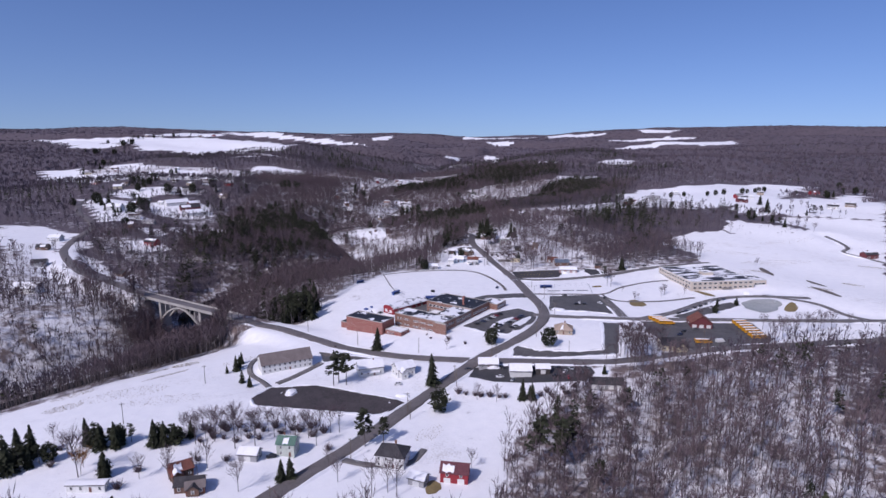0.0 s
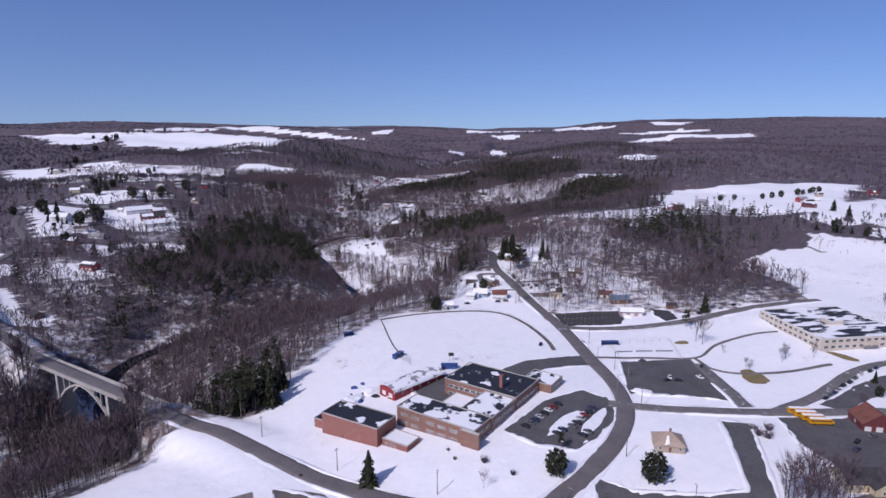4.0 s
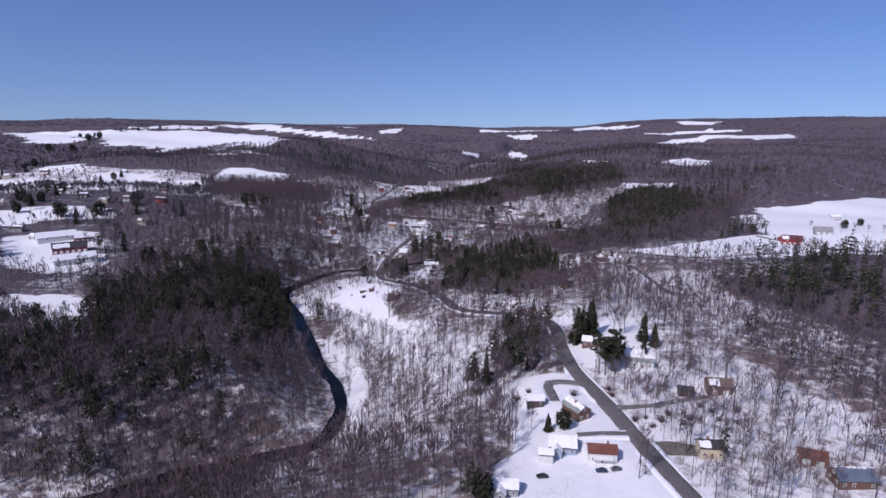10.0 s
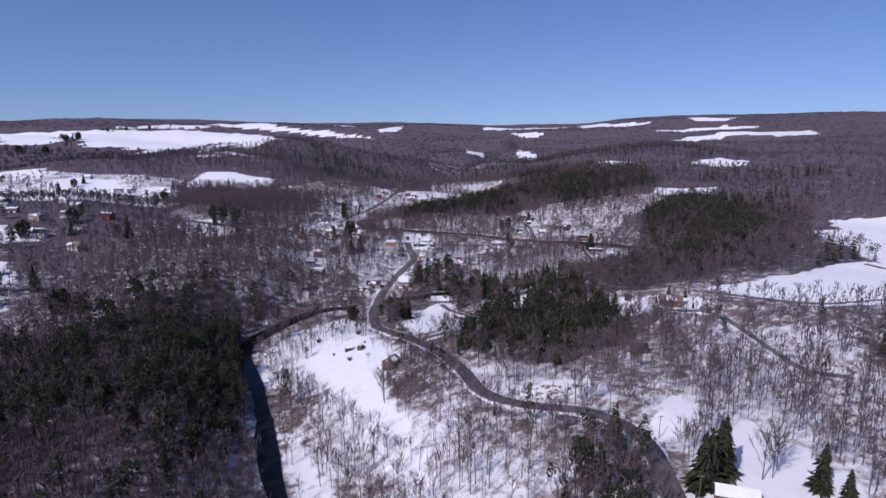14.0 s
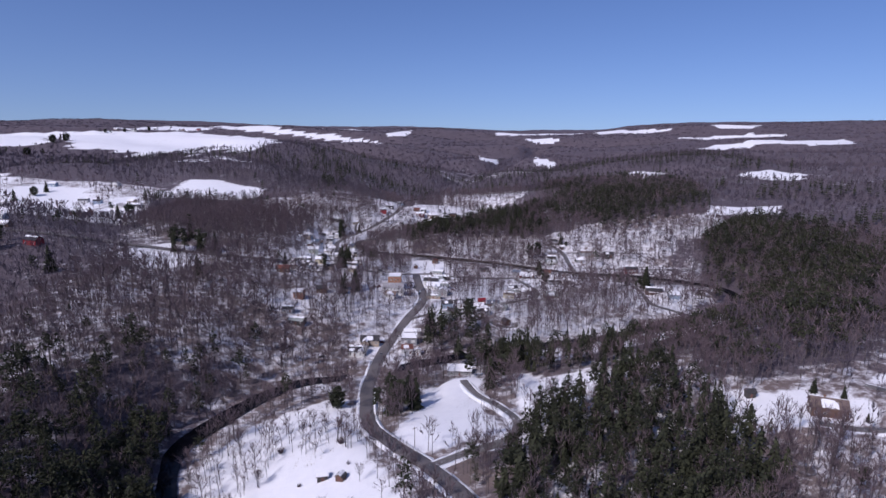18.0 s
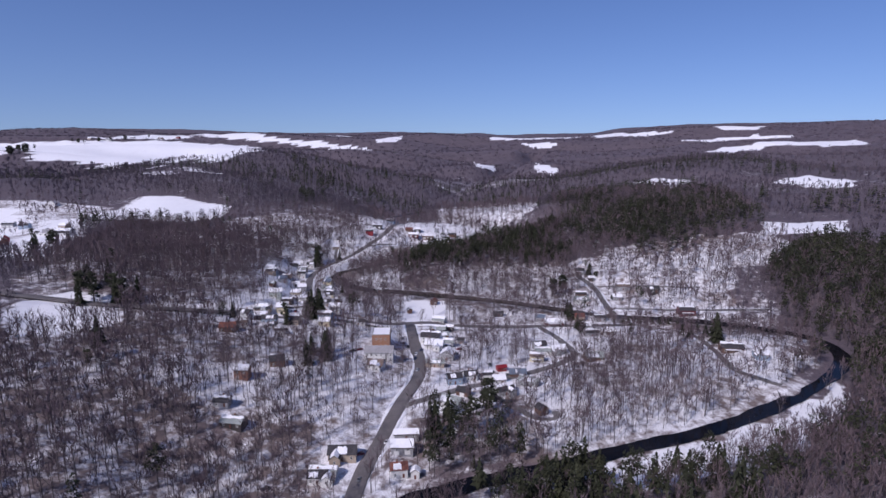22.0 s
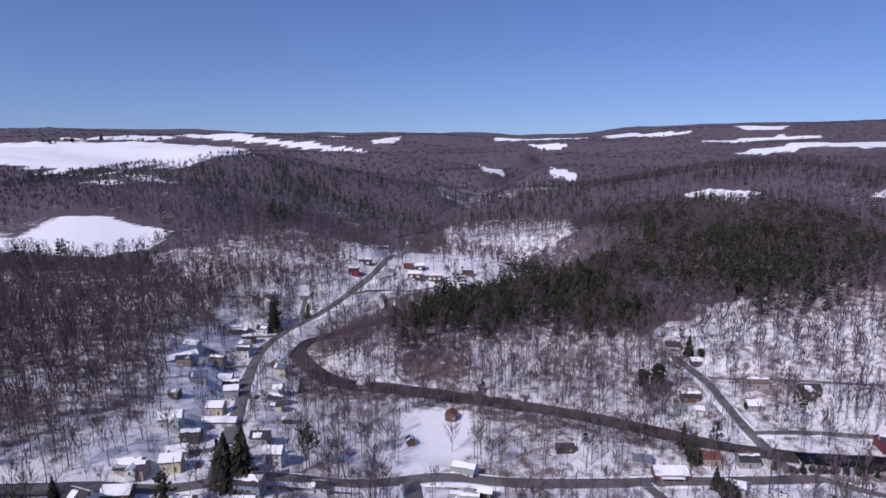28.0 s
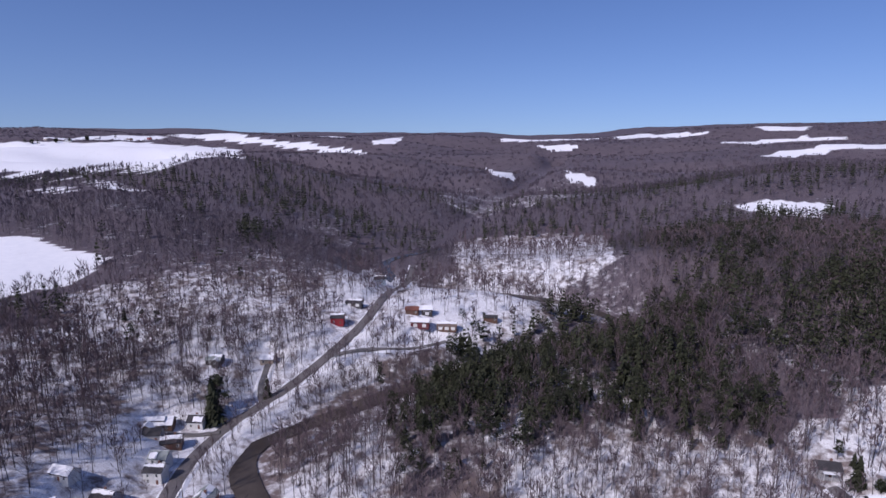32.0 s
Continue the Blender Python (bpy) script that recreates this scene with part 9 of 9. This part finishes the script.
# brown bare woods with scattered pines round the bluff and down to the near river bank
x, y = scatter(-40, 420, 985, 1870, 6.0, 680)
low = in_any(x, y, EAST_WOODS, 8.0) & ~in_any(x, y, OPEN) & clear_of_roads(x, y, 4.0) & clear_of_houses(x, y)
x, y = x[low], y[low]
mottle = np.sin(x / 31 + 0.8 * np.sin(y / 40)) * np.sin(y / 37 + 0.5) + 0.55 * np.sin(x / 13 + y / 17)
u = rng(681).random(len(x))
dark = (u < 0.10) | (((y < 1110) | (y > 1480)) & (mottle > 0.0) & (u < 0.5))
stand("bare_woods", x[~dark], y[~dark], MID_BARE, 13.0, 21.0, 682, "brown leafless woods on a steep shaded bank", "woods")
stand("pine_woods", x[dark], y[dark], MID_ROUND, 12.0, 19.0, 683, "dark pines scattered through bare woods", "woods", fat=(0.8, 1.1))
# bare trees and brush along the near bank of the upper river
reach = np.array([p[:2] for p in RIVER if 1270 < p[1] < 1425 and p[0] < 175], float)
step_along = np.linspace(0, len(reach) - 1.001, 190)
cell = step_along.astype(int)
r = rng(684)
along = reach[cell] + (reach[cell + 1] - reach[cell]) * (step_along - cell)[:, None]
run = reach[cell + 1] - reach[cell]
off = np.column_stack([-run[:, 1], run[:, 0]]) / np.linalg.norm(run, axis=1)[:, None]
off *= np.where(off[:, 1] > 0, -1, 1)[:, None]
bank_x, bank_y = (along + off * r.uniform(8.5, 19, 190)[:, None] + r.normal(0, 2, (190, 2))).T
low = clear_of_roads(bank_x, bank_y, 2.5) & clear_of_houses(bank_x, bank_y)
stand("bank_trees", bank_x[low], bank_y[low], NEAR_LIGHT, 8.0, 15.0, 685, "thin bare trees lining a dark river", "woods", fat=(1.0, 1.5))
# taller thin trees on the bright slopes above the lanes
x, y = scatter(40, 290, 1180, 1520, 9.0, 686)
low = in_any(x, y, {k: LIGHT[k] for k in ("bright_bluff", "east_slope", "bank_slope", "loop_wood")}) & (x > 50) & clear_of_roads(x, y, 3.5) & clear_of_houses(x, y)
stand("open_woods", x[low], y[low], NEAR_LIGHT, 13.0, 21.0, 687, "tall thin bare trees on a bright snowy slope", "woods")
# tall trees that stand in the gorge just below the bridge
r = rng(640)
u, o = r.uniform(0.0, 1.1, 330), r.uniform(7, 34, 330)
d = BRIDGE_B - BRIDGE_A
n = np.array((d[1], -d[0])) / np.hypot(*d)
side = n if n[1] < 0 else -n
gx, gy = BRIDGE_A[0] + d[0] * u + side[0] * o, BRIDGE_A[1] + d[1] * u + side[1] * o
far_off = near_line(gx, gy, RIVER)[0] > 6
stand("gorge_trees", gx[far_off], gy[far_off], NEAR_BARE, 19.0, 28.0, 641, "tall bare trees crowding a gorge below a bridge", "woods")

# tall close woods on the river banks, round the bridge and above the pasture
for i, (key, gap, pines, lo, hi, words) in enumerate((
        ("river_bank", 9.0, 0.2, 15.0, 23.0, "tall bare trunks on a shaded river bank"), ("river_woods", 8.0, 0.03, 14.0, 22.0, "brown leafless woods above a river"),
        ("bridge_hill", 8.5, 0.12, 11.0, 18.0, "brown bare woods on a hill beyond a bridge"), ("bridge_foot", 8.0, 0.02, 14.0, 22.0, "brown bare woods on a slope beside a bridge"),
        ("pasture_edge", 8.5, 0.05, 12.0, 19.0, "bare woods below a snowy pasture"), ("field_edge", 6.5, 0.0, 13.0, 20.0, "brown bare woods along the edge of a snowy field"), ("south_woods", 9.5, 0.03, 17.0, 23.0, "tall purple-brown leafless woods beside a road"),
        ("lot_woods", 6.5, 0.06, 14.0, 21.0, "dense brown bare woods behind a car park"), ("west_bank", 8.5, 0.6, 14.0, 22.0, "tall bare trunks on a shaded river bank"), ("road_grove", 5.0, 0.12, 13.0, 20.0, "brown bare grove beside a road"))):
    P = np.array(BANK_WOODS[key], float)
    x, y = scatter(P[:, 0].min(), P[:, 0].max(), P[:, 1].min(), P[:, 1].max(), gap, 700 + 4 * i)
    low = inside(x, y, BANK_WOODS[key]) & ~in_any(x, y, OPEN) & clear_of_roads(x, y, 4.0) & clear_of_houses(x, y)
    x, y = x[low], y[low]
    dark = rng(701 + 4 * i).random(len(x)) < pines
    stand("bare_woods", x[~dark], y[~dark], MID_BARE if key == "bridge_hill" else NEAR_BARE, lo, hi, 702 + 4 * i, words, "woods")
    stand("pine_woods", x[dark], y[dark], NEAR_ROUND if key in ("river_bank", "west_bank") else MID_ROUND, lo * 0.9, hi * 0.95, 703 + 4 * i, "dark pines scattered through bare woods", "woods", fat=(0.8, 1.1))
# low brush on the snowy river bank and thin trees over the river meadow
x, y = scatter(-30, 165, 1080, 1225, 6.5, 690)
low = inside(x, y, OPEN["river_snow"]) & clear_of_roads(x, y, 1.0)
stand("scrub", x[low], y[low], NEAR_BARE, 2.5, 5.5, 691, "low brown brush on a snowy river bank", "shrubs", fat=(1.2, 1.8))
MEADOW_CORE = [(-164, 924), (-150, 955), (-110, 950), (-100, 905), (-58, 795), (-57, 770), (-95, 823), (-150, 899)]
x, y = scatter(-205, -40, 730, 1035, 6.0, 692)
low = (inside(x, y, OPEN["river_meadow"]) | inside(x, y, OPEN["meadow"])) & ~inside(x, y, MEADOW_CORE) & (y < 985) & clear_of_roads(x, y, 3.0) & clear_of_houses(x, y)
stand("open_woods", x[low], y[low], NEAR_LIGHT, 9.0, 16.0, 693, "thin bare trees in a snowy river meadow", "woods", fat=(1.0, 1.4))
# low brown scrub on the river bluff, and more thin trees on the slope west of the bridge
x, y = scatter(-270, -200, 630, 664, 2.6, 650)
low = inside(x, y, [(-267, 655), (-244, 661), (-207, 662), (-203, 654), (-232, 644), (-251, 632)]) & (near_line(x, y, RIVER)[0] > 6)
stand("scrub", x[low], y[low], NEAR_BARE, 3.5, 6.0, 651, "low dense brown scrub on a snowy bluff", "shrubs", fat=(1.4, 2.2))
x, y = scatter(-420, -250, 370, 545, 11.0, 652)
low = inside(x, y, LIGHT["bridge_wood"]) & clear_of_roads(x, y, 4.0) & clear_of_houses(x, y)
stand("open_woods", x[low], y[low], NEAR_LIGHT, 11.0, 19.0, 653, "thin grey bare trees on a snowy slope beside a bridge", "woods")
# tall bare woods on the slope west of the village, and brown scrub up the hill behind it
x, y = scatter(-510, -200, 1035, 1585, 6.0, 654)
low = in_any(x, y, DENSE) & ~in_any(x, y, OPEN) & clear_of_roads(x, y, 4.0) & clear_of_houses(x, y)
stand("bare_woods", x[low], y[low], NEAR_BARE, 16.0, 25.0, 655, "tall leafless woods on a shaded slope behind houses", "woods")
x, y = scatter(-410, -190, 1524, 1770, 6.2, 656)
low = inside(x, y, LIGHT["west_hill"]) & clear_of_roads(x, y, 4.0) & clear_of_houses(x, y) & (np.sin(x / 19) * np.sin(y / 15) > -0.25)
stand("scrub", x[low], y[low], MID_BARE, 6.0, 11.5, 657, "low brown scrub on a snowy hillside", "shrubs", fat=(1.2, 1.8))
# bare yard trees and saplings among the upper village lots
x, y = scatter(-310, -110, 1430, 1640, 7.0, 658)
low = (inside(x, y, [(-300, 1480), (-310, 1594), (-208, 1632), (-221, 1489), (-245, 1430)]) | inside(x, y, [(-225, 1500), (-185, 1625), (-115, 1610), (-125, 1520), (-195, 1440)])) & clear_of_roads(x, y, 3.5) & clear_of_houses(x, y)
stand("yard_trees", x[low], y[low], NEAR_LIGHT, 7.0, 14.0, 659, "slender bare trees and saplings between village houses", "trees", fat=(1.0, 1.5))
# more bare trees on the bank east of the river bend
x, y = scatter(-45, 140, 1330, 1425, 8.0, 660)
low = inside(x, y, [(-19, 1367), (38, 1410), (57, 1425), (135, 1390), (110, 1335), (60, 1340), (30, 1365)]) & clear_of_roads(x, y, 3.5) & clear_of_houses(x, y)
stand("open_woods", x[low], y[low], NEAR_LIGHT, 9.0, 17.0, 661, "thin bare trees on a snowy bank above a lane", "woods", fat=(1.0, 1.4))
